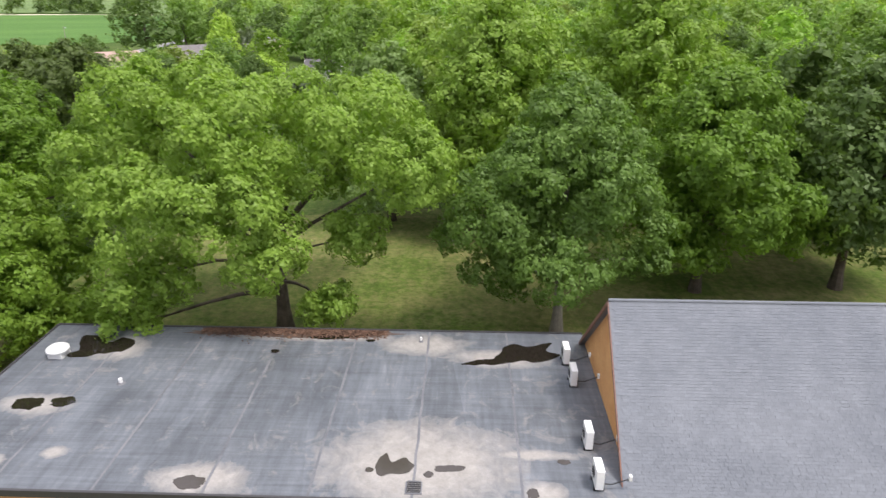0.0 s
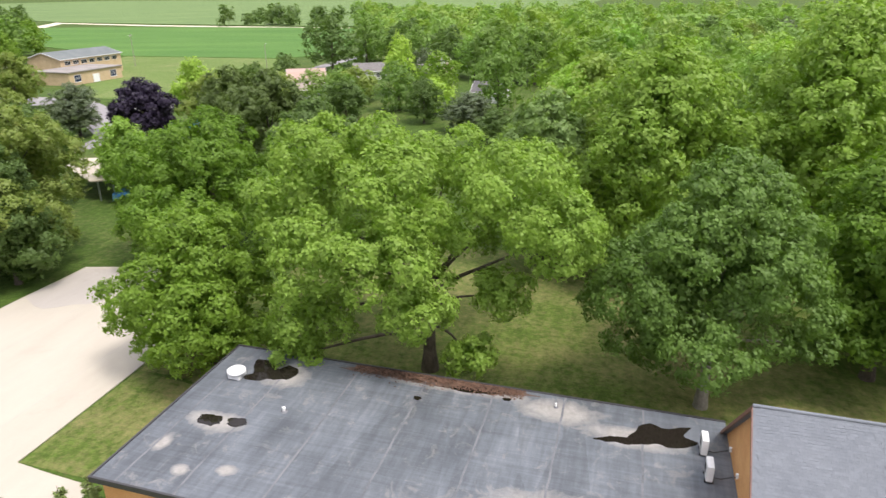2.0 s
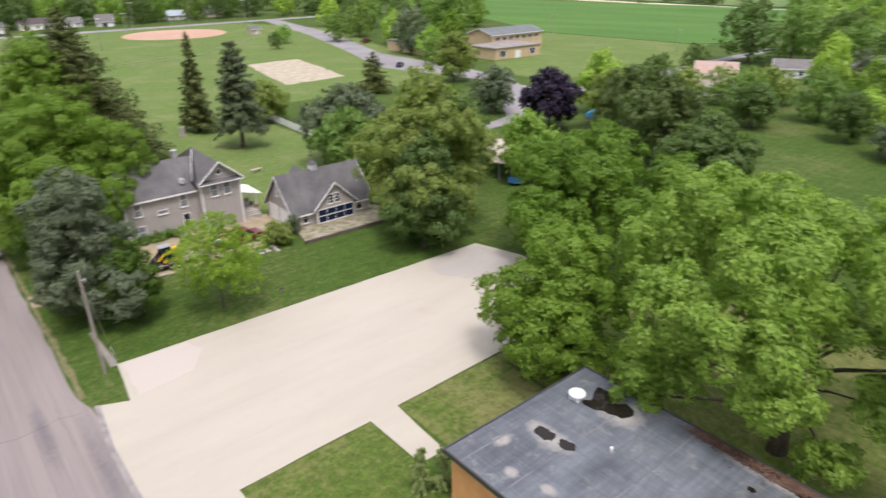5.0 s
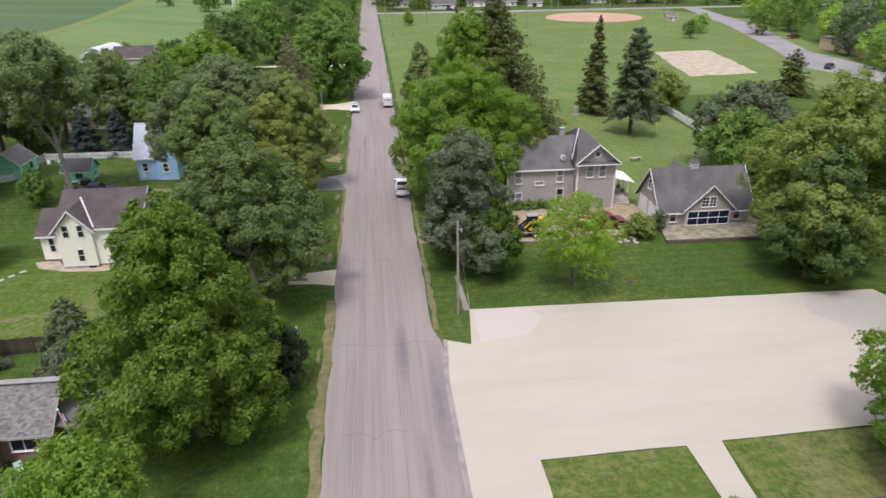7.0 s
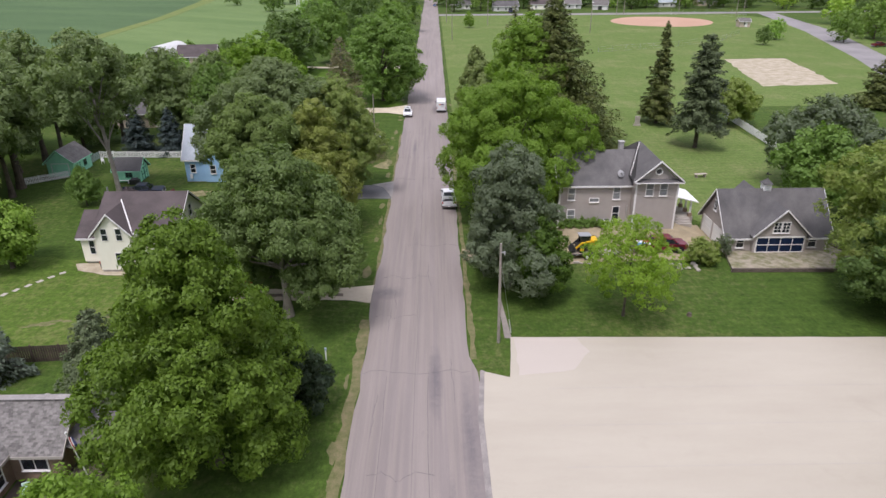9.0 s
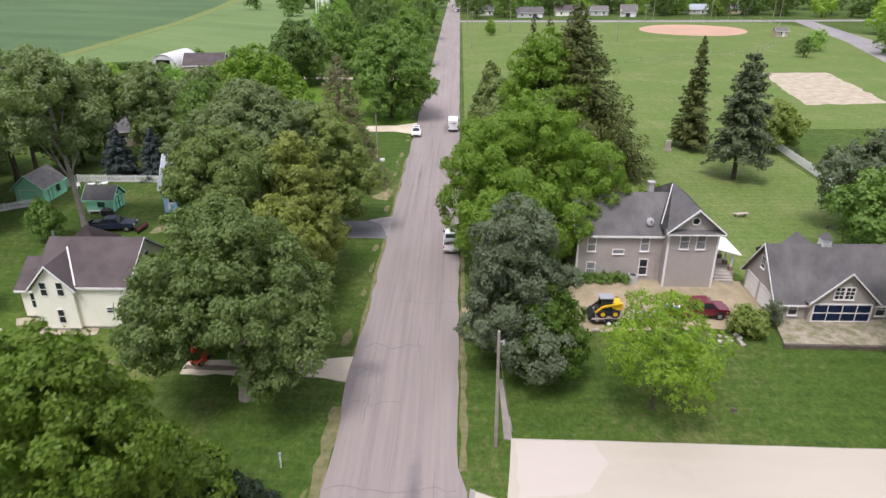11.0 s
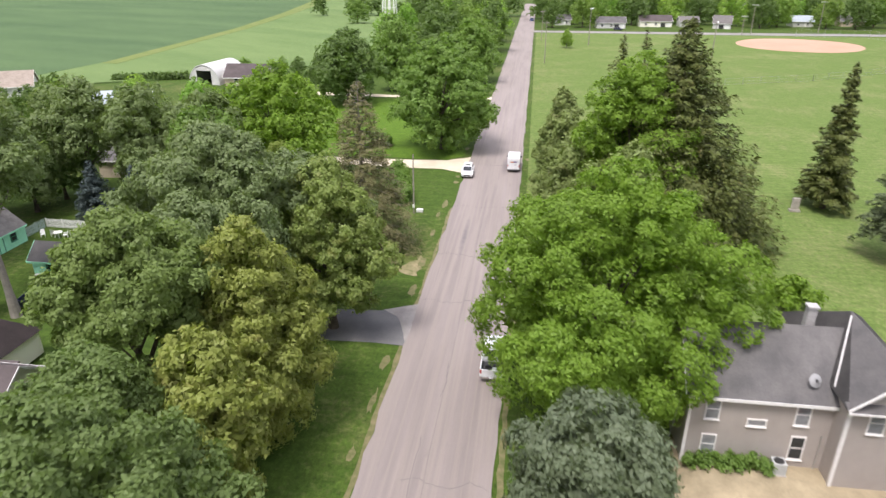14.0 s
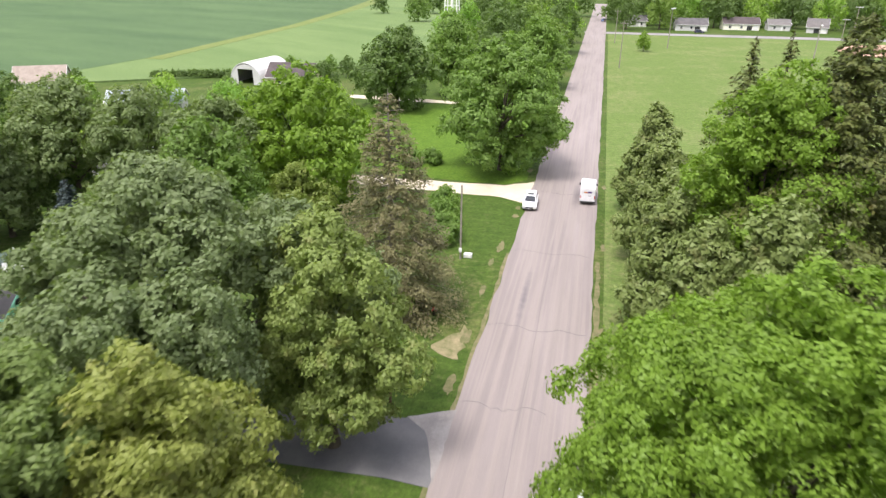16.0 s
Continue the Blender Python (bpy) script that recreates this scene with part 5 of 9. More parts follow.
tree(62.0, 134.0, 9.5, 5.0, "olive", 73, base=0.8, leaves=8000, size=0.42, wild=1.6, label="low scraggly tree beside the white fence")
tree(19.8, 57.2, 10.8, 4.9, "lime", 74, base=1.6, leaves=19000, size=0.19, lobes=19, girth=0.12, label="young bright green tree in the front lawn", bark=M_BARK, wild=1.5, limbs=16, heart=0.15, shag=0.2)
conifer(100.5, 147.5, 11.0, 5.0, "spruce", 76, 11600, 0.4, 0.49, "stout dark spruce in the park")
bush(33, 104.5, 3.0, 2.6, "bright", 77, 2500, 0.4)
bush(31.6, 68.6, 3.2, 1.9, "olive", 78, 2600, 0.3, "unruly green bush at the end of the drive")

# ---- prototypes for farther trees, copied ----
FAR, FAR_LOW = [], []
SIZES = ((17, 7.5), (16, 7.0), (18, 7.5), (16, 7.0), (15, 6.5), (17, 7.5), (16, 7.0))
for k, (leaf, (h, r)) in enumerate(zip(("wood", "wood_light", "dark", "bright", "olive", "mid", "slate"), SIZES)):
    label = "full green tree in the wood behind the hall" if k % 2 else "tall leafy tree in the wood behind the hall"
    FAR.append(tree(90 + 15 * k, -30 - 9 * k, h, r, leaf, 90 + k, base=1.2, leaves=8200, size=0.5, lobes=20, girth=0.3, limbs=5, label=label, group="trees of the wood"))
    FAR_LOW.append(tree(250 + 15 * k, -10 - 9 * k, h, r, leaf, 190 + k, base=0.8, leaves=2300, size=0.86, lobes=15, girth=0.3, limbs=4, label="distant full green tree in a wooded belt", group="distant trees"))
rw = random.Random(77)


def far_tree(x, y, s=1.0, k=None, h=None, r=None):
    near = y < 160 and x < 140
    k = rw.randrange(len(FAR)) if k is None else k
    h0, r0 = SIZES[k]
    sz = h / h0 if h else s
    sr = r / r0 if r else s
    return copy_thing((FAR if near else FAR_LOW)[k], pose(x, y, 0, 0, 0, rw.uniform(0, 360)) @ Matrix.Diagonal((sr * rw.uniform(0.92, 1.08), sr * rw.uniform(0.92, 1.08), sz, 1)))


# tall trees close behind the hall's back lawn
tree(64.0, -5.5, 24.6, 8.6, "maple", 401, base=2.5, leaves=42000, size=0.377, lobes=18, label="very tall green tree rising behind the back lawn")
tree(67.5, -21.0, 27.4, 8.2, "maple", 402, base=6.0, leaves=39200, size=0.377, lobes=17, girth=0.42, label="very tall yellow-green tree with a bare pale trunk", bark=M_BARK_PALE, limbs=7)
tree(66.0, 5.0, 19.0, 5.8, "pale", 403, base=2.0, leaves=20000, size=0.42, lobes=16, label="tall pale silvery green tree behind the back lawn")
tree(82.0, 40.0, 14.5, 6.4, "dark", 404, base=1.2, leaves=15000, size=0.46, lobes=16, label="dark olive green tree behind a round one")
tree(91.0, 52.5, 16.6, 7.2, "olive_dark", 405, base=1.2, leaves=17000, size=0.48, lobes=17, label="wide dull green tree in a back garden")
tree(101.0, 66.0, 15.8, 7.0, "olive_dark", 406, base=1.2, leaves=15000, size=0.48, lobes=17, label="wide dull green tree in a back garden")
# wood east and south-east of the hall
for i in range(11):
    for j in range(12):
        x = 66 + i * 15 + rw.uniform(-5, 5)
        y = -118 + j * 15.5 + rw.uniform(-5, 5)
        if y > 0.42 * (x - 40) + 12 or y < -0.75 * x - 5 or (x < 82 and y > -27):
            continue
        if 98 < x < 212 and 0.1 * x - 1 < y < 0.4 * x + 8:
            continue
        far_tree(x, y, rw.uniform(0.85, 1.25), rw.choice((0, 0, 1, 1, 3, 5)))
# gardens behind the hall, and the trees round the school
for x, y, h, r, k in ((124, 90, 15, 6.2, 1), (113, 78, 13, 6, 4), (136, 60, 9.8, 5.6, 2), (138, 42, 10.4, 4.2, 2), (131, 30, 8.4, 5.8, 6), (122, 22, 7, 4.5, 2), (162, 69, 9.5, 6.4, 4), (176, 61, 17, 5.2, 1), (182, 56, 13, 4.5, 6), (156, 29, 17, 6.2, 5), (141, 10, 19, 8, 3), (96, 6, 17, 6, 1), (84, 12, 12, 5, 0),
                      (226, 106, 21, 11, 2), (242, 99, 20, 9, 5), (250, 84, 18, 9, 2), (232, 76, 16, 7, 5), (222, 60, 17, 8, 2), (216, 44, 18, 8, 5), (206, 28, 19, 9, 0), (190, 12, 20, 9, 3), (262, 104, 18, 9, 0), (160, 98, 10, 5, 2), (150, 84, 9, 5, 4),
                      (107, 107, 11, 6.4, 6), (128, 146, 14.5, 6.2, 4), (158, 206, 18.5, 8.5, 6), (166, 214, 15, 7, 5), (206, 238, 21.5, 12, 5), (196, 226, 14, 6, 3), (188, 104, 10, 5, 2), (63, -36, 20, 8, 2), (74, 24, 10, 4.5, 0), (74, 66, 12, 5, 1), (146, 66, 11, 5.5, 5), (152, 53, 12, 5.8, 0), (168, 48, 13, 6, 3), (149, 43, 9, 5, 1), (155, 77, 9.5, 5, 0)):
    far_tree(x, y, 1.0, k, h, r)


# ---- houses ----
def siding(name, a, b_, pitch=0.16):
    m, nt, b = nodes_of(name)
    v = coords(nt)
    w = nt.nodes.new("ShaderNodeTexWave")
    w.wave_type, w.bands_direction, w.wave_profile = 'BANDS', 'Z', 'SAW'
    w.inputs["Scale"].default_value = 0.314 / pitch
    nt.links.new(v, w.inputs["Vector"])
    big = add_noise(nt, v, 0.5, 5.0)
    col = ramp(nt, big, [(0.3, a), (0.7, b_)])
    streak = add_noise(nt, stretched(nt, v, 1, 1, 0.3), 1.4, 5.0, 0.7)
    col = mix(nt, 0.16, col, ramp(nt, streak, [(0.3, (0.75,) * 3), (0.7, (1.15,) * 3)]), 'MULTIPLY')
    nt.links.new(col, b.inputs["Base Color"])
    b.inputs["Roughness"].default_value = 0.6
    bump(nt, b, w.outputs[1], 0.6, 0.02)
    return m


M_TAUPE = siding("taupe_siding", (0.37, 0.332, 0.305), (0.42, 0.378, 0.35))
M_CREAM = siding("cream_siding", (0.86, 0.83, 0.70), (0.88, 0.86, 0.75))
M_BLUE = siding("blue_siding", (0.30, 0.50, 0.74), (0.36, 0.58, 0.80))
M_WHITE_SIDE = siding("white_siding", (0.52, 0.52, 0.5), (0.6, 0.6, 0.58))
M_TAN_SIDE = siding("tan_siding", (0.46, 0.38, 0.30), (0.54, 0.45, 0.36))
M_GLASS_CURTAIN = glass_dark("curtained_glass", (0.16, 0.165, 0.17))
M_MINT = surf("mint_green_paint", (0.36, 0.79, 0.55), (0.31, 0.71, 0.48), 1.2, 10.0, 0.6, 0.1)
M_ROOF_DK = surf("dark_grey_shingle", (0.088, 0.084, 0.084), (0.13, 0.122, 0.119), 0.4, 12.0, 0.92, 0.4, piece=0.06)


def streaked(m, amount, sx, sy, sz):
    """Weather streaks laid over a finished surface."""
    nt = m.node_tree
    b = nt.nodes["Principled BSDF"]
    col = b.inputs["Base Color"].links[0].from_socket
    n = add_noise(nt, stretched(nt, coords(nt), sx, sy, sz), 1.0, 5.0, 0.65)
    nt.links.new(mix(nt, amount, col, ramp(nt, n, [(0.3, (0.55,) * 3), (0.7, (1.35,) * 3)]), 'MULTIPLY'), b.inputs["Base Color"])


streaked(M_ROOF_DK, 0.4, 0.7, 0.3, 0.3)
M_ROOF_BR = surf("brown_shingle", (0.066, 0.053, 0.052), (0.10, 0.08, 0.079), 0.4, 12.0, 0.92, 0.4, piece=0.06)
M_ROOF_PALE = surf("weathered_grey_shingle", (0.14, 0.13, 0.122), (0.215, 0.202, 0.19), 1.4, 7.0, 0.95, 0.5, piece=0.55)
for _l in [q for q in M_ROOF_PALE.node_tree.links if q.from_node.type == 'TEX_COORD']:
    M_ROOF_PALE.node_tree.links.new(M_ROOF_PALE.node_tree.nodes.new("ShaderNodeNewGeometry").outputs["Position"], _l.to_socket)
M_ROOF_TIN = surf("pale_tin", (0.30, 0.34, 0.38), (0.36, 0.40, 0.44), 0.6, 8.0, 0.6, 0.15)
M_ROOF_PINK = surf("faded_pink_shingle", (0.36, 0.25, 0.20), (0.42, 0.30, 0.25), 0.5, 9.0, 0.95, 0.3)
M_BRICK_BR = surf("brown_brick", (0.20, 0.14, 0.095), (0.28, 0.20, 0.14), 0.9, 16.0, 0.9, 0.4)
M_BRICK_TAN = surf("tan_brick", (0.50, 0.37, 0.22), (0.58, 0.44, 0.27), 0.5, 12.0, 0.9, 0.2)
M_STONE = surf("foundation_stone", (0.3, 0.27, 0.23), (0.4, 0.37, 0.32), 1.0, 9.0, 0.95, 0.5)
M_SLAT = surf("wood_planks", (0.32, 0.27, 0.22), (0.42, 0.37, 0.31), 1.2, 14.0, 0.85, 0.4, piece=0.3)


def wall_pose(side, x, y, z):
    """A pose on a wall: side is where it faces."""
    return pose(x, y, z, 0, 0, {"s": 0, "e": 90, "n": 180, "w": -90}[side])


def window(parent, side, x, y, z, w, h, sash=1, cols=1, glass=None, trim=None, sill=True, t=0.085):
    """z: the opening's foot. The frame stands 4 cm proud of the wall."""
    bm = boxes((-w / 2 - t, w / 2 + t, -0.05, 0.05, h, h + t), (-w / 2 - t, w / 2 + t, -0.05, 0.05, -t, 0), (-w / 2 - t, -w / 2, -0.05, 0.05, 0, h), (w / 2, w / 2 + t, -0.05, 0.05, 0, h))
    fr = part("window", bm, trim or M_TRIM, parent, "white framed window", wall_pose(side, x, y, z))
    part("pane", boxes((-w / 2, w / 2, -0.012, 0.02, 0, h)), glass or M_GLASS, fr, "dark glass pane")
    bars = [(-w / 2, w / 2, -0.035, -0.013, h * k / (sash + 1) - 0.03, h * k / (sash + 1) + 0.03) for k in range(1, sash + 1)]
    bars += [(-w / 2 + w * k / cols - 0.028, -w / 2 + w * k / cols + 0.028, -0.037, -0.0135, 0, h) for k in range(1, cols)]
    for bspec in bars:
        part("bar", boxes(bspec), trim or M_TRIM, fr)
    if sill:
        part("sill", boxes((-w / 2 - t - 0.04, w / 2 + t + 0.04, -0.12, 0.0, -t - 0.05, -t)), trim or M_TRIM, fr)
    return fr


def door(parent, side, x, y, z, w, h, material, rows=2, label="", name="door", handle=True):
    d = part(name, boxes((-w / 2 - 0.1, w / 2 + 0.1, -0.04, 0.04, h, h + 0.1), (-w / 2 - 0.1, -w / 2, -0.04, 0.04, 0, h), (w / 2, w / 2 + 0.1, -0.04, 0.04, 0, h)), M_TRIM, parent, label, wall_pose(side, x, y, z))
    for k in range(rows):
        part("panel", boxes((-w / 2, w / 2, -0.02, 0.02, h * k / rows + 0.012, h * (k + 1) / rows - 0.012), bev=0.01), material, d)
    if handle:
        part("handle", boxes((w / 2 - 0.12, w / 2 - 0.07, -0.06, -0.02, h * 0.46, h * 0.52)), M_STEEL, d)
    return d


def roof_slope(parent, a, b, c, d, material, thick=0.16, label=""):
    """A plane of roof through four corners in order, with thickness."""
    a, b, c, d = (Vector(p) for p in (a, b, c, d))
    n = (b - a).cross(c - a).normalized()
    if n.z < 0:
        n.negate()
    return part("roof", prism([a, b, c, d] if (c - d).length > 1e-4 else [a, b, c], -n * thick), material, parent, label)


def gable_x(parent, x0, x1, y0, y1, zb, ze, zr, wall, roof, over=0.35, trim=None, ym=None, low=None):
    """A block whose ridge runs along x."""
    ym = (y0 + y1) / 2 if ym is None else ym
    part("wall", prism([(x0, y0, zb), (x0, y1, zb), (x0, y1, ze), (x0, ym, zr), (x0, y0, ze)], (x1 - x0, 0, 0)), wall, parent)
    for ye in (y0, y1):
        k = over / abs(ym - ye)
        yo, zo = ye + (ye - ym) * k, ze - (zr - ze) * k
        roof_slope(parent, (x0 - over, ym, zr + 0.16), (x1 + over, ym, zr + 0.16), (x1 + over, yo, zo + 0.16), (x0 - over, yo, zo + 0.16), roof)
        part("fascia", boxes((x0 - over, x1 + over, yo - 0.04, yo + 0.04, zo - 0.06, zo + 0.16)), trim or M_TRIM, parent)
        for xe, sg in ((x0 - over, -1), (x1 + over, 1)):
            part("bargeboard", prism([(xe, ym, zr + 0.19), (xe, yo, zo + 0.19), (xe, yo, zo - 0.02), (xe, ym, zr - 0.02)], (0.05 * sg, 0, 0)), low if low and sg < 0 else trim or M_TRIM, parent)


def gable_y(parent, x0, x1, y0, y1, zb, ze, zr, wall, roof, over=0.35, trim=None, south=True):
    """A block whose ridge runs along y."""
    xm = (x0 + x1) / 2
    part("wall", prism([(x0, y0, zb), (x1, y0, zb), (x1, y0, ze), (xm, y0, zr), (x0, y0, ze)], (0, y1 - y0, 0)), wall, parent)
    for xe in (x0, x1):
        k = over / abs(xm - xe)
        xo, zo = xe + (xe - xm) * k, ze - (zr - ze) * k
        roof_slope(parent, (xm, y0 - over, zr + 0.16), (xm, y1, zr + 0.16), (xo, y1, zo + 0.16), (xo, y0 - over, zo + 0.16), roof)
        part("bargeboard", prism([(xm, y0 - over, zr + 0.19), (xo, y0 - over, zo + 0.19), (xo, y0 - over, zo - 0.02), (xm, y0 - over, zr - 0.02)], (0, -0.05, 0)), trim or M_TRIM, parent)
        part("fascia", boxes((xo - 0.04, xo + 0.04, y0 - over, y1, zo - 0.06, zo + 0.16)), trim or M_TRIM, parent)


def corner_boards(parent, pts, z0, z1, w=0.1):
    for x, y in pts:
        part("corner_board", boxes((x - w, x + w, y - w, y + w, z0, z1)), M_TRIM, parent)


# grey two-storey farmhouse
gh = thing("farmhouse", pose(0, 0, 0), "two-storey taupe farmhouse with white trim and dark grey roof", "house")
ZB = 0.35
part("foundation", boxes((17.1, 26.3, 78.75, 86.4, -0.1, ZB), (26.15, 31.05, 77.15, 88.4, -0.1, ZB + 0.15)), M_STONE, gh)
gable_x(gh, 17.0, 27.5, 78.6, 86.6, ZB, 6.35, 9.45, M_TAUPE, M_ROOF_DK, 0.4)
part("wall", boxes((26.0, 31.2, 77.0, 88.6, ZB, 7.1)), M_TAUPE, gh, "taupe lap siding of the projecting bay")
apex = (27.8, 83.4, 10.5)
for a, b in (((25.6, 76.5), (25.6, 89.1)), ((25.6, 89.1), (31.6, 89.1)), ((31.6, 89.1), (31.6, 76.5))):
    roof_slope(gh, apex, apex, (*a, 7.15), (*b, 7.15), M_ROOF_DK)
# pediment gable on the bay
roof_slope(gh, (28.55, 76.45, 9.75), apex, (25.6, 76.5, 7.2), (25.6, 76.5, 7.2), M_ROOF_DK)
roof_slope(gh, (28.55, 76.45, 9.75), apex, (31.6, 76.5, 7.2), (31.6, 76.5, 7.2), M_ROOF_DK)
part("pediment", prism([(25.9, 77.0, 7.2), (31.3, 77.0, 7.2), (28.55, 77.0, 9.5)], (0, 0.3, 0)), M_TAUPE, gh)
part("skirt_roof", prism([(25.55, 76.35, 7.17), (25.55, 77.05, 7.17), (25.55, 77.05, 7.5)], (6.1, 0, 0)), M_ROOF_DK, gh)
for sx in (25.55, 31.65):
    part("bargeboard", prism([(28.55, 76.4, 9.9), (sx, 76.4, 7.31), (sx, 76.4, 7.12), (28.55, 76.4, 9.68)], (0, -0.07, 0)), M_TRIM, gh)
part("eave_board", boxes((25.6, 31.6, 76.3, 76.42, 7.04, 7.17)), M_TRIM, gh)
part("valley_flashing", tube(bmesh.new(), [(27.6, 82.9, 10.4), (25.7, 78.9, 7.3)], [0.05, 0.05], 5), M_TRIM, gh)
ring = bmesh.new()
tube(ring, [(28.55 + 0.4 * math.cos(a), 76.97, 8.4 + 0.4 * math.sin(a)) for a in np.linspace(0, 2 * math.pi, 21)], [0.08] * 21, 6)
rw_ob = part("window", ring, M_TRIM, gh, "small round white framed gable window")
part("pane", tube(bmesh.new(), [(28.55, 76.95, 8.4), (28.55, 77.0, 8.4)], [0.38, 0.38], 18), M_GLASS, rw_ob)
corner_boards(gh, ((26.05, 77.05), (31.15, 77.05), (17.05, 78.65)), ZB, 6.6)
part("corner_board", boxes((25.95, 26.15, 76.95, 77.15, 6.6, 7.1)), M_TRIM, gh)
part("corner_board", boxes((31.05, 31.25, 76.95, 77.15, 6.6, 7.1)), M_TRIM, gh)
for x, z, w, h in ((27.7, 5.35, 0.85, 1.55), (29.4, 5.35, 0.85, 1.55)):
    window(gh, "s", x, 76.98, z, w, h, 1, 1, M_GLASS_CURTAIN)
for x, z, w, h, s in ((24.15, 4.35, 0.8, 1.6, 1), (24.25, 1.55, 0.8, 1.75, 1), (21.4, 4.0, 1.1, 0.42, 0), (18.5, 4.3, 0.8, 1.5, 1), (18.6, 1.4, 0.85, 1.5, 1)):
    window(gh, "s", x, 78.58, z, w, h, s, 1, M_GLASS_CURTAIN if z != 1.55 else M_GLASS)
for y in (80.5, 84.5):
    window(gh, "e", 31.22, y, 4.8, 0.9, 1.5)
window(gh, "w", 16.98, 82.6, 4.4, 0.85, 1.5)
part("chimney", boxes((25.5, 26.1, 84.3, 84.9, 8.2, 10.0), (25.42, 26.18, 84.22, 84.98, 10.0, 10.15)), surf("grey_chimney", (0.34, 0.33, 0.32), (0.44, 0.43, 0.42), 1.5, 12), gh, "grey brick chimney")
part("meter_pipe", tube(bmesh.new(), [(25.6, 78.5, 0.4), (25.6, 78.5, 3.6)], [0.04, 0.04], 6), M_STEEL, gh)
dish = thing("satellite_dish", pose(24.6, 79.2, 6.75), "grey satellite dish mounted on the farmhouse roof", "satellite dish")
bm = bmesh.new()
bmesh.ops.create_cone(bm, cap_ends=False, segments=20, radius1=0.46, radius2=0.12, depth=0.12, matrix=pose(0, -0.1, 0.75, 60, 0, 20))
part("dish", bm, plain("grey_dish", (0.3, 0.3, 0.3), 0.6), dish)
part("mast", tube(bmesh.new(), [(0, 0.1, -0.25), (0, 0.1, 0.45), (0, -0.02, 0.75)], [0.03] * 3, 6), M_DARK, dish)
part("arm", tube(bmesh.new(), [(0, -0.05, 0.5), (0.12, -0.5, 0.85)], [0.015] * 2, 5), M_DARK, dish)
# side porch with white roof and steps
porch = part("porch_roof", prism([(31.2, 79.8, 4.4), (35.2, 79.8, 3.35), (35.2, 79.8, 3.23), (31.2, 79.8, 4.28)], (0, 4.8, 0)), M_WHITE, gh, "white sloping porch roof")
part("porch_floor", boxes((31.22, 34.9, 80.2, 84.3, -0.05, 1.15)), M_STONE, gh)
for y in (80.5, 82.2, 83.9):
    part("post", boxes((34.45, 34.63, y - 0.09, y + 0.09, 1.65, 3.4)), M_WHITE, gh, "white square porch post")
    part("post_base", boxes((34.32, 34.76, y - 0.22, y + 0.22, 1.15, 1.65)), M_BRICK_BR, gh, "brick pier under a post")
for k in range(3):
    part("step", boxes((31.9, 34.3, 79.9 - 0.42 * (k + 1), 79.9 - 0.42 * k + 0.3, -0.05, 1.1 - 0.14 * k)), M_LOT_WORN, gh, "worn concrete step")
door(gh, "e", 31.22, 82.2, 1.16, 0.9, 2.05, M_WHITE, 2, "white side door")

# grey garage with cupola
ga = thing("garage", pose(0, 0, 0), "taupe garage with steep dark roof and white cupola", "garage")
GB = 0.05
gable_x(ga, 35.6, 47.7, 71.50, 79.0, GB, 2.3, 6.55, M_TAUPE, M_ROOF_DK, 0.4, ym=75.4)
# front cross gable
part("wall", prism([(38.6, 70.92, GB), (44.75, 70.92, GB), (44.75, 70.92, 2.5), (41.65, 70.92, 5.5), (38.6, 70.92, 2.5)], (0, 3.5, 0)), M_TAUPE, ga, "front gable of lap siding")
for xe in (38.2, 45.15):
    roof_slope(ga, (41.65, 70.55, 5.75), (41.65, 75.1, 5.75), (xe, 73.0, 2.4), (xe, 70.55, 2.4), M_ROOF_DK)
    part("bargeboard", prism([(41.65, 70.54, 5.8), (xe, 70.54, 2.45), (xe, 70.54, 2.25), (41.65, 70.54, 5.58)], (0, -0.06, 0)), M_TRIM, ga)
corner_boards(ga, ((35.65, 71.55), (47.65, 71.55)), GB, 2.4, 0.09)
big = part("window_wall", boxes((38.85, 44.55, 70.82, 70.90, 0.33, 0.43), (38.85, 44.55, 70.82, 70.90, 2.18, 2.32), (38.85, 38.97, 70.82, 70.90, 0.43, 2.18), (44.43, 44.55, 70.82, 70.90, 0.43, 2.18), (38.97, 44.43, 70.82, 70.90, 1.26, 1.35), *[(38.91 + 1.395 * k - 0.03, 38.91 + 1.395 * k + 0.03, 70.83, 70.90, 0.43, 2.18) for k in (1, 2, 3)]), M_TRIM, ga, "white framed wall of windows")
for k in range(4):
    for z0, z1 in ((0.43, 1.26), (1.35, 2.18)):
        part("pane", boxes((38.97 + 1.395 * k, 38.97 + 1.395 * k + 1.3, 70.86, 70.88, z0, z1)), M_GLASS_BLUE, big, "dark blue tinted pane")
window(ga, "s", 41.05, 70.90, 2.85, 0.8, 1.2, 2, 2)
window(ga, "s", 42.05, 70.90, 2.85, 0.8, 1.2, 2, 2)
window(ga, "s", 37.3, 71.48, 0.75, 0.8, 1.25, 1, 1)
window(ga, "s", 45.85, 71.48, 0.75, 0.85, 1.3, 1, 1)
window(ga, "w", 35.58, 75.6, 3.9, 0.75, 1.2, 2, 2)
for y in (74.0, 77.2):
    door(ga, "w", 35.58, y, 0.1, 2.5, 2.1, M_WHITE, 4, "white sectional garage door", "garage_door", False)
cup = part("cupola", boxes((40.75, 41.65, 75.15, 76.05, 6.4, 7.25)), M_WHITE, ga, "white louvred roof cupola")
part("cupola_roof", tube(bmesh.new(), [(41.2, 75.6, 7.25), (41.2, 75.6, 7.32), (41.2, 75.6, 7.9)], [0.8, 0.74, 0.04], 4), M_ROOF_DK, cup)
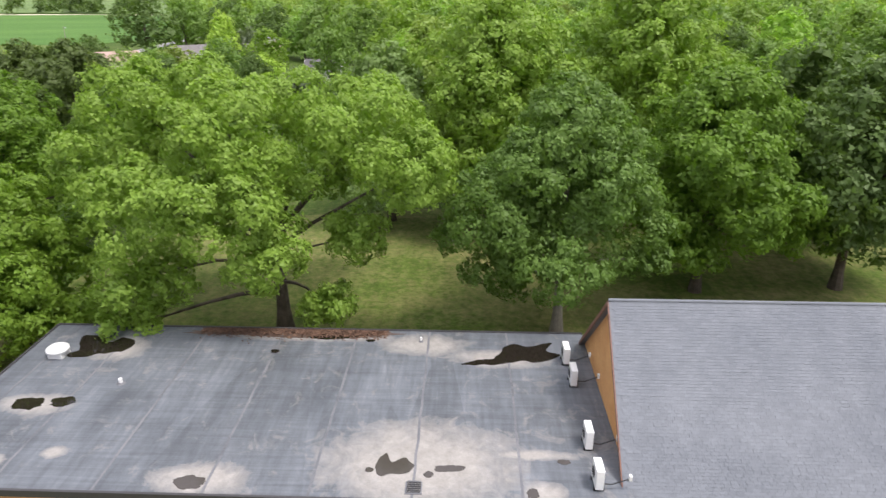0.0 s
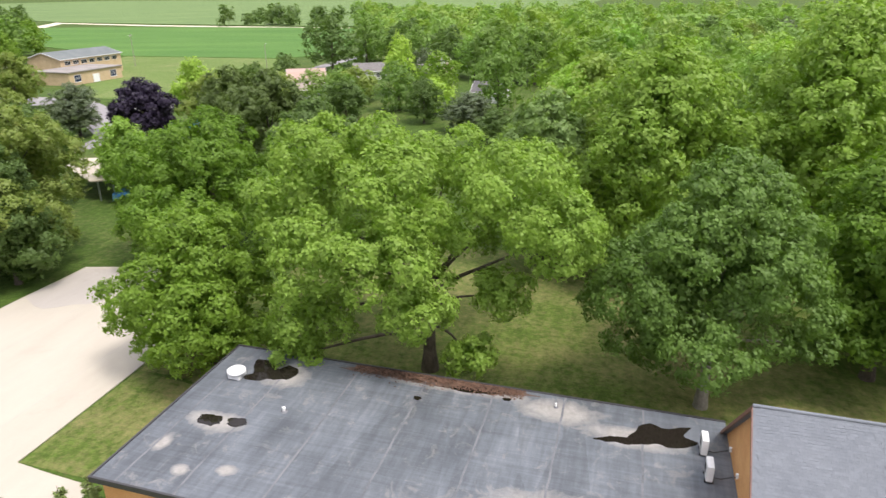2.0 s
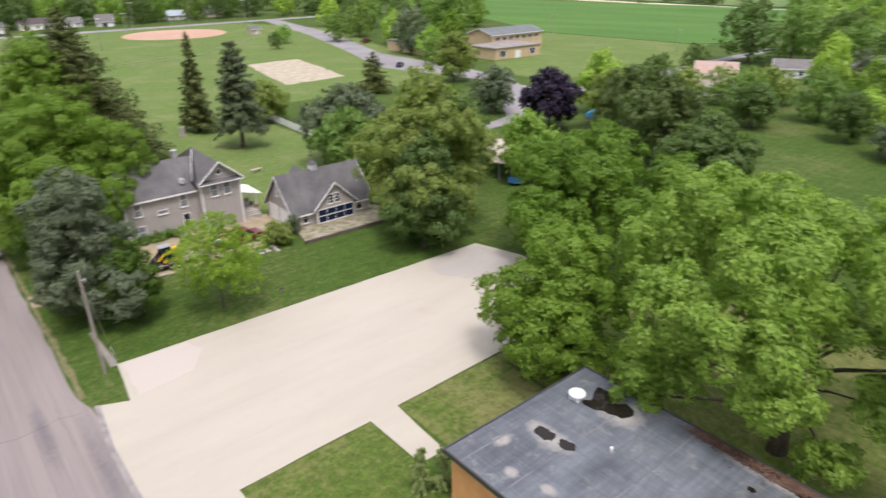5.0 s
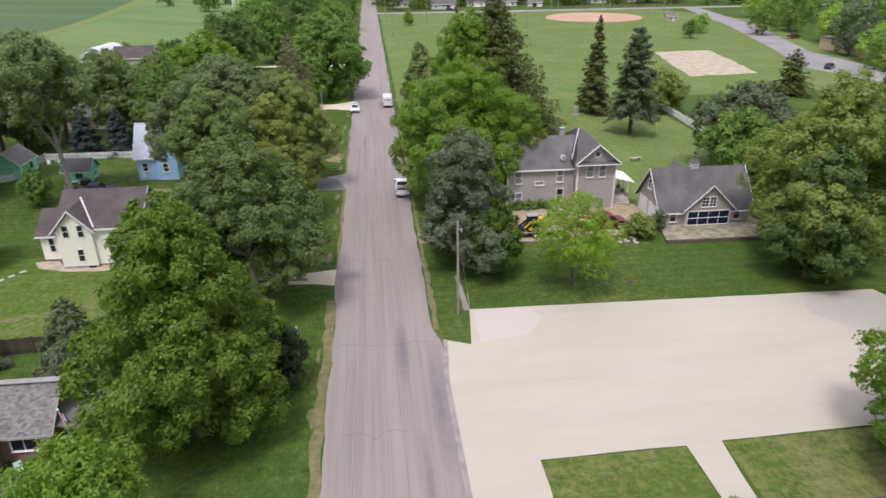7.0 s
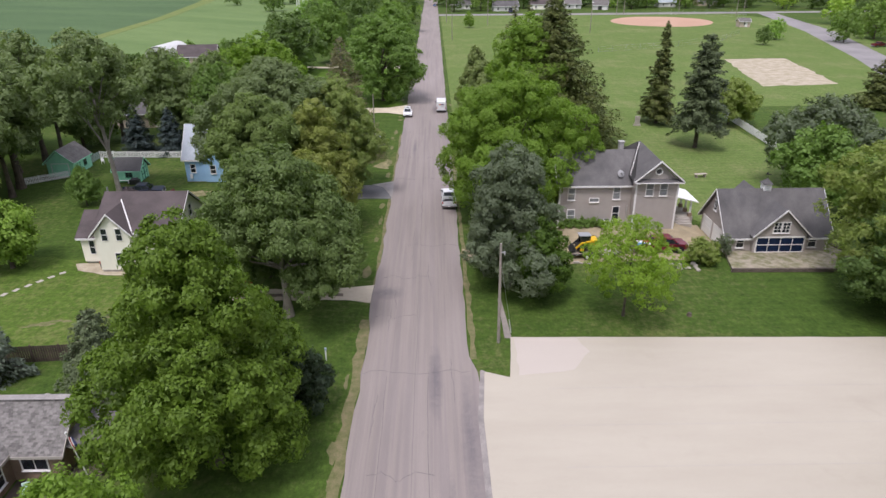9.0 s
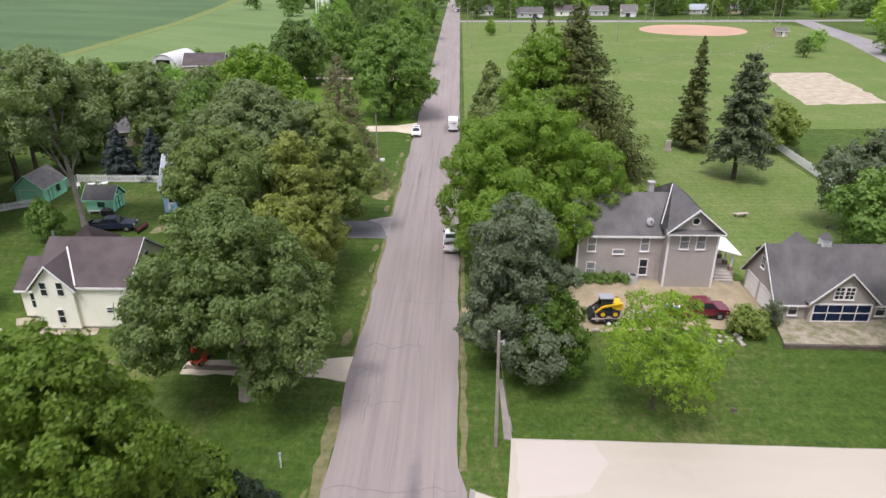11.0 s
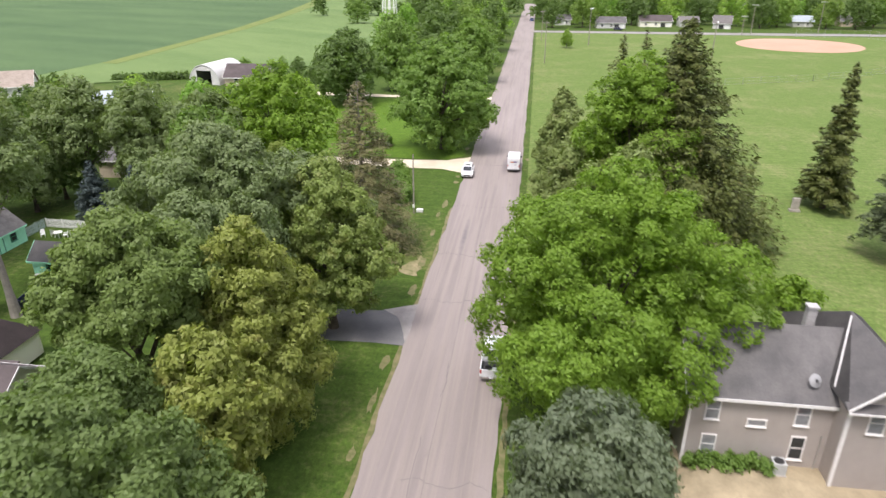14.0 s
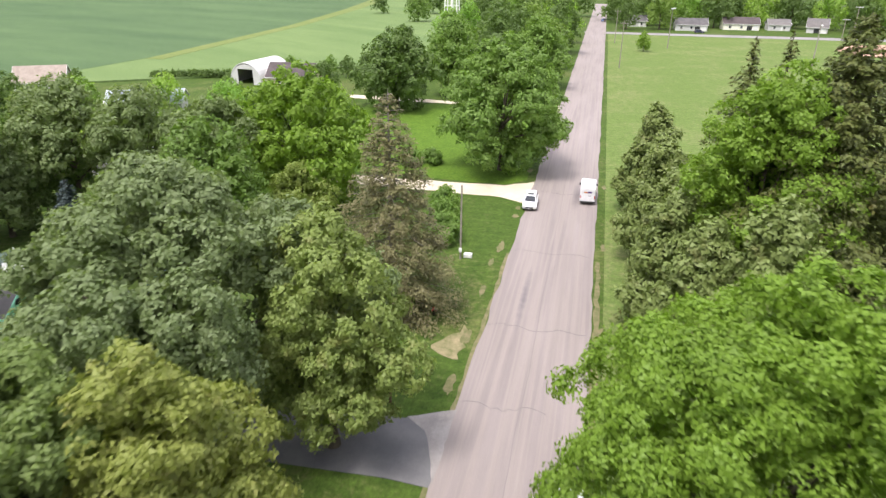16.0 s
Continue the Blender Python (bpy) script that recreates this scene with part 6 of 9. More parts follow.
part("weathervane", tube(bmesh.new(), [(41.2, 75.6, 7.85), (41.2, 75.6, 8.7)], [0.025, 0.015], 5), M_DARK, cup)
part("vane_arrow", boxes((40.85, 41.55, 75.585, 75.615, 8.35, 8.42), (40.95, 41.2, 75.585, 75.615, 8.42, 8.6)), M_DARK, cup)
for z in (6.55, 6.75, 6.95):
    part("louvre", boxes((40.85, 41.55, 75.1, 75.16, z, z + 0.06)), M_STEEL, cup)
# rear cross gable
for xe in (37.2, 43.4):
    roof_slope(ga, (40.3, 75.6, 6.4), (40.3, 79.5, 6.4), (xe, 79.5, 3.0), (xe, 78.2, 3.0), M_ROOF_DK)
part("wall", prism([(37.6, 78.9, GB), (43.0, 78.9, GB), (43.0, 78.9, 3.1), (40.3, 78.9, 6.1), (37.6, 78.9, 3.1)], (0, 0.3, 0)), M_TAUPE, ga, "rear gable of lap siding")
# raised patio with a block wall
sheet("patio", ragged([(34.6, 66.8), (47.5, 66.6), (49.2, 67.6), (49.6, 70.4), (48.4, 74.5), (47.8, 71.4), (35.6, 71.4)], 0.05, 1.2, 40), 0.32, surf("patio_gravel", (0.33, 0.285, 0.22), (0.15, 0.15, 0.07), 1.1, 5.0, 0.95, 0.4), "gravel and paver patio with weeds", "patio")
wallt = thing("retaining_wall", pose(0, 0, 0), "low dark brown block wall round the patio", "wall")
me_block = bpy.data.meshes.new("block")
bmb = boxes((-0.2, 0.2, -0.14, 0.14, 0, 0.135), bev=0.012)
bmb.to_mesh(me_block)
bmb.free()
me_block.materials.append(surf("block_brown", (0.085, 0.066, 0.054), (0.15, 0.118, 0.096), 1.5, 14, 0.95, 0.4, piece=0.4))
route = [(34.4, 66.55), (47.6, 66.35), (48.9, 66.8), (49.6, 67.8), (49.9, 70.4), (48.8, 74.2)]
for row in range(3):
    off = 0.2 * (row % 2)
    for i in range(len(route) - 1):
        a, b = Vector(route[i]), Vector(route[i + 1])
        n = max(1, int((b - a).length / 0.42))
        ang = math.degrees(math.atan2((b - a).y, (b - a).x))
        for k in range(n):
            p = a.lerp(b, (k + 0.5) / n) + (b - a).normalized() * off
            ob = new("block", me_block)
            ob.parent = wallt
            ob.matrix_basis = pose(p.x, p.y, 0.14 * row - 0.01, 0, 0, ang)

# cream house across the street
ch = thing("cream_house", pose(0, 0, 0), "cream painted two-storey house with brown shingle roof", "house")
part("foundation", boxes((-36.05, -32.35, 68.15, 69.2, -0.1, 0.3), (-36.0, -27.3, 68.6, 77.0, -0.1, 0.3), (-39.0, -36, 70.6, 76.2, -0.1, 0.3)), M_STONE, ch)
gable_x(ch, -36.1, -27.2, 68.5, 77.2, 0.3, 4.75, 7.75, M_CREAM, M_ROOF_BR, 0.28, low=M_ROOF_BR, ym=73.0)
gable_x(ch, -39.1, -36.1, 70.4, 76.4, 0.3, 3.4, 5.4, M_CREAM, M_ROOF_BR, 0.35, low=M_ROOF_BR)
part("wall", prism([(-36.12, 68.1, 0.3), (-32.3, 68.1, 0.3), (-32.3, 68.1, 4.7), (-34.2, 68.1, 6.85), (-36.12, 68.1, 4.7)], (0, 3.9, 0)), M_CREAM, ch)
for xe in (-36.6, -31.8):
    roof_slope(ch, (-34.2, 67.75, 7.1), (-34.2, 73.0, 7.1), (xe, 70.5, 4.45), (xe, 67.75, 4.45), M_ROOF_BR)
    part("bargeboard", prism([(-34.2, 67.75, 7.16), (xe, 67.75, 4.5), (xe, 67.75, 4.28), (-34.2, 67.75, 6.94)], (0, -0.06, 0)), M_TRIM, ch)
part("valley_flashing", tube(bmesh.new(), [(-34.2, 71.9, 7.26), (-32.0, 68.25, 4.9)], [0.08, 0.08], 5), M_TRIM, ch)
for x, y, z, w, h in ((-35.0, 68.08, 3.9, 0.6, 1.35), (-33.4, 68.08, 3.9, 0.6, 1.35), (-33.9, 68.08, 0.95, 0.6, 1.4), (-37.9, 70.38, 1.3, 0.55, 1.6), (-29.3, 68.48, 1.9, 0.6, 0.5)):
    window(ch, "s", x, y, z, w, h, sill=False, t=0.05)
window(ch, "e", -27.18, 73.2, 4.9, 0.8, 1.3)
part("basement_window", boxes((-33.4, -32.6, 68.06, 68.16, 0.02, 0.29)), M_GLASS, ch)
part("wall", boxes((-41.2, -36.6, 80.9, 85.5, 0.2, 2.5), (-38.6, -34.6, 77.1, 80.7, 0.2, 2.45)), M_CREAM, ch, "cream walls of the low rear wing")
top = (-38.9, 83.2, 5.0)
ring = [(-41.5, 80.6, 2.5), (-36.3, 80.6, 2.5), (-36.3, 85.8, 2.5), (-41.5, 85.8, 2.5)]
for k in range(4):
    roof_slope(ch, top, top, ring[k], ring[(k + 1) % 4], M_ROOF_BR)
part("roof", prism([(-38.9, 77.2, 2.5), (-34.4, 77.2, 2.5), (-34.4, 77.2, 2.64), (-38.9, 77.2, 2.64)], (0, 3.4, 0)), M_ROOF_BR, ch)
part("vent_pipe", tube(bmesh.new(), [(-36.4, 73.6, 7.2), (-36.4, 73.6, 8.25)], [0.1, 0.1], 8), M_STEEL, ch)
sheet("paved_terrace", ragged([(-40.2, 70.3), (-39.2, 68.6), (-36.4, 67.6), (-32.5, 67.0), (-30.6, 67.4), (-30.8, 69.1), (-36.2, 69.1), (-36.4, 70.4)], 0.15, 0.7, 41), 0.05, surf("terrace_stone", (0.32, 0.27, 0.19), (0.42, 0.365, 0.27), 0.9, 9), "sandy stone terrace along the house", "terrace")
for k in range(6):
    tagged(part("stepping_stone", boxes((-0.34, 0.34, -0.25, 0.25, -0.05, 0.04), bev=0.02), M_LOT_WORN, None, "", pose(-40.6 - 0.72 * k, 68.0 - 1.0 * k, 0, 0, 0, 40 + 9 * k)), "pale stepping stone in the grass", "stone", "stepping stones")
pot = thing("planter", pose(-36.6, 69.3, 0.05), "dark planter with red flowers on a terrace", "planter")
part("pot", tube(bmesh.new(), [(0, 0, 0), (0, 0, 0.45)], [0.2, 0.3], 12), M_DARK, pot)
part("flowers", ball(bmesh.new(), (0, 0, 0.65), 0.3, 2, (1, 1, 0.8)), plain("red_flowers", (0.35, 0.05, 0.04), 0.8), pot)

# blue house
bh = thing("blue_house", pose(0, 0, 0), "light blue painted house with steep pale metal roof", "house")
gable_x(bh, -37.4, -31.6, 99.8, 107.0, 0.1, 3.9, 8.2, M_BLUE, M_ROOF_TIN, 0.35)
gable_y(bh, -34.3, -31.2, 99.4, 103.0, 0.1, 4.0, 5.9, M_BLUE, M_ROOF_TIN, 0.25)
window(bh, "s", -33.0, 99.38, 1.5, 0.75, 1.25)
window(bh, "s", -36.2, 99.78, 1.6, 0.7, 1.2)
part("foundation", boxes((-37.35, -31.65, 99.85, 106.9, -0.1, 0.1)), M_STONE, bh)
part("meter_box", boxes((-36.8, -36.4, 99.6, 99.8, 0.6, 1.3)), M_UNIT, bh)

# mint garden shed and fences
sh = thing("garden_shed", pose(0, 0, 0), "mint green garden shed with grey shingle roof", "shed")
gable_x(sh, -48.6, -44.7, 99.9, 103.1, 0.05, 2.05, 3.45, M_MINT, M_ROOF_DK, 0.35, M_MINT)
M_MINT_DK = surf("mint_dark_trim", (0.03, 0.17, 0.10), (0.05, 0.22, 0.13), 1.5, 10.0)
for y0, y1 in ((100.55, 101.48), (101.52, 102.45)):
    leaf_door = part("door", boxes((-44.69, -44.65, y0, y1, 0.1, 2.0)), M_MINT, sh, "mint green boarded shed door")
    part("door_frame", boxes((-44.65, -44.62, y0, y0 + 0.11, 0.1, 2.0), (-44.65, -44.62, y1 - 0.11, y1, 0.1, 2.0), (-44.65, -44.62, y0, y1, 0.1, 0.22), (-44.65, -44.62, y0, y1, 1.0, 1.1), (-44.65, -44.62, y0, y1, 1.9, 2.0)), M_MINT_DK, leaf_door, "dark green door battens")
part("gable_window", boxes((-44.69, -44.64, 101.2, 101.8, 2.35, 2.85)), M_GLASS, sh, "small dark gable window")
window(sh, "s", -46.4, 99.88, 0.9, 0.9, 0.7, 1, 2, None, M_MINT_DK)

# mint garage at the garden's edge
mg = thing("garden_garage", pose(0, 0, 0), "mint green garage with weathered grey shingle roof", "garage")
gable_y(mg, -60.8, -56.6, 103.2, 109.0, 0.0, 2.4, 4.2, M_MINT, M_ROOF_PALE, 0.4, M_MINT)
part("wall", prism([(-60.75, 108.9, 2.3), (-56.65, 108.9, 2.3), (-58.7, 108.9, 4.2)], (0, 0.1, 0)), M_MINT, mg)
door(mg, "s", -58.7, 103.18, 0.05, 2.6, 2.0, M_MINT, 3, "mint green sectional door", "garage_door", False)
window(mg, "e", -56.58, 106.9, 0.9, 0.8, 1.0, 1, 1, None, M_MINT_DK)
ed = part("door", boxes((-56.6, -56.55, 104.4, 105.3, 0.05, 2.05)), M_MINT, mg, "mint green side door")
part("door_frame", boxes((-56.55, -56.52, 104.4, 104.5, 0.05, 2.05), (-56.55, -56.52, 105.2, 105.3, 0.05, 2.05), (-56.55, -56.52, 104.4, 105.3, 1.95, 2.05)), M_MINT_DK, ed, "dark green door trim")

# stacked white garden chairs, a grill and a plough blade on the lawn
def plastic_chair(x, y, turn, z=0.0):
    ob = thing("garden_chair", pose(x, y, z, 0, 0, turn), "white plastic garden chair standing on the grass", "chair", "white garden chairs")
    part("seat", boxes((-0.24, 0.24, -0.24, 0.24, 0.4, 0.44), bev=0.015), M_WHITE, ob)
    part("backrest", prism([(-0.24, 0.22, 0.44), (0.24, 0.22, 0.44), (0.22, 0.36, 0.95), (-0.22, 0.36, 0.95)], (0, 0.04, 0)), M_WHITE, ob)
    for sx in (-0.22, 0.22):
        for sy in (-0.22, 0.22):
            part("leg", boxes((sx - 0.03, sx + 0.03, sy - 0.03, sy + 0.03, 0, 0.4)), M_WHITE, ob)
        part("armrest", boxes((sx - 0.03, sx + 0.03, -0.22, 0.28, 0.62, 0.66)), M_WHITE, ob)


for x, y, turn in ((-55.4, 110.2, 30), (-54.4, 110.8, 200), (-52.4, 110.4, -60)):
    plastic_chair(x, y, turn)
for x, y in ((-53.4, 110.4), (-51.6, 110.9)):
    gt = thing("garden_table", pose(x, y, 0), "round white plastic garden table on the grass", "table", "white garden tables")
    part("tabletop", tube(bmesh.new(), [(0, 0, 0.69), (0, 0, 0.73)], [0.55, 0.55], 20), M_WHITE, gt)
    for a in (0.8, 2.37, 3.94, 5.5):
        part("leg", tube(bmesh.new(), [(0.42 * math.cos(a), 0.42 * math.sin(a), 0), (0.36 * math.cos(a), 0.36 * math.sin(a), 0.69)], [0.03, 0.03], 6), M_WHITE, gt)
gr = thing("grill", pose(-45.1, 98.7, 0, 0, 0, 5), "black covered barbecue grill on the grass", "grill")
part("body", boxes((-0.75, 0.75, -0.35, 0.35, 0.12, 0.85), bev=0.05), M_DARK, gr)
part("lid", prism([(-0.45, -0.32, 0.85), (-0.45, 0.32, 0.85), (-0.45, 0.22, 1.12), (-0.45, -0.14, 1.12)], (0.9, 0, 0)), M_DARK, gr)
for sx in (-0.6, 0.6):
    for sy in (-0.25, 0.25):
        part("leg", boxes((sx - 0.04, sx + 0.04, sy - 0.04, sy + 0.04, 0, 0.12)), M_DARK, gr)
be = thing("bench", pose(-47.2, 99.45, 0), "weathered white garden bench against a shed", "bench")
part("seat", boxes((-0.9, 0.9, -0.22, 0.22, 0.4, 0.45)), M_WHITE, be)
for sx in (-0.75, 0.75):
    part("leg", boxes((sx - 0.04, sx + 0.04, -0.2, 0.2, 0, 0.4)), M_WHITE, be)
M_RUST = surf("faded_red_steel", (0.10, 0.03, 0.024), (0.17, 0.055, 0.04), 2.0, 14.0, 0.6)
pl = thing("plough_blade", pose(-37.7, 93.3, 0.02, 0, 0, 82), "dark red steel snow plough blade standing on grass", "plough")
part("blade", prism([(-1.25, 0.05, 0), (-1.25, -0.1, 0.25), (-1.25, -0.1, 0.5), (-1.25, 0.05, 0.78), (-1.25, 0.09, 0.78), (-1.25, -0.05, 0.5), (-1.25, -0.05, 0.25), (-1.25, 0.09, 0)], (2.5, 0, 0)), M_RUST, pl)
for sx in (-0.8, 0, 0.8):
    part("rib", boxes((sx - 0.03, sx + 0.03, -0.03, 0.16, 0.05, 0.7)), M_RUST, pl)
part("push_frame", boxes((-0.5, -0.4, 0.05, 0.75, 0.2, 0.3), (0.4, 0.5, 0.05, 0.75, 0.2, 0.3), (-0.5, 0.5, 0.72, 0.8, 0.2, 0.3), (-0.5, -0.4, 0.68, 0.8, 0, 0.2), (0.4, 0.5, 0.68, 0.8, 0, 0.2)), M_DARK, pl)


M_FADED = surf("faded_mint_boards", (0.30, 0.40, 0.36), (0.42, 0.50, 0.47), 1.5, 12.0)


def picket_fence(x0, y0, x1, y1, h, material, label, step=0.16, w=0.09, board=False, gap=2.4):
    a, b = Vector((x0, y0)), Vector((x1, y1))
    ln = (b - a).length
    ob = thing("fence", pose(x0, y0, 0, 0, 0, math.degrees(math.atan2(y1 - y0, x1 - x0))), label, "fence")
    mp = bpy.data.meshes.new("picket")
    bmp = prism([(-w / 2, 0, 0.05), (w / 2, 0, 0.05), (w / 2, 0, h - 0.05), (0, 0, h), (-w / 2, 0, h - 0.05)], (0, 0.025, 0))
    bmp.to_mesh(mp)
    bmp.free()
    mp.materials.append(material)
    n = min(300, int(ln / step))
    for k in range(n):
        o = new("picket", mp)
        o.parent = ob
        o.matrix_basis = pose((k + 0.5) * ln / n, 0, 0)
    for z in (0.3, h - 0.3):
        part("rail", boxes((0, ln, 0.027, 0.07, z - 0.04, z + 0.04)), material, ob)
    for k in range(int(ln / gap) + 1):
        part("post", boxes((k * gap - 0.05, k * gap + 0.05, 0.03, 0.13, 0, h + 0.05)), material, ob)
    return ob


picket_fence(-57.3, 113.4, -39.5, 113.0, 1.25, M_WHITE, "white picket fence behind the shed")
picket_fence(-57.3, 109.2, -57.3, 113.2, 1.3, M_FADED, "faded grey-green picket fence beside a garage", 0.2, 0.12)
picket_fence(-62.5, 98.6, -57.2, 102.6, 1.2, M_WHITE, "weathered white picket fence before a garage", 0.22, 0.12)
picket_fence(64.0, 140.5, 62.0, 101.0, 1.5, M_WHITE, "long white fence along the park", 0.26, 0.2)
picket_fence(-46, 49.6, -27, 50.8, 1.7, surf("dark_fence_wood", (0.05, 0.035, 0.028), (0.08, 0.058, 0.045), 1.2, 12.0, piece=0.3), "dark wooden garden fence", 0.2, 0.17)

# brown brick bungalow with weathered roof
bu = thing("bungalow", pose(0, 0, 0), "brown brick bungalow with weathered grey shingle roof", "house")
gable_x(bu, -33.0, -23.9, 36.2, 41.2, 0.0, 2.65, 4.85, M_BRICK_BR, M_ROOF_PALE, 0.45, M_LOT_WORN)
gable_y(bu, -33.2, -27.4, 33.6, 38.6, 0.0, 2.7, 4.75, M_BRICK_BR, M_ROOF_PALE, 0.45, M_LOT_WORN)
window(bu, "s", -25.75, 36.18, 0.95, 1.7, 1.2, 0, 2)
window(bu, "e", -27.38, 34.6, 0.7, 1.3, 1.5, 1, 2)
window(bu, "s", -29.4, 33.58, 0.7, 2.2, 1.5, 1, 3)
part("porch_roof", prism([(-23.9, 36.4, 2.75), (-21.6, 36.4, 2.3), (-21.6, 36.4, 2.18), (-23.9, 36.4, 2.63)], (0, 4.2, 0)), M_ROOF_PALE, bu)
for y in (36.7, 40.2):
    part("post", boxes((-21.85, -21.7, y - 0.08, y + 0.08, 0.3, 2.25)), M_BROWN_TRIM, bu)
part("porch_floor", boxes((-23.9, -21.6, 36.4, 40.6, -0.05, 0.3)), M_BARK, bu)
part("railing", boxes((-21.8, -21.74, 36.7, 40.2, 0.95, 1.03), *[(-21.8, -21.75, 36.9 + 0.35 * k, 36.95 + 0.35 * k, 0.3, 0.95) for k in range(10)]), M_BROWN_TRIM, bu)
for x in (-24.1, -24.6, -25.2):
    tagged(bush(x, 35.4 + 0.3 * (x + 25), 0.7, 0.5, "dark", int(-x * 10), 420, 0.16), "low garden shrub by a brick wall")
chair = thing("garden_chair", pose(-25.6, 34.6, 0, 0, 0, 30), "pale green plastic garden chair on the grass", "chair")
M_PALEGREEN = plain("pale_green_plastic", (0.5, 0.66, 0.58), 0.5)
part("seat", boxes((-0.26, 0.26, -0.26, 0.26, 0.4, 0.45), bev=0.015), M_PALEGREEN, chair)
part("backrest", prism([(-0.26, 0.24, 0.45), (0.26, 0.24, 0.45), (0.24, 0.38, 1.0), (-0.24, 0.38, 1.0)], (0, 0.04, 0)), M_PALEGREEN, chair)
for sx in (-0.23, 0.23):
    for sy in (-0.23, 0.23):
        part("leg", boxes((sx - 0.03, sx + 0.03, sy - 0.03, sy + 0.03, 0, 0.4)), M_PALEGREEN, chair)
    part("armrest", boxes((sx - 0.03, sx + 0.03, -0.24, 0.3, 0.62, 0.66)), M_PALEGREEN, chair)
bin_ = thing("rubbish_bin", pose(-26.9, 33.4, 0), "grey-green plastic rubbish bin", "bin")
part("body", tube(bmesh.new(), [(0, 0, 0), (0, 0, 0.85)], [0.26, 0.32], 14), plain("bin_green", (0.16, 0.2, 0.18), 0.5), bin_)
part("lid", tube(bmesh.new(), [(0, 0, 0.85), (0, 0, 0.9), (0, 0, 0.97)], [0.34, 0.33, 0.1], 14), plain("bin_lid", (0.22, 0.26, 0.24), 0.5), bin_)

flag = thing("flagpole", pose(-21.3, 34.9, 0, 4, -6, 0), "slanting white flagpole with a furled striped flag", "flagpole")
part("pole", pole_bm(0.05, 0.035, 5.4, 8), M_WHITE, flag)
part("finial", ball(bmesh.new(), (0, 0, 5.45), 0.07), M_WHITE, flag)
for k, mm in enumerate((plain("flag_red", (0.5, 0.08, 0.07), 0.8), M_WHITE, plain("flag_blue", (0.06, 0.07, 0.2), 0.8))):
    part("flag_fold", tube(bmesh.new(), [(0.06 + 0.06 * k, 0.03 * k, 5.0), (0.14 + 0.07 * k, -0.04, 4.5), (0.1 + 0.09 * k, 0.03, 3.9 + 0.1 * k)], [0.05, 0.09, 0.04], 6), mm, flag)


bush(-13.2, 129.6, 3.6, 2.5, "mid", 611, 5200, 0.26, "full round green shrub beside a gravel drive")
bush(-9.9, 111.0, 0.7, 0.5, "dark", 612, 500, 0.14, "low weed clump at a post's foot")

tree(35.0, 70.3, 3.0, 1.1, "slate", 613, base=0.5, leaves=2600, size=0.13, lobes=9, girth=0.05, wild=1.8, label="small silvery shrub beside the garage door", name="small_tree")

# ---- vehicles ----
def paint(name, c, rough=0.3):
    return plain(name, c, rough, 0.0, 0.6)


P_WHITE = paint("white_car_paint", (0.76, 0.77, 0.78))
P_RED = paint("dark_red_car_paint", (0.13, 0.008, 0.022))
P_NAVY = paint("dark_blue_car_paint", (0.016, 0.022, 0.06))
P_YELLOW = plain("machine_yellow", (0.72, 0.44, 0.02), 0.45)
P_BLUE = paint("blue_car_paint", (0.05, 0.12, 0.3))
M_AUTO_GLASS = glass_dark("car_glass", (0.012, 0.015, 0.018))
M_CHROME = plain("chrome", (0.7, 0.7, 0.7), 0.18, 1.0)
M_RIM = plain("alloy_rim", (0.45, 0.46, 0.47), 0.35, 0.8)


def frustum(x0, x1, w0, z0, u0, u1, w1, z1, bev=0.04):
    """A cabin shape: lower rectangle x0..x1, half width w0 at z0; upper one u0..u1, w1 at z1."""
    bm = bmesh.new()
    lo = [bm.verts.new(p) for p in ((x0, -w0, z0), (x1, -w0, z0), (x1, w0, z0), (x0, w0, z0))]
    hi = [bm.verts.new(p) for p in ((u0, -w1, z1), (u1, -w1, z1), (u1, w1, z1), (u0, w1, z1))]
    fs = [bm.faces.new(lo[::-1]), bm.faces.new(hi)] + [bm.faces.new((lo[i], lo[(i + 1) % 4], hi[(i + 1) % 4], hi[i])) for i in range(4)]
    if bev:
        bmesh.ops.bevel(bm, geom=list({e for f in fs[1:] for e in f.edges}), offset=bev, segments=2, affect='EDGES')
    return bm


def on_face(a, b, c, d, m0, m1, n0, n1, lift):
    """A thin pane on the face a b (foot) d c (head), between the fractions m along and n up."""
    a, b, c, d = (Vector(p) for p in (a, b, c, d))

    def at(m, n):
        return a.lerp(b, m).lerp(d.lerp(c, m), n)

    nrm = (b - a).cross(d - a).normalized() * lift
    return prism([at(m0, n0), at(m1, n0), at(m1, n1), at(m0, n1)], nrm)


def glazing(ob, x0, x1, w0, z0, u0, u1, w1, z1, splits=((0.06, 0.47), (0.53, 0.94))):
    L, R = ((x0, -w0, z0), (x1, -w0, z0), (u1, -w1, z1), (u0, -w1, z1)), ((x1, w0, z0), (x0, w0, z0), (u0, w1, z1), (u1, w1, z1))
    F, B = ((x1, -w0, z0), (x1, w0, z0), (u1, w1, z1), (u1, -w1, z1)), ((x0, w0, z0), (x0, -w0, z0), (u0, -w1, z1), (u0, w1, z1))
    part("windscreen", on_face(*F, 0.06, 0.94, 0.08, 0.9, 0.012), M_AUTO_GLASS, ob, "dark windscreen glass")
    part("rear_window", on_face(*B, 0.08, 0.92, 0.15, 0.88, 0.012), M_AUTO_GLASS, ob, "dark rear window glass")
    for s in (L, R):
        for a, b in splits:
            part("side_window", on_face(*s, a, b, 0.12, 0.86, 0.012), M_AUTO_GLASS, ob, "dark side window glass")


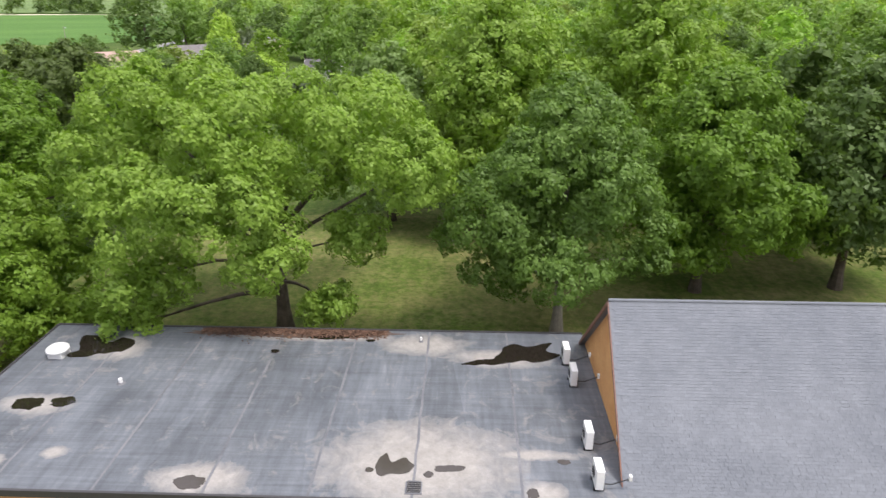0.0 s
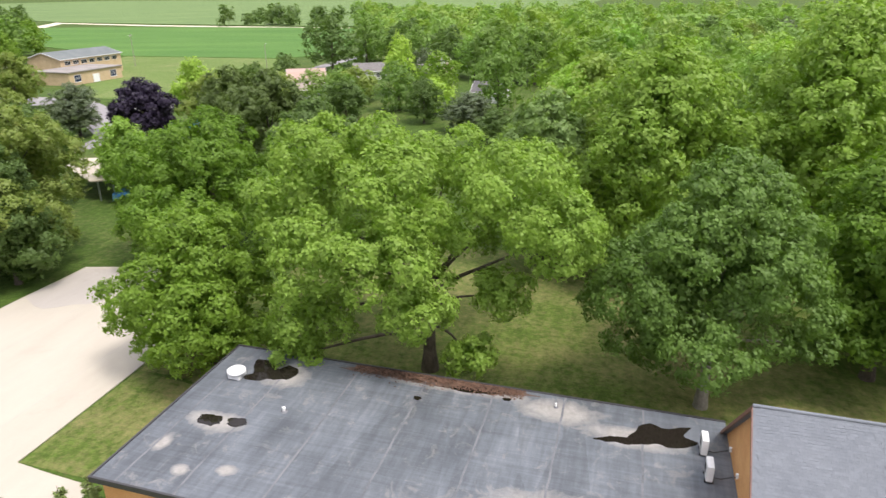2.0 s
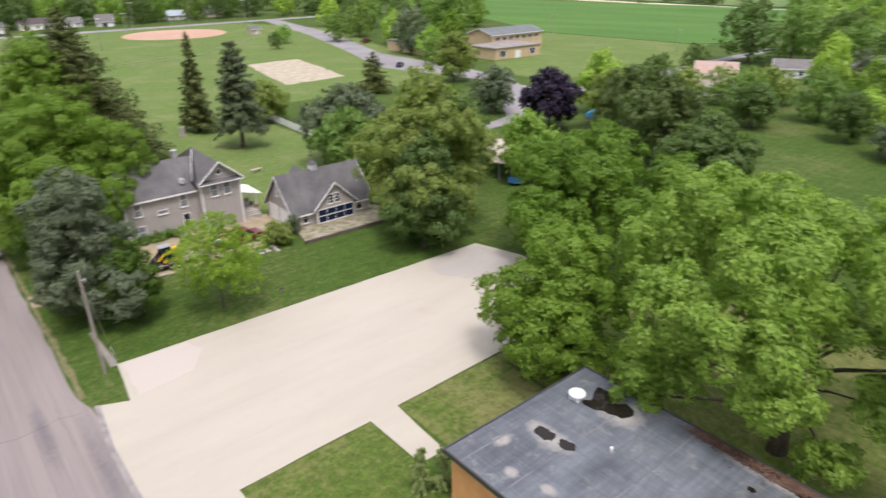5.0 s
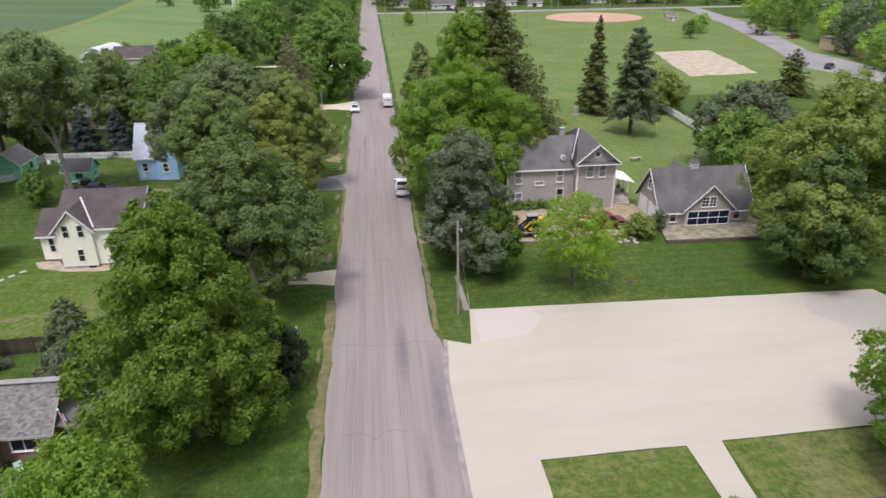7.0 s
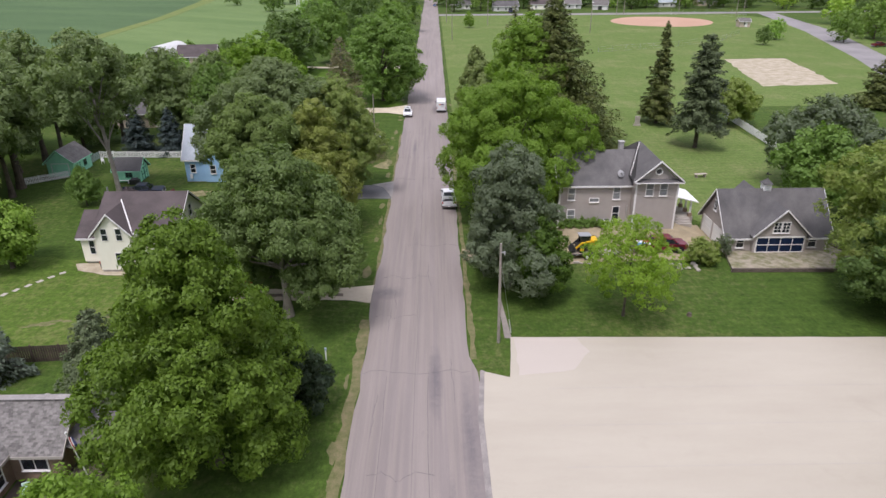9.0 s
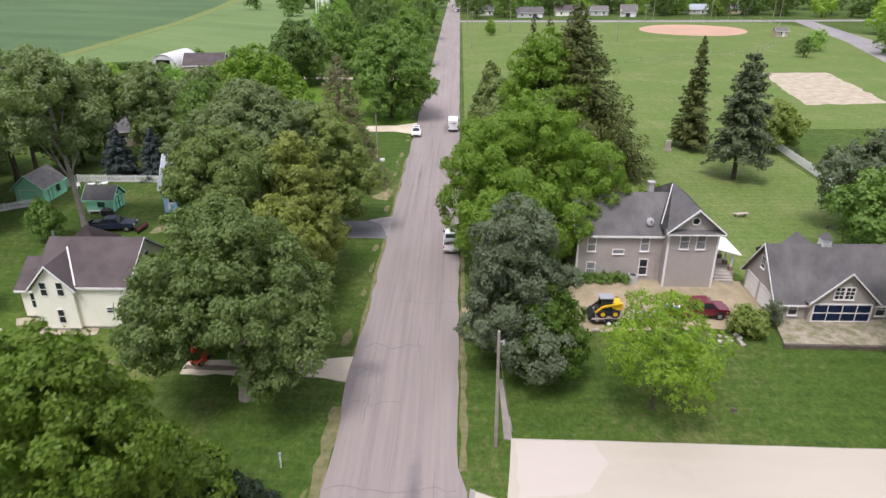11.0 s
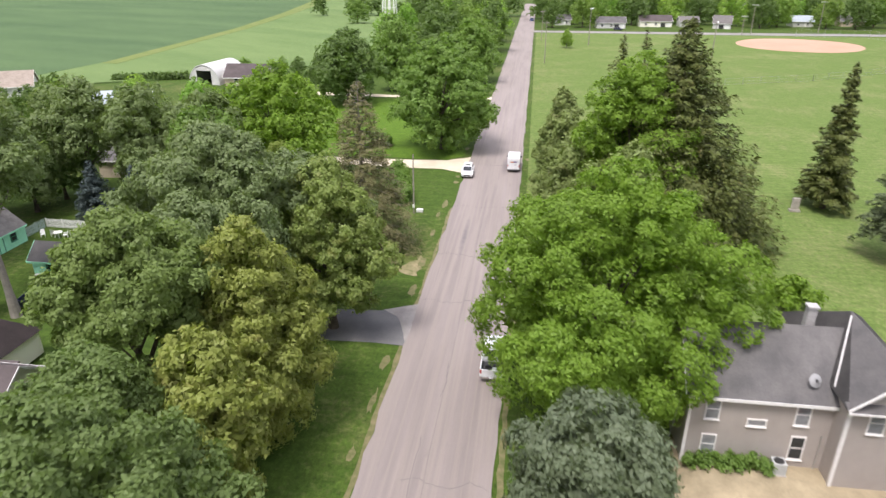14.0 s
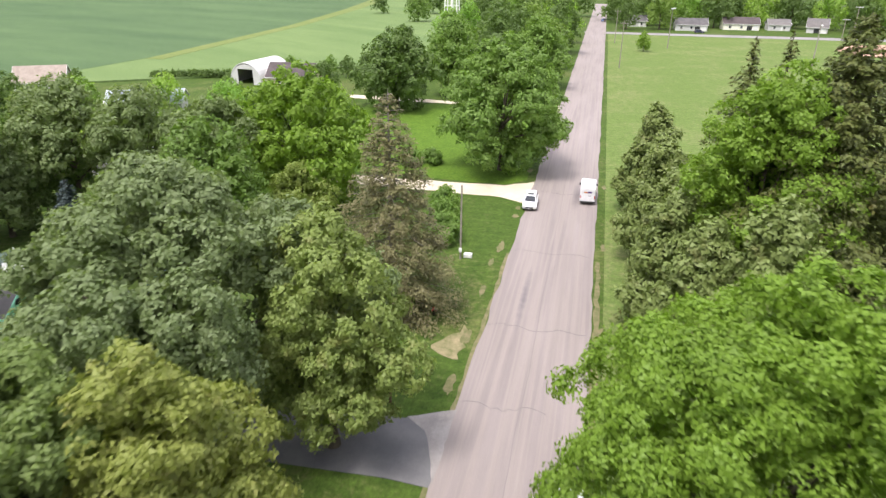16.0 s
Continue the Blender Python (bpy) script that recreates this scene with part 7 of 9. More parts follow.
def wheel(ob, x, y, r, w=0.24, rim=None):
    sgn = 1 if y > 0 else -1
    ty = part("wheel", tube(bmesh.new(), [(x, y - w / 2, r), (x, y - w / 2 + 0.03, r), (x, y + w / 2 - 0.03, r), (x, y + w / 2, r)], [r * 0.93, r, r, r * 0.93], 20), M_BLACK, ob, "black rubber tyre")
    part("rim", tube(bmesh.new(), [(x, y + sgn * w * 0.3, r), (x, y + sgn * (w / 2 + 0.012), r)], [r * 0.6, r * 0.55], 16), rim or M_RIM, ty, "grey wheel rim")


def pickup(m, col, label, L=5.9, W=1.98, load=False, name="pickup_truck", cab=2.13):
    ob = thing(name, m, label, "pickup truck")
    h = W / 2
    f, r = L / 2, -L / 2
    cab0, cab1 = r + 2.02, r + 2.02 + cab
    part("underbody", boxes((r + 0.15, f - 0.2, -h * 0.8, h * 0.8, 0.42, 0.62)), M_DARK, ob)
    bm = prism([(cab1 - 0.05, -h, 0.52), (f - 0.1, -h, 0.52), (f, -h, 0.75), (f - 0.02, -h, 1.02), (f - 0.16, -h, 1.12), (cab1, -h, 1.2)], (0, W, 0))
    bmesh.ops.bevel(bm, geom=bm.edges[:], offset=0.045, segments=2, affect='EDGES')
    part("bonnet", bm, col, ob)
    part("cab_body", boxes((cab0, cab1 + 0.02, -h, h, 0.5, 1.2), bev=0.04), col, ob)
    g = (cab0 + 0.02, cab1 + 0.28, h - 0.05, 1.18, cab0 + 0.2, cab1 - 0.5, h - 0.22, 1.86)
    part("cab_roof", frustum(*g), col, ob)
    glazing(ob, *g)
    for s in (-1, 1):
        part("bed_side", boxes((r + 0.02, cab0, s * h - (0.09 if s > 0 else 0), s * h + (0.09 if s < 0 else 0), 0.52, 1.24), bev=0.02), col, ob)
        part("mirror", boxes((cab1 - 0.05, cab1 + 0.12, s * (h + 0.02) - 0.11, s * (h + 0.02) + 0.11, 1.22, 1.42), bev=0.02), M_DARK, ob)
        part("headlight", boxes((f - 0.06, f + 0.01, s * (h - 0.27) - 0.16, s * (h - 0.27) + 0.16, 0.8, 1.0)), M_CLEAR_LAMP, ob, "clear headlight")
        part("tail_light", boxes((r - 0.005, r + 0.05, s * (h - 0.09) - 0.07, s * (h - 0.09) + 0.07, 0.85, 1.18)), M_RED_LAMP, ob, "red tail light")
    part("bed_floor", boxes((r + 0.02, cab0, -h + 0.1, h - 0.1, 0.62, 0.72)), M_DARK, ob, "dark truck bed liner")
    part("tailgate", boxes((r, r + 0.07, -h + 0.1, h - 0.1, 0.62, 1.22), bev=0.015), col, ob)
    part("rear_bumper", boxes((r - 0.14, r + 0.02, -h + 0.04, h - 0.04, 0.42, 0.62), bev=0.03), M_CHROME, ob)
    part("front_bumper", boxes((f - 0.05, f + 0.12, -h + 0.03, h - 0.03, 0.42, 0.66), bev=0.04), M_CHROME, ob)
    part("grille", boxes((f - 0.03, f + 0.025, -h + 0.48, h - 0.48, 0.72, 1.02)), M_DARK, ob)
    part("number_plate", boxes((r - 0.15, r - 0.135, -0.15, 0.15, 0.48, 0.6)), M_TRIM, ob)
    for x in (r + 1.15, f - 1.0):
        for y in (-h + 0.1, h - 0.1):
            wheel(ob, x, y, 0.39)
            s = 1 if y > 0 else -1
            part("arch", tube(bmesh.new(), [(x, s * (h - 0.06), 0.44), (x, s * (h + 0.004), 0.44)], [0.5, 0.5], 18), M_BLACK, ob)
    if load:
        for k, (x, y, z, sx, sy, c) in enumerate(load):
            part("cargo", boxes((x - sx, x + sx, y - sy, y + sy, 0.72, z), bev=0.03), c, ob)
    return ob


def car(m, col, label, L=4.6, W=1.84, H=1.62, name="car", back=0.35):
    ob = thing(name, m, label, "car")
    h, f, r = W / 2, L / 2, -L / 2
    bm = prism([(r + 0.05, -h, 0.32), (f - 0.12, -h, 0.3), (f, -h, 0.55), (f - 0.06, -h, 0.78), (f - 0.35, -h, 0.9), (f - 1.15, -h, 1.02), (r + 0.15, -h, 1.04), (r, -h, 0.85)], (0, W, 0))
    bmesh.ops.bevel(bm, geom=bm.edges[:], offset=0.07, segments=3, affect='EDGES')
    part("body", bm, col, ob, smooth=False)
    g = (r + 0.12, f - 1.0, h - 0.07, 1.0, r + back, f - 1.85, h - 0.27, H)
    part("cabin", frustum(*g, bev=0.06), col, ob)
    glazing(ob, *g)
    part("sunroof", boxes((-0.55, 0.1, -0.4, 0.4, H - 0.003, H + 0.008)), M_AUTO_GLASS, ob)
    for s in (-1, 1):
        part("headlight", boxes((f - 0.16, f - 0.005, s * (h - 0.3) - 0.18, s * (h - 0.3) + 0.18, 0.66, 0.78)), M_CLEAR_LAMP, ob, "clear headlight")
        part("tail_light", boxes((r - 0.002, r + 0.06, s * (h - 0.2) - 0.13, s * (h - 0.2) + 0.13, 0.8, 0.96)), M_RED_LAMP, ob, "red tail light")
        part("mirror", boxes((f - 1.3, f - 1.18, s * (h + 0.06) - 0.08, s * (h + 0.06) + 0.08, 1.02, 1.16), bev=0.02), col, ob)
    part("grille", boxes((f - 0.04, f + 0.012, -0.5, 0.5, 0.42, 0.62)), M_DARK, ob)
    part("number_plate", boxes((f + 0.0, f + 0.02, -0.15, 0.15, 0.34, 0.42)), M_TRIM, ob)
    for x in (r + 0.85, f - 0.92):
        for y in (-h + 0.09, h - 0.09):
            wheel(ob, x, y, 0.33, 0.21)
            s = 1 if y > 0 else -1
            part("arch", tube(bmesh.new(), [(x, s * (h - 0.05), 0.36), (x, s * (h + 0.003), 0.36)], [0.41, 0.41], 18), M_BLACK, ob)
    return ob


def van(m, col, label, L=5.8, W=2.0, H=2.55):
    ob = thing("delivery_van", m, label, "van")
    h, f, r = W / 2, L / 2, -L / 2
    bm = prism([(r, -h, 0.4), (f - 0.1, -h, 0.38), (f, -h, 0.7), (f - 0.1, -h, 1.05), (f - 0.75, -h, 1.3), (f - 1.5, -h, H - 0.12), (f - 1.9, -h, H), (r + 0.12, -h, H), (r, -h, H - 0.2)], (0, W, 0))
    bmesh.ops.bevel(bm, geom=bm.edges[:], offset=0.08, segments=3, affect='EDGES')
    part("body", bm, col, ob)
    part("windscreen", prism([(f - 0.76, -h + 0.2, 1.36), (f - 0.76, h - 0.2, 1.36), (f - 1.45, h - 0.26, H - 0.2), (f - 1.45, -h + 0.26, H - 0.2)], (0.03, 0, 0.03)), M_AUTO_GLASS, ob, "dark windscreen")
    for s in (-1, 1):
        part("side_window", prism([(f - 1.0, s * (h + 0.002), 1.35), (f - 1.95, s * (h + 0.002), 1.35), (f - 1.95, s * (h + 0.002), 2.05), (f - 1.45, s * (h + 0.002), 2.05)], (0, s * 0.012, 0)), M_AUTO_GLASS, ob)
        part("mirror", boxes((f - 1.05, f - 0.92, s * (h + 0.16) - 0.12, s * (h + 0.16) + 0.12, 1.3, 1.6), bev=0.02), M_DARK, ob)
        part("tail_light", boxes((r - 0.006, r + 0.03, s * (h - 0.1) - 0.07, s * (h - 0.1) + 0.07, 0.95, 1.35)), M_RED_LAMP, ob, "red tail light")
        part("rear_door", boxes((r - 0.012, r + 0.02, min(s * 0.02, s * (h - 0.14)), max(s * 0.02, s * (h - 0.14)), 0.62, H - 0.18)), col, ob)
        part("rear_window", boxes((r - 0.02, r - 0.013, min(s * 0.12, s * (h - 0.26)), max(s * 0.12, s * (h - 0.26)), 1.6, 2.1)), plain("white_panel", (0.66, 0.67, 0.68), 0.4), ob)
    # the carrier's mark as plain bars in its colours
    part("marking_bar", boxes((r - 0.028, r - 0.0205, -0.55, 0.02, 1.72, 1.95)), plain("mark_purple", (0.12, 0.07, 0.2), 0.5), ob)
    part("marking_bar", boxes((r - 0.028, r - 0.0205, 0.06, 0.5, 1.72, 1.9)), plain("mark_orange", (0.55, 0.17, 0.03), 0.5), ob)
    part("marking_bar", boxes((r - 0.02, r - 0.0135, -0.45, -0.1, 1.28, 1.42)), plain("mark_grey", (0.35, 0.35, 0.38), 0.5), ob)
    part("rear_bumper", boxes((r - 0.1, r + 0.03, -h + 0.06, h - 0.06, 0.38, 0.56), bev=0.03), M_DARK, ob)
    for x in (r + 1.25, f - 0.95):
        for y in (-h + 0.1, h - 0.1):
            wheel(ob, x, y, 0.36)
            s = 1 if y > 0 else -1
            part("arch", tube(bmesh.new(), [(x, s * (h - 0.05), 0.4), (x, s * (h + 0.003), 0.4)], [0.44, 0.44], 18), M_BLACK, ob)
    return ob


M_TARP_BLUE = plain("blue_tarp", (0.06, 0.22, 0.5), 0.6)
M_REDBOX = plain("red_plastic", (0.5, 0.05, 0.03), 0.5)
P_TRACTOR = plain("tractor_red", (0.42, 0.02, 0.02), 0.4)
gt = thing("garden_tractor", pose(-20.0, 63.7, 0.035, 0, 0, 35), "red ride-on garden tractor parked on gravel", "garden tractor")
part("bonnet", boxes((0.15, 0.95, -0.28, 0.28, 0.45, 0.9), bev=0.06), P_TRACTOR, gt)
part("chassis", boxes((-0.75, 0.9, -0.2, 0.2, 0.3, 0.45)), M_DARK, gt)
part("mudguard", boxes((-0.85, -0.25, -0.5, 0.5, 0.6, 0.72), bev=0.05), P_TRACTOR, gt)
part("seat", boxes((-0.7, -0.3, -0.22, 0.22, 0.72, 0.82), (-0.78, -0.68, -0.22, 0.22, 0.82, 1.15), bev=0.03), M_BLACK, gt)
part("steering_wheel", tube(bmesh.new(), [(0.1, 0, 0.9), (-0.05, 0, 1.1), (-0.06, 0, 1.12)], [0.02, 0.02, 0.16], 10), M_BLACK, gt)
for x, w, r in ((-0.55, 0.42, 0.28), (0.65, 0.36, 0.2)):
    for sg in (-1, 1):
        wheel(gt, x, sg * w, r, 0.18)
pickup(pose(3.35, 89.5, 0.035, 0, 0, 90), P_WHITE, "white pickup truck parked at the street's edge", load=[(-1.6, 0.1, 1.0, 0.3, 0.5, M_DARK), (-2.2, -0.3, 0.9, 0.25, 0.3, M_STEEL)])
pickup(pose(28.1, 72.35, 0.03, 0, 0, 2), P_RED, "dark red pickup truck with a loaded bed on sandy gravel", cab=2.85, L=6.3, W=2.03, load=[(-1.9, 0.2, 1.02, 0.75, 0.6, M_WHITE), (-2.35, -0.4, 1.12, 0.5, 0.35, M_TARP_BLUE), (-1.6, 0.5, 1.25, 0.3, 0.25, M_REDBOX), (-2.6, 0.55, 0.95, 0.3, 0.3, M_TARP_BLUE)])
pickup(pose(-41.75, 93.55, 0.0, 0, 0, 9), P_NAVY, "dark blue pickup truck parked on grass", L=6.0, load=[(-1.9, 0.2, 1.3, 0.5, 0.6, M_DARK)])
car(pose(-4.45, 144.3, 0.035, 0, 0, -88), P_WHITE, "white crossover car with dark sunroof at the drive's mouth")
van(pose(2.95, 149.3, 0.035, 0, 0, 90), P_WHITE, "white delivery van on the street")
car(pose(2.6, 459, 0.035, 0, 0, 80), P_BLUE, "small blue car far along the street")
car(pose(134.0, 181, 0.03, 0, 0, 40), P_NAVY, "dark blue car parked by the side street")
pickup(pose(165.5, 249, 0.02, 0, 0, 20), P_RED, "dark red pickup parked under trees")
car(pose(47.5, 405, 0.03, 0, 0, 5), P_NAVY, "dark car parked before a far house")

# flat trailer with a compact loader
tr = thing("trailer", pose(20.2, 71.2, 0.03, 0, 0, 3), "flat tandem trailer with a worn plank deck", "trailer")
part("frame", boxes((-2.9, 2.6, -1.02, -0.92, 0.5, 0.66), (-2.9, 2.6, 0.92, 1.02, 0.5, 0.66), (2.5, 2.6, -1.02, 1.02, 0.5, 0.66)), M_DARK, tr)
for k in range(7):
    part("plank", boxes((-2.9, 2.5, -0.91 + 0.261 * k, -0.91 + 0.261 * k + 0.25, 0.62, 0.67)), M_SLAT, tr)
part("front_rail", boxes((2.48, 2.56, -1.0, 1.0, 1.05, 1.13), (2.48, 2.56, -1.0, -0.92, 0.66, 1.05), (2.48, 2.56, 0.92, 1.0, 0.66, 1.05)), M_DARK, tr)
part("tongue", prism([(2.6, -0.75, 0.52), (2.6, -0.6, 0.52), (3.9, 0.0, 0.52), (2.6, 0.6, 0.52), (2.6, 0.75, 0.52), (4.1, 0.08, 0.52), (4.1, -0.08, 0.52)], (0, 0, 0.1)), M_DARK, tr)
part("jack", boxes((3.7, 3.82, -0.06, 0.06, 0.0, 1.05), (3.66, 3.86, -0.16, 0.16, 0.98, 1.06)), M_DARK, tr)
part("coupler", boxes((4.05, 4.35, -0.09, 0.09, 0.5, 0.64), bev=0.02), M_STEEL, tr)
for x in (-1.3, -0.45):
    for y in (-1.16, 1.16):
        wheel(tr, x, y, 0.36, 0.22, M_WHITE)
    part("fender", boxes((x - 0.42, x + 0.42, -1.28, -1.04, 0.76, 0.8), (x - 0.42, x + 0.42, 1.04, 1.28, 0.76, 0.8)), M_DARK, tr)
for k in range(7):
    part("reflector", boxes((-2.5 + 0.75 * k, -2.3 + 0.75 * k, -1.026, -1.021, 0.54, 0.62)), M_WHITE, tr)
lo = thing("skid_loader", pose(19.0, 71.25, 0.70, 0, 0, 3), "yellow and black compact skid loader on a trailer", "loader")
for x in (-0.62, 0.62):
    for y in (-0.72, 0.72):
        wheel(lo, x, y, 0.42, 0.3, P_YELLOW)
part("chassis", boxes((-1.15, 1.2, -0.55, 0.55, 0.25, 0.85), bev=0.04), M_DARK, lo)
part("engine_cover", prism([(0.35, -0.6, 0.85), (1.35, -0.6, 0.7), (1.4, -0.6, 1.35), (1.2, -0.6, 1.5), (0.35, -0.6, 1.55)], (0, 1.2, 0)), P_YELLOW, lo, "yellow rear engine cover")
part("cab_frame", boxes((-0.8, -0.7, -0.5, -0.4, 0.85, 1.95), (-0.8, -0.7, 0.4, 0.5, 0.85, 1.95), (0.3, 0.4, -0.5, -0.4, 0.85, 1.95), (0.3, 0.4, 0.4, 0.5, 0.85, 1.95)), M_DARK, lo)
part("cab_mesh", boxes((-0.68, 0.3, -0.46, -0.44, 0.9, 1.9), (-0.68, 0.3, 0.44, 0.46, 0.9, 1.9), (0.32, 0.34, -0.4, 0.4, 0.9, 1.9)), M_AUTO_GLASS, lo)
part("cab_roof", boxes((-0.95, 0.45, -0.56, 0.56, 1.95, 2.06), bev=0.03), plain("grey_roof_panel", (0.3, 0.31, 0.33), 0.5), lo, "grey cab roof")
for y in (-0.66, 0.66):
    part("lift_arm", prism([(1.1, y - 0.08, 1.4), (1.15, y - 0.08, 1.58), (-0.7, y - 0.08, 1.25), (-1.4, y - 0.08, 0.6), (-1.25, y - 0.08, 0.5), (-0.65, y - 0.08, 1.08)], (0, 0.16, 0)), P_YELLOW if y < 0 else M_DARK, lo, "black and yellow lift arm")
    part("cylinder", tube(bmesh.new(), [(0.7, y * 0.93, 0.8), (-0.5, y * 0.93, 1.1)], [0.045, 0.045], 8), M_DARK, lo)
part("bucket", prism([(-1.35, -0.8, 0.1), (-1.95, -0.8, 0.05), (-1.9, -0.8, 0.12), (-1.5, -0.8, 0.6), (-1.35, -0.8, 0.6)], (0, 1.6, 0)), M_DARK, lo)


# ---- farther houses, school, barn, park furniture ----
M_ROOF_TAN = surf("faded_tan_shingle", (0.25, 0.205, 0.165), (0.32, 0.27, 0.225), 0.8, 9.0)


def small_house(x, y, w, d, turn, ze, zr, wall, roof, label, garage=False, name="house", windows=2):
    ob = thing(name, pose(x, y, 0, 0, 0, turn), label, "house")
    gable_x(ob, -w / 2, w / 2, 0, d, 0.0, ze, zr, wall, roof, 0.4)
    n = windows
    for k in range(n):
        window(ob, "s", -w / 2 + w * (k + 0.6) / (n + (1.2 if garage else 0.2)), -0.02, 0.9, 1.1, 1.2, 1, 1)
    if garage:
        for k in (0, 1):
            door(ob, "s", w / 2 - 1.8 - 2.9 * k, -0.02, 0.0, 2.4, 2.1, M_DARK if k else M_WHITE, 4, "sectional garage door", "garage_door", False)
    else:
        door(ob, "s", w * 0.12, -0.02, 0.1, 0.9, 2.0, M_WHITE, 1, "front door")
    return ob


small_house(45, 416, 15, 9, 2, 2.9, 5.6, M_WHITE_SIDE, M_ROOF_DK, "white bungalow with dark roof and double garage", True)
small_house(70, 428, 17, 10, 2, 3.0, 5.8, M_CREAM, M_ROOF_BR, "long cream bungalow with brown roof across the park", True)
small_house(88, 430, 10, 9, 0, 2.9, 5.2, M_WHITE_SIDE, M_ROOF_PALE, "white bungalow with grey roof across the park", False)
small_house(103, 422, 9, 9, -15, 2.8, 6.4, M_WHITE_SIDE, M_ROOF_PALE, "white garage with grey roof across the park", True, windows=0)
small_house(150, 440, 11, 9, 0, 2.9, 5.6, M_WHITE_SIDE, M_ROOF_TIN, "white house with pale blue roof across the park", False)
small_house(178, 446, 12, 9, 0, 2.9, 5.6, M_TAN_SIDE, M_ROOF_DK, "tan house with dark roof beyond the ball field", False)
small_house(20, 432, 9, 8, 0, 2.9, 5.4, M_WHITE_SIDE, M_ROOF_DK, "white house partly behind trees", False)
small_house(-43, 283, 9, 8, 30, 4.6, 7.0, M_WHITE_SIDE, M_ROOF_DK, "white farmhouse behind trees", False)
small_house(-22, 455, 11, 9, 0, 3.0, 5.6, M_WHITE_SIDE, M_ROOF_TIN, "white house beside the street's far end", False)
small_house(205, 62, 9, 9, -100, 5.2, 7.4, M_TAN_SIDE, M_ROOF_PALE, "tan two-storey house among trees", False)
small_house(162, 84, 10, 8, -70, 2.6, 4.8, M_WHITE_SIDE, M_ROOF_TAN, "white bungalow with faded tan roof", False)
small_house(181, 93, 11, 9, -60, 2.8, 5.4, M_WHITE_SIDE, M_ROOF_PINK, "white house with faded pink roof among trees", False)
small_house(205, 82, 10, 8, -60, 2.8, 5.0, M_WHITE_SIDE, M_ROOF_PALE, "white cottage among trees", False)
small_house(168, 34, 9, 8, -90, 2.8, 5.0, M_WHITE_SIDE, M_ROOF_DK, "white cottage among trees", False)
small_house(-90, 181, 15, 9, 25, 2.2, 4.3, M_WHITE_SIDE, M_ROOF_TIN, "white house with pale roof at the field's edge", False)
small_house(-128, 194, 11, 9, 30, 2.8, 6.0, M_WHITE_SIDE, M_ROOF_TAN, "white house with faded tan roof at the field's edge", False)
small_house(-75.2, 219.5, 12, 9, 6, 2.4, 5.4, M_TAN_SIDE, M_ROOF_BR, "tan shed with brown roof beside a round barn", False)
small_house(-57, 135, 13, 9, 5, 3.0, 5.6, M_TAN_SIDE, M_ROOF_DK, "tan house seen between tree trunks", False)
small_house(141.5, 15, 2.6, 2.6, -80, 2.2, 3.2, M_WHITE_SIDE, M_WHITE, "small white garden shed among trees", False, "shed", 1)
small_house(146.5, 319, 5, 4, 0, 2.6, 3.8, M_TAN_SIDE, M_ROOF_PALE, "small tan ball field hut", False, "hut", 1)

# round-roofed barn
ba = thing("barn", pose(-87.6, 219.6, 0, 0, 0, -6), "white round-roofed metal barn with an open front", "barn")
arc = [(4.9 * math.cos(a), 5.6 * math.sin(a)) for a in np.linspace(0, math.pi, 19)]
bm = bmesh.new()
out_a = [bm.verts.new((x, 0, z)) for x, z in arc]
out_b = [bm.verts.new((x, 15, z)) for x, z in arc]
in_a = [bm.verts.new((x * 0.96, 0, z * 0.96)) for x, z in arc]
in_b = [bm.verts.new((x * 0.96, 15, z * 0.96)) for x, z in arc]
for i in range(18):
    bm.faces.new((out_a[i], out_a[i + 1], out_b[i + 1], out_b[i]))
    bm.faces.new((in_a[i + 1], in_a[i], in_b[i], in_b[i + 1]))
    bm.faces.new((out_a[i + 1], out_a[i], in_a[i], in_a[i + 1]))
    bm.faces.new((out_b[i], out_b[i + 1], in_b[i + 1], in_b[i]))
part("shell", bm, plain("white_sheet_metal", (0.55, 0.55, 0.53), 0.45), ba)
part("back_wall", prism([(x * 0.95, 14.8, z * 0.95) for x, z in arc], (0, 0.1, 0)), M_WHITE, ba)
for s in (-1, 1):
    part("front_wall", prism([(s * 2.3, 0.1, 0), (s * 4.7, 0.1, 0), (s * 4.3, 0.1, 2.4), (s * 3.4, 0.1, 3.8), (s * 2.3, 0.1, 4.6)], (0, 0.12, 0)), M_WHITE_SIDE, ba)
part("lintel", prism([(-2.3, 0.1, 3.9), (2.3, 0.1, 3.9), (2.3, 0.1, 4.6), (0, 0.1, 5.3), (-2.3, 0.1, 4.6)], (0, 0.12, 0)), M_WHITE_SIDE, ba)

# school
sc = thing("school", pose(0, 0, 0), "tan brick school with low and high blocks", "school")
part("wall", boxes((168, 191, 169.5, 184, 0, 3.9)), M_BRICK_TAN, sc, "tan brick low block")
part("roof", boxes((167.6, 191.4, 169.1, 184, 3.9, 4.2)), surf("tan_grey_roof", (0.2, 0.18, 0.16), (0.27, 0.245, 0.22), 0.3, 6.0), sc, "faded low flat roof")
gable_x(sc, 180, 208, 184, 198, 0, 6.6, 8.6, M_BRICK_TAN, surf("dull_grey_roof", (0.11, 0.125, 0.12), (0.15, 0.165, 0.16), 0.3, 6.0), 0.5)
part("wall", boxes((158, 179.6, 198.4, 222, 0, 3.8)), M_BRICK_TAN, sc)
part("roof", boxes((157.6, 179.8, 198.0, 222.4, 3.8, 4.1)), M_ROOF_DK, sc)
for k in range(7):
    window(sc, "s", 183 + 3.6 * k, 183.98, 4.6, 2.4, 1.2, 0, 3, sill=False)
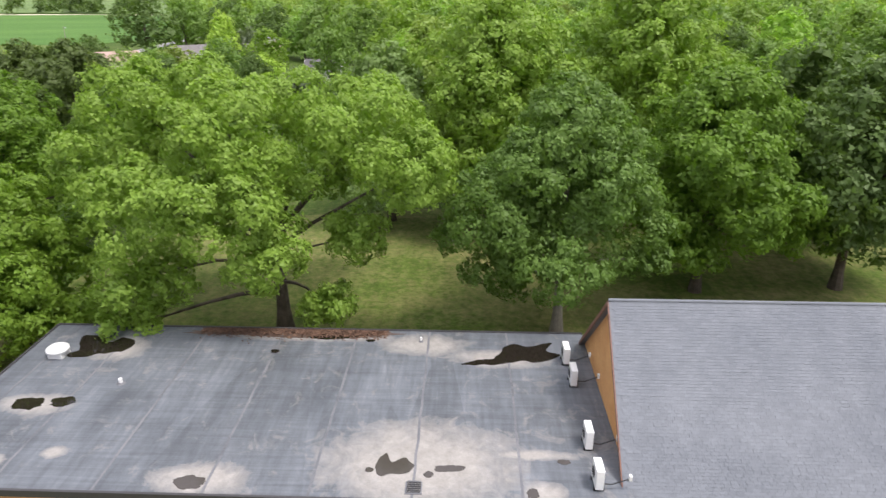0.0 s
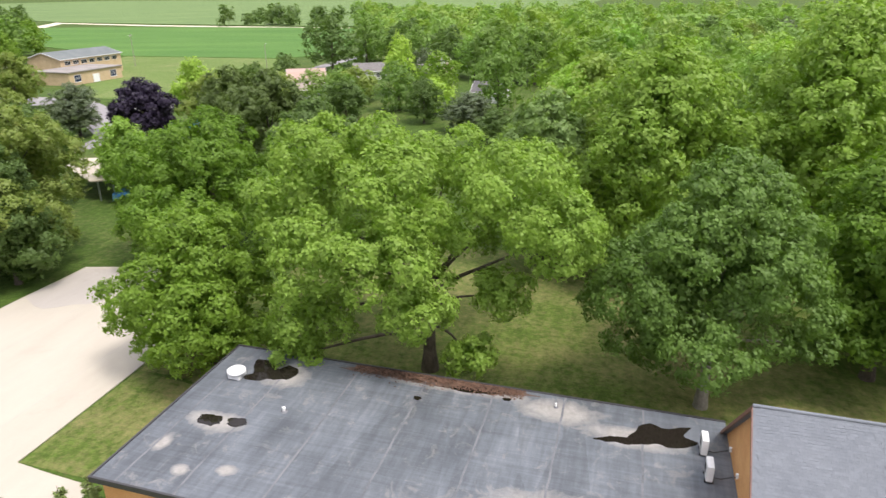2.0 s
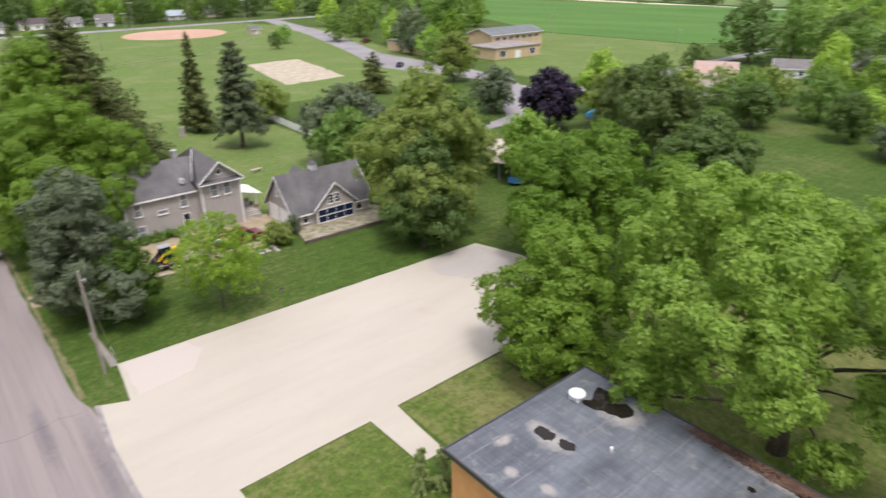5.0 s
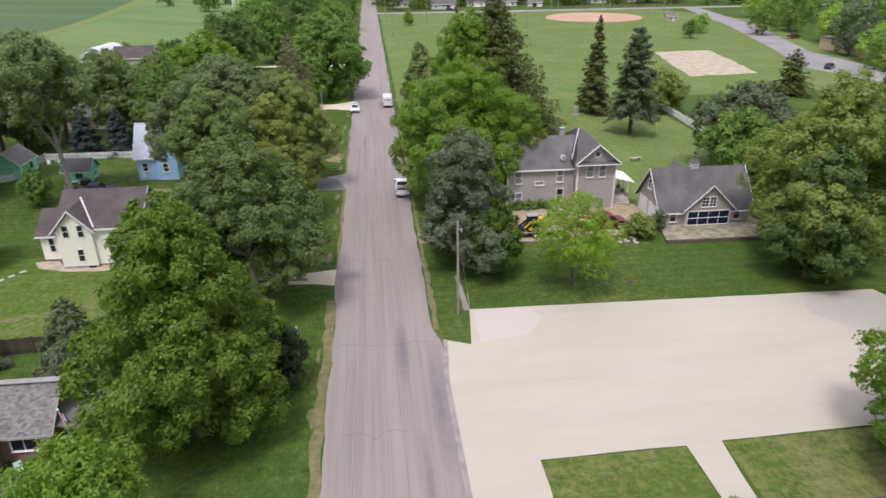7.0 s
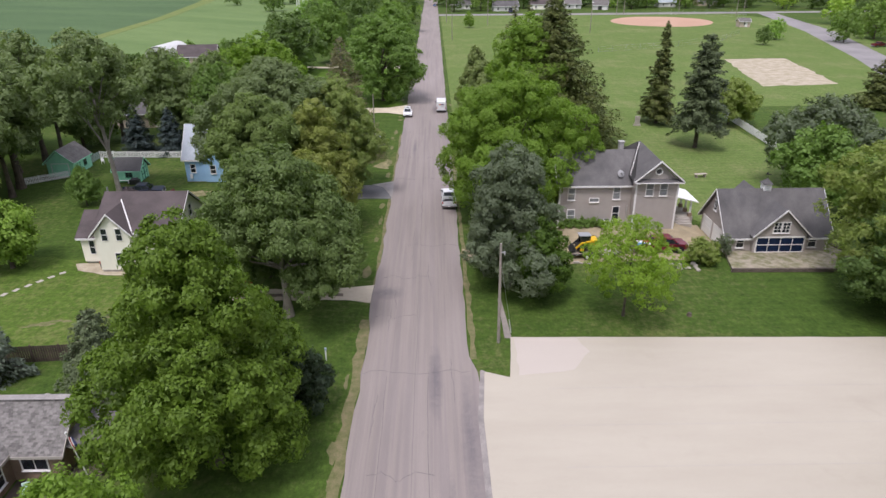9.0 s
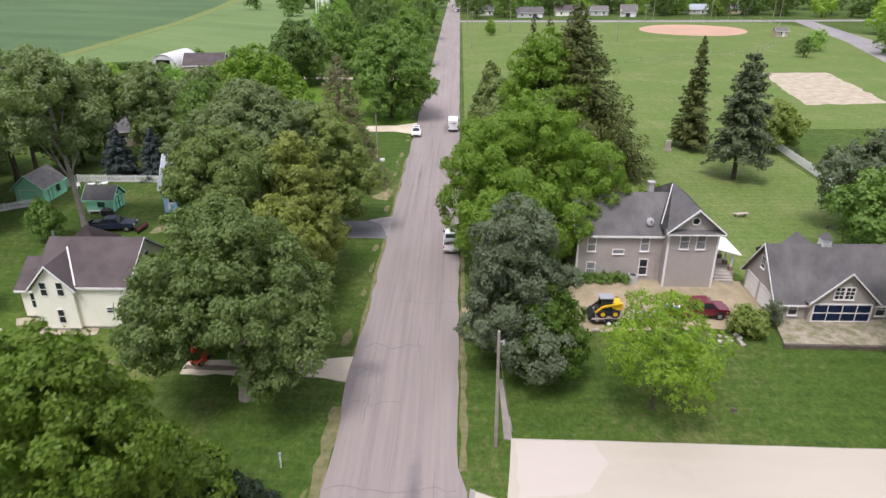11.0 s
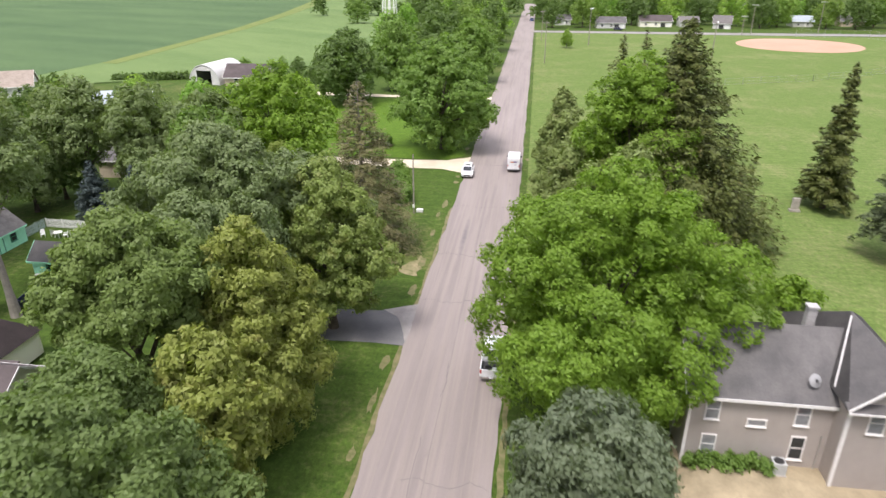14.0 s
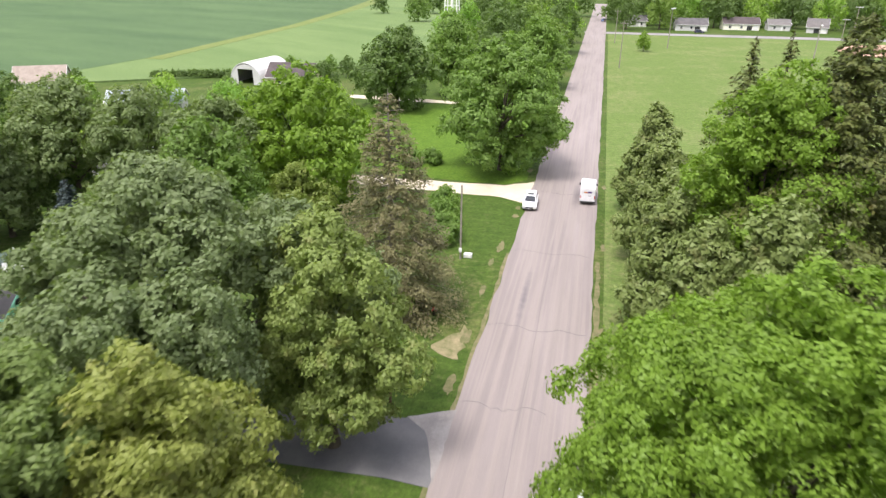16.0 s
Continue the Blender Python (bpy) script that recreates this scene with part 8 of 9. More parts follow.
for x in (171.5, 187.0):
    window(sc, "s", x, 169.48, 1.0, 2.6, 2.0, 1, 3, M_GLASS_BLUE)
door(sc, "s", 179.3, 169.48, 0, 2.6, 2.6, M_WHITE, 1, "white double school door")
for k in range(4):
    window(sc, "s", 161 + 5 * k, 198.38, 1.0, 3.0, 1.6, 0, 3)

# carport beside the lot
cp = thing("carport", pose(0, 0, 0), "flat cream roofed carport with blue tarp beneath", "carport")
part("roof", slab([(70.3, 69.6), (72.0, 66.8), (83.2, 74.0), (81.0, 81.4), (76.5, 80.2)], 3.0, 3.2), plain("cream_roof_sheet", (0.42, 0.365, 0.28), 0.6), cp)
for x, y in ((71.3, 69.2), (72.6, 67.8), (82.2, 74.4), (80.4, 80.2), (76.6, 79.4)):
    part("post", boxes((x - 0.08, x + 0.08, y - 0.08, y + 0.08, 0, 3.0)), M_STEEL, cp)
bt = thing("covered_boat", pose(73, 66.6, 0, 0, 0, 30), "boat under a blue tarp on a trailer", "boat")
part("tarp", prism([(-2.6, -0.9, 0.6), (2.0, -0.9, 0.6), (3.0, 0, 0.7), (2.0, 0.9, 0.6), (-2.6, 0.9, 0.6)], (0.0, 0, 0.9)), M_TARP_BLUE, bt)
for y in (-0.8, 0.8):
    wheel(bt, -0.5, y, 0.33, 0.2)
part("frame", boxes((-2.4, 3.4, -0.08, 0.08, 0.4, 0.6)), M_STEEL, bt)
tp = thing("tarp_cover", pose(117.5, 86.4, 0, 0, 0, 25), "bright blue tarp over a stack", "tarp")
part("stack", boxes((-1.7, 1.7, -1.3, 1.3, 0, 1.6)), M_SLAT, tp)
part("tarp", prism([(-1.8, -1.4, 1.0), (-1.8, -1.4, 1.62), (-1.8, 0, 2.3), (-1.8, 1.4, 1.62), (-1.8, 1.4, 1.0)], (3.6, 0, 0)), plain("sky_blue_tarp", (0.07, 0.36, 0.68), 0.5), tp)


# ---- poles ----
def power_pole(x, y, h, label, arm=True, lamp=False, r=0.15, lean=(0, 0)):
    ob = thing("utility_pole", pose(x, y, 0, lean[0], lean[1], 0), label, "utility pole")
    part("pole", pole_bm(r, r * 0.68, h, 12, -0.3), M_WOOD_POLE, ob)
    if arm:
        part("crossarm", boxes((-1.1, 1.1, -0.06, 0.06, h - 0.75, h - 0.62)), M_WOOD_POLE, ob)
        for k in (-1.0, -0.4, 0.4, 1.0):
            part("insulator", tube(bmesh.new(), [(k, 0, h - 0.62), (k, 0, h - 0.45)], [0.05, 0.04], 8), M_UNIT, ob)
    if lamp:
        part("lamp_arm", tube(bmesh.new(), [(0, 0, h - 0.8), (0.9, 0, h - 0.3)], [0.035, 0.03], 6), M_STEEL, ob)
        part("lamp_head", boxes((0.8, 1.4, -0.13, 0.13, h - 0.36, h - 0.24), bev=0.03), M_STEEL, ob, "grey street lamp head")
    return ob


p1 = power_pole(7.1, 52.7, 10.0, "weathered wooden pole with a guy wire beside the lot", False, lean=(0.6, -0.5))
part("guy_wire", tube(bmesh.new(), [(0.05, 0.0, 8.2), (1.35, 1.5, 0.1)], [0.012, 0.012], 5), M_STEEL, p1)
wire = [(0.1 + 9.8 * k / 10, 0.1 + 27.3 * k / 10, 9.2 - 3.0 * k / 10 - 1.6 * (k / 10) * (1 - k / 10)) for k in range(11)]
part("service_wire", tube(bmesh.new(), wire, [0.014] * 11, 5), M_DARK, p1)
part("guard", tube(bmesh.new(), [(1.05, 1.15, 1.7), (1.33, 1.47, 0.05)], [0.03, 0.03], 6), M_UNIT, p1, "pale plastic guard on a guy wire")
part("bracket", boxes((-0.05, 0.35, -0.05, 0.05, 9.1, 9.2), (0.28, 0.4, -0.06, 0.06, 8.9, 9.25)), M_STEEL, p1)
p2 = power_pole(-10.1, 125.3, 8.5, "thin grey wooden pole in the grass", False, r=0.12)
part("meter_box", boxes((-0.14, 0.14, -0.28, -0.12, 0.9, 1.35)), M_UNIT, p2, "white meter box")
tagged(part("utility_box", boxes((-0.45, 0.45, -0.3, 0.3, -0.05, 0.4), bev=0.03), M_UNIT, None, "", pose(-9.4, 126.0, 0)), "low white utility box in the grass", "utility box")
power_pole(8.9, 278, 14, "tall wooden power pole beside the park")
power_pole(8.0, 350, 13, "tall wooden power pole beside the street")
power_pole(222.4, 190.6, 12.2, "pole with a transformer beside the school")
power_pole(230.3, 136.1, 9.0, "pole with a street lamp by the field", False, True)
power_pole(202.5, 68.2, 7.5, "white pole among far trees", False)


def flood_pole(x, y, h, turn):
    ob = thing("flood_light", pose(x, y, 0, 0, 0, turn), "tall ball field light pole with a bank of lamps", "light pole", "ball field lights")
    part("pole", pole_bm(0.2, 0.12, h, 10, -0.2), M_WOOD_POLE, ob)
    part("crossbar", boxes((-1.5, 1.5, -0.06, 0.06, h - 0.5, h - 0.38)), M_STEEL, ob)
    for k in range(5):
        part("lamp", tube(bmesh.new(), [(-1.3 + 0.65 * k, -0.05, h - 0.3), (-1.3 + 0.65 * k, -0.4, h - 0.45)], [0.12, 0.26], 10), M_UNIT, ob, "round flood lamp")
    return ob


for x, y, h, a in ((27.8, 336, 15, 60), (105, 391, 9, 0), (110, 394, 14, 0), (146, 407, 15, -10), (165, 372, 14, -60), (70, 300, 13, 80), (186, 410, 14, -30)):
    flood_pole(x, y, h, a)

wt = thing("water_tower", pose(-78, 428, 0), "white water tower on slender steel legs", "water tower")
for k in range(4):
    a = math.pi / 4 + k * math.pi / 2
    part("leg", tube(bmesh.new(), [(5.2 * math.cos(a), 5.2 * math.sin(a), -0.2), (3.4 * math.cos(a), 3.4 * math.sin(a), 26)], [0.34, 0.3], 8), M_WHITE, wt, "white steel leg")
part("riser", pole_bm(0.7, 0.7, 26, 12), M_WHITE, wt)
for z in (8.5, 17.0):
    q = 5.2 - 1.8 * z / 26
    for k in range(4):
        a, b = math.pi / 4 + k * math.pi / 2, math.pi / 4 + (k + 1) * math.pi / 2
        part("brace", tube(bmesh.new(), [(q * math.cos(a), q * math.sin(a), z), (q * math.cos(b), q * math.sin(b), z)], [0.1, 0.1], 6), M_WHITE, wt)
part("tank", tube(bmesh.new(), [(0, 0, 25.5), (0, 0, 27), (0, 0, 28.5), (0, 0, 33), (0, 0, 35), (0, 0, 36)], [0.8, 3.6, 4.4, 4.4, 3.0, 0.2], 24), M_WHITE, wt, smooth=True)


# ---- chain link round the ball field ----
def chain_fence(pts, h, label):
    ob = thing("chain_fence", pose(0, 0, 0), label, "fence")
    for i in range(len(pts) - 1):
        a, b = Vector(pts[i]), Vector(pts[i + 1])
        n = max(1, int((b - a).length / 6))
        for k in range(n + 1):
            p = a.lerp(b, k / n)
            part("post", pole_bm(0.05, 0.05, h, 6), M_STEEL, ob, "", pose(p.x, p.y, 0))
        for z in (h - 0.03, h * 0.5, 0.1):
            part("rail", tube(bmesh.new(), [(a.x, a.y, z), (b.x, b.y, z)], [0.025, 0.025], 4), M_STEEL, ob)
    return ob


chain_fence([(60, 241), (88, 252), (116, 270), (132, 292)], 1.8, "low grey chain fence round the outfield")
chain_fence([(146, 326), (165, 360), (160, 384), (128, 386)], 3.5, "tall grey backstop fence of the ball field")

# ---- small things ----
ac = thing("condenser", pose(23.1, 77.9, 0.84), "grey outdoor air conditioner beside the farmhouse", "air conditioner")
part("casing", boxes((-0.42, 0.42, -0.42, 0.42, 0.08, 0.95), bev=0.03), plain("grey_unit", (0.42, 0.43, 0.42), 0.5), ac)
part("pad", boxes((-0.5, 0.5, -0.5, 0.5, -0.05, 0.08)), M_LOT_WORN, ac)
part("fan_grille", tube(bmesh.new(), [(0, 0, 0.95), (0, 0, 0.97)], [0.34, 0.33], 16), M_DARK, ac)
for k in range(7):
    shrub = bush(17.5 + 0.8 * k, 77.8 + 0.1 * (k % 3), 1.2 + 0.3 * (k % 2), 0.62, "mid", 200 + k, 520, 0.2, "low leafy shrub along the farmhouse wall")
    shrub.location.z = 0.7
rr = random.Random(9)
for k in range(16):
    x, y = 29.6 + rr.uniform(-1.3, 1.5), 67.4 + rr.uniform(-0.8, 1.2)
    bm = ball(bmesh.new(), (0, 0, 0.12), rr.uniform(0.16, 0.38), 1, (1, rr.uniform(0.6, 1), rr.uniform(0.4, 0.7)))
    for v in bm.verts:
        v.co += Vector((rr.uniform(-1, 1), rr.uniform(-1, 1), rr.uniform(-1, 1))) * 0.04
    tagged(part("rock", bm, M_LOT_WORN, None, "", pose(x, y, 0, 0, 0, rr.uniform(0, 180))), "pale rubble block at the drive's end", "rock", "rubble pile")
for k in range(7):
    x, y = 17.4 + 0.35 * k, 69.0 + rr.uniform(-0.2, 0.3)
    tagged(part("rock", ball(bmesh.new(), (0, 0, 0.1), rr.uniform(0.15, 0.3), 1, (1, 0.8, 0.6)), M_LOT_WORN, None, "", pose(x, y, 0)), "pale edging rock beside the trailer", "rock", "edging rocks")
mo = thing("mailbox_post", pose(-8.3, 50.1, 0), "short white marker post in the verge", "marker post")
part("post", pole_bm(0.06, 0.06, 1.15, 8), M_UNIT, mo)
part("cap", boxes((-0.09, 0.09, -0.09, 0.09, 1.1, 1.3), bev=0.02), plain("grey_blue", (0.3, 0.36, 0.42), 0.5), mo)
po = thing("wooden_post", pose(-9.9, 98.8, 0, 0, 2, 0), "dark wooden post at the driveway", "post")
part("post", pole_bm(0.11, 0.1, 2.6, 8), surf("brown_wood", (0.12, 0.07, 0.045), (0.2, 0.12, 0.08), 1.5), po)
hy = thing("hydrant", pose(-9.9, 112.3, 0), "black and red fire hydrant in the grass", "hydrant")
part("barrel", tube(bmesh.new(), [(0, 0, 0), (0, 0, 0.65), (0, 0, 0.7)], [0.14, 0.13, 0.1], 12), M_DARK, hy)
part("bonnet", tube(bmesh.new(), [(0, 0, 0.66), (0, 0, 0.85), (0, 0, 0.98)], [0.16, 0.14, 0.04], 12), M_REDBOX, hy, "red hydrant top")
part("outlet", tube(bmesh.new(), [(-0.24, 0, 0.5), (0.24, 0, 0.5)], [0.06, 0.06], 8), M_REDBOX, hy)
bd = thing("birdhouse", pose(-15.1, 111.4, 0), "white birdhouse on a post under trees", "birdhouse")
part("post", pole_bm(0.05, 0.05, 2.0, 8), M_WOOD_POLE, bd)
part("box", prism([(-0.2, -0.18, 2.0), (0.2, -0.18, 2.0), (0.2, -0.18, 2.35), (0, -0.18, 2.55), (-0.2, -0.18, 2.35)], (0, 0.36, 0)), M_WHITE, bd)
br = thing("brush_pile", pose(-11.8, 110.4, 0), "pile of cut grey branches in the grass", "brush pile")
for k in range(26):
    a, l = rr.uniform(0, 6.28), rr.uniform(0.5, 1.3)
    z = rr.uniform(0.05, 0.4)
    part("branch", tube(bmesh.new(), [(-l * math.cos(a), -l * math.sin(a), z), (0, 0, z + 0.12), (l * math.cos(a), l * math.sin(a), z * 0.6)], [0.02, 0.035, 0.012], 5), M_BARK_PALE, br)
for x, y, h, r, s in ((-13.6, 131, 3.0, 2.2, 301), (-14.6, 136, 3.2, 2.3, 302), (-15.6, 141, 3.0, 2.2, 303), (-22.1, 160.4, 2.6, 2.0, 304), (-25.3, 159.6, 2.8, 2.1, 305), (44, 72.5, 0.8, 0.5, 306)):
    bush(x, y, h, r, "mid", s, 1700, 0.32, "rounded green shrub on the lawn")
mw = thing("riding_mower", pose(-18.8, 63.1, 0, 0, 0, 70), "small red riding mower under a tree", "mower")
part("hood", boxes((0.1, 0.95, -0.32, 0.32, 0.35, 0.85), bev=0.06), M_REDBOX, mw)
part("deck", boxes((-0.7, 0.3, -0.5, 0.5, 0.15, 0.32), bev=0.05), M_REDBOX, mw)
part("seat", boxes((-0.65, -0.2, -0.24, 0.24, 0.55, 0.65), (-0.7, -0.6, -0.24, 0.24, 0.65, 1.0), bev=0.03), M_BLACK, mw)
part("rear_fender", boxes((-0.9, -0.15, -0.45, 0.45, 0.4, 0.54), bev=0.04), M_REDBOX, mw)
for x, y, r in ((-0.55, -0.42, 0.26), (-0.55, 0.42, 0.26), (0.7, -0.38, 0.19), (0.7, 0.38, 0.19)):
    wheel(mw, x, y, r, 0.18)
part("steering_wheel", tube(bmesh.new(), [(0.05, 0, 0.8), (-0.1, 0, 1.05)], [0.03, 0.16], 10), M_DARK, mw)
mn = thing("memorial_stone", pose(43.0, 133.5, 0), "small grey memorial stone in the park", "stone")
part("base", boxes((-0.7, 0.7, -0.35, 0.35, 0, 0.35), bev=0.03), M_STONE, mn)
part("tablet", boxes((-0.5, 0.5, -0.2, 0.2, 0.35, 2.0), bev=0.05), M_STONE, mn)
pt = thing("picnic_bench", pose(43.4, 99.8, 0, 0, 0, 10), "weathered low wooden bench in the back yard", "bench")
for k in range(3):
    part("plank", boxes((-1.0, 1.0, -0.33 + 0.23 * k, -0.13 + 0.23 * k, 0.55, 0.6)), M_SLAT, pt)
for x in (-0.75, 0.75):
    part("leg", boxes((x - 0.06, x + 0.06, -0.3, 0.3, 0, 0.55)), M_SLAT, pt)
mc = thing("motorcycle", pose(41.8, 88.2, 0, 0, 0, -10), "black and white motorcycle standing on the grass", "motorcycle")
for x in (-0.7, 0.7):
    wheel(mc, x, 0.02, 0.31, 0.13)
part("frame", tube(bmesh.new(), [(-0.7, 0, 0.32), (-0.1, 0, 0.55), (0.45, 0, 0.85), (0.7, 0, 0.32)], [0.05, 0.09, 0.07, 0.04], 8), M_DARK, mc)
part("tank", ball(bmesh.new(), (0.12, 0, 0.82), 0.2, 2, (1.4, 0.7, 0.7)), M_WHITE, mc)
part("seat", boxes((-0.65, -0.05, -0.13, 0.13, 0.68, 0.78), bev=0.03), M_BLACK, mc)
part("handlebar", boxes((0.4, 0.44, -0.36, 0.36, 1.0, 1.04)), M_STEEL, mc)
lp = thing("stump", pose(26.3, 57.1, 0), "small dark stump in the front lawn", "stump")
part("wood", tube(bmesh.new(), [(0, 0, -0.05), (0, 0, 0.15), (0.03, 0, 0.32)], [0.3, 0.22, 0.2], 9), M_BARK, lp)
for x, y, h, s in ((19.6, 23.9, 3.9, 401), (20.9, 23.3, 3.6, 402), (24.4, 23.2, 2.4, 403)):
    conifer(x, y, h, 0.75, "cedar", s, 2400, 0.05, 0.2, "narrow evergreen shrub beside the hall's door", "evergreens by the door", name="evergreen_shrub")
door(hall, "n", 23.2, RY1 - 0.33, 0.1, 1.8, 2.2, M_WHITE, 1, "white double door of the hall")
part("door_surround", boxes((22.0, 24.4, RY1 - 0.36, RY1 - 0.3, 2.4, 3.9)), M_WHITE, hall, "white panel over a door")
for k in range(5):
    window(hall, "w", RX0 + 0.33, -7 + 6.2 * k, 1.2, 2.0, 1.3, 0, 2)

# ---- cracks sealed across the street ----
rc = random.Random(21)
for y, x0, x1 in ((48.1, -4.9, 4.2), (66.0, -4.4, 1.0), (100.2, -4.8, 1.5), (112, -4.8, 4.0), (74.5, -2.0, 4.0), (129, -4.9, 3.9), (150.5, -5, 4), (36, -3.5, 1.2), (57.5, -4.6, -0.5)):
    n = 14
    pts = [(x0 + (x1 - x0) * k / n, y + rc.uniform(-0.22, 0.22) + 0.3 * math.sin(k * 0.7)) for k in range(n + 1)]
    bm = bmesh.new()
    w = rc.uniform(0.014, 0.026)
    for k in range(n):
        (xa, ya), (xb, yb) = pts[k], pts[k + 1]
        solid(bm, [(xa, ya - w, 0.03), (xb, yb - w, 0.03), (xb, yb + w, 0.03), (xa, ya + w, 0.03)], (0, 0, 0.009))
    tagged(part("crack", bm, M_CRACK), "dark sealed crack across the asphalt", "crack", "", "structure")
for x, y, ln in ((0.9, 64, 5.5), (-2.6, 59, 4.0), (-0.6, 84, 5.0), (2.8, 44, 6.0), (-3.6, 40, 5.0), (-3.2, 55, 3.6), (-2.6, 20, 27.5), (0.95, 20, 27.5), (-1.4, 70, 9.0)):
    bm = bmesh.new()
    px, py = x, y
    for k in range(9):
        qx, qy = px + rc.uniform(-0.12, 0.12), py + ln / 9
        solid(bm, [(px - 0.014, py, 0.03), (px + 0.014, py, 0.03), (qx + 0.014, qy, 0.03), (qx - 0.014, qy, 0.03)], (0, 0, 0.0085))
        px, py = qx, qy
    tagged(part("crack", bm, M_CRACK), "dark crack along the asphalt", "crack", "", "structure")

# ---- far trees: west of the street, behind the houses, along the fields ----
for x, y, s, k in ((-62, 124, 0.78, 2), (-75, 118, 0.82, 0), (-86, 128, 0.75, 2), (-72, 138, 0.68, 1), (-60, 148, 0.61, 3), (-84, 148, 0.68, 2), (-96, 142, 0.75, 0), (-104, 156, 0.68, 2), (-90, 164, 0.61, 0), (-74, 160, 0.58, 2), (-62, 168, 0.61, 0), (-50, 158, 0.65, 2), (-44, 172, 0.54, 3), (-56, 184, 0.54, 0), (-70, 182, 0.51, 5), (-85, 182, 0.51, 0), (-98, 172, 0.58, 2), (-116, 140, 0.75, 0), (-112, 170, 0.54, 2), (-128, 156, 0.68, 0),
                   (-40, 150, 0.75, 2), (-38, 122, 0.90, 0), (-30, 128, 0.60, 4), (-70, 92, 1.20, 2), (-82, 100, 1.20, 0), (-78, 82, 1.10, 2), (-92, 112, 1.15, 2), (-100, 126, 0.75, 0), (-62, 80, 0.90, 1), (-58, 202, 0.54, 2), (-50, 222, 0.61, 0), (-52, 240, 0.61, 2), (-40, 246, 0.68, 0), (-26, 252, 1.05, 2), (-14, 268, 1.00, 0), (-24, 280, 1.00, 2), (-42, 266, 0.95, 0), (-12, 308, 1.15, 2), (-22, 320, 1.10, 0), (-36, 326, 1.00, 2), (-14, 342, 1.10, 0), (-50, 300, 0.80, 2), (-58, 330, 0.80, 0), (-30, 356, 1.00, 2), (-15, 374, 1.05, 0), (-44, 372, 0.90, 2), (-60, 384, 0.80, 0), (-20, 405, 1.00, 2), (-40, 410, 1.00, 0), (-58, 424, 1.00, 2), (-95, 420, 0.90, 0), (-28, 440, 1.00, 2),
                   (18.2, 324, 0.45, 3), (138, 272, 0.5, 0), (126, 256, 0.4, 2), (14, 415, 0.9, 2), (30, 418, 1.0, 0), (58, 436, 1.1, 2), (26, 440, 1.2, 2), (40, 446, 1.2, 0), (66, 452, 1.3, 2), (82, 448, 1.2, 0), (96, 446, 1.2, 2), (112, 440, 1.1, 0), (124, 428, 1.1, 2), (136, 438, 1.2, 0), (130, 452, 1.3, 2), (162, 450, 1.2, 2), (158, 430, 1.0, 0), (172, 428, 1.1, 2), (186, 440, 1.2, 0), (196, 430, 1.0, 2), (206, 446, 1.2, 2), (214, 420, 1.0, 1), (228, 436, 1.2, 2), (10, 452, 1.1, 2), (52, 462, 1.3, 0), (100, 466, 1.3, 2), (148, 466, 1.3, 0), (190, 462, 1.3, 2),
                   (196, 330, 1.0, 1), (206, 306, 1.0, 0), (188, 292, 0.95, 2), (178, 272, 0.95, 0), (186, 250, 1.0, 2), (172, 236, 0.9, 1), (160, 262, 0.8, 0), (198, 268, 1.0, 2), (212, 286, 1.1, 0), (210, 244, 1.0, 3), (224, 258, 1.1, 2), (230, 280, 1.1, 0), (216, 320, 1.1, 2), (240, 300, 1.1, 2), (250, 270, 1.0, 3), (155, 190, 0.75, 1), (146, 178, 0.6, 5), (236, 272, 1.0, 3), (262, 290, 1.1, 2), (280, 310, 1.1, 0), (300, 330, 1.2, 2), (250, 330, 1.2, 0), (276, 350, 1.2, 2), (310, 370, 1.2, 0), (330, 390, 1.2, 2), (350, 420, 1.2, 0), (380, 440, 1.2, 2), (300, 400, 1.2, 2), (340, 450, 1.2, 0),
                   (-84, 240, 0.31, 5), (-72, 240, 0.34, 5), (-66, 238, 0.34, 2), (-58, 262, 0.41, 0), (-64, 286, 0.60, 2)):
    far_tree(x, y, s, k)
rh = random.Random(3)
for k in range(14):
    bush(-116 + 1.4 * k, 221.5 + 0.55 * k, 2.2, 1.4, "dark", 500 + k, 420, 0.5, "clipped dark hedge plant at the field's edge", "hedge")


WOOD_CROWNS = []
for k in range(5):
    me, _c, _r = leafy_crown(700 + k, 15.0, 7.4, 0.3, 13, 300, 2.0, "crown", "dome")
    co = np.zeros(len(me.vertices) * 3, np.float32)
    me.vertices.foreach_get("co", co)
    WOOD_CROWNS.append(co.reshape(-1, 3).astype(float))
    bpy.data.meshes.remove(me)


def far_woods(name, centres, spread, label, seed, leaf="dark"):
    """A belt of far trees as one mass of leaf clumps."""
    rng = np.random.default_rng(seed)
    pieces = []
    for x, y in centres:
        v = WOOD_CROWNS[rng.integers(5)]
        a, k, g = rng.uniform(0, 6.28), rng.uniform(0.8, 1.3), rng.uniform(0.6, 1.25)
        turned = np.stack([k * (v[:, 0] * math.cos(a) - v[:, 1] * math.sin(a)), k * (v[:, 0] * math.sin(a) + v[:, 1] * math.cos(a)), g * v[:, 2]], 1)
        pieces.append((turned + np.array([x + rng.uniform(-spread, spread), y + rng.uniform(-spread, spread), 0]), np.arange(len(v)).reshape(-1, 3)))
    me = quad_mesh(name, *joined(pieces))
    me.materials.append(LEAVES[leaf])
    return tagged(new(name, me), label, "woods", "", "stuff")


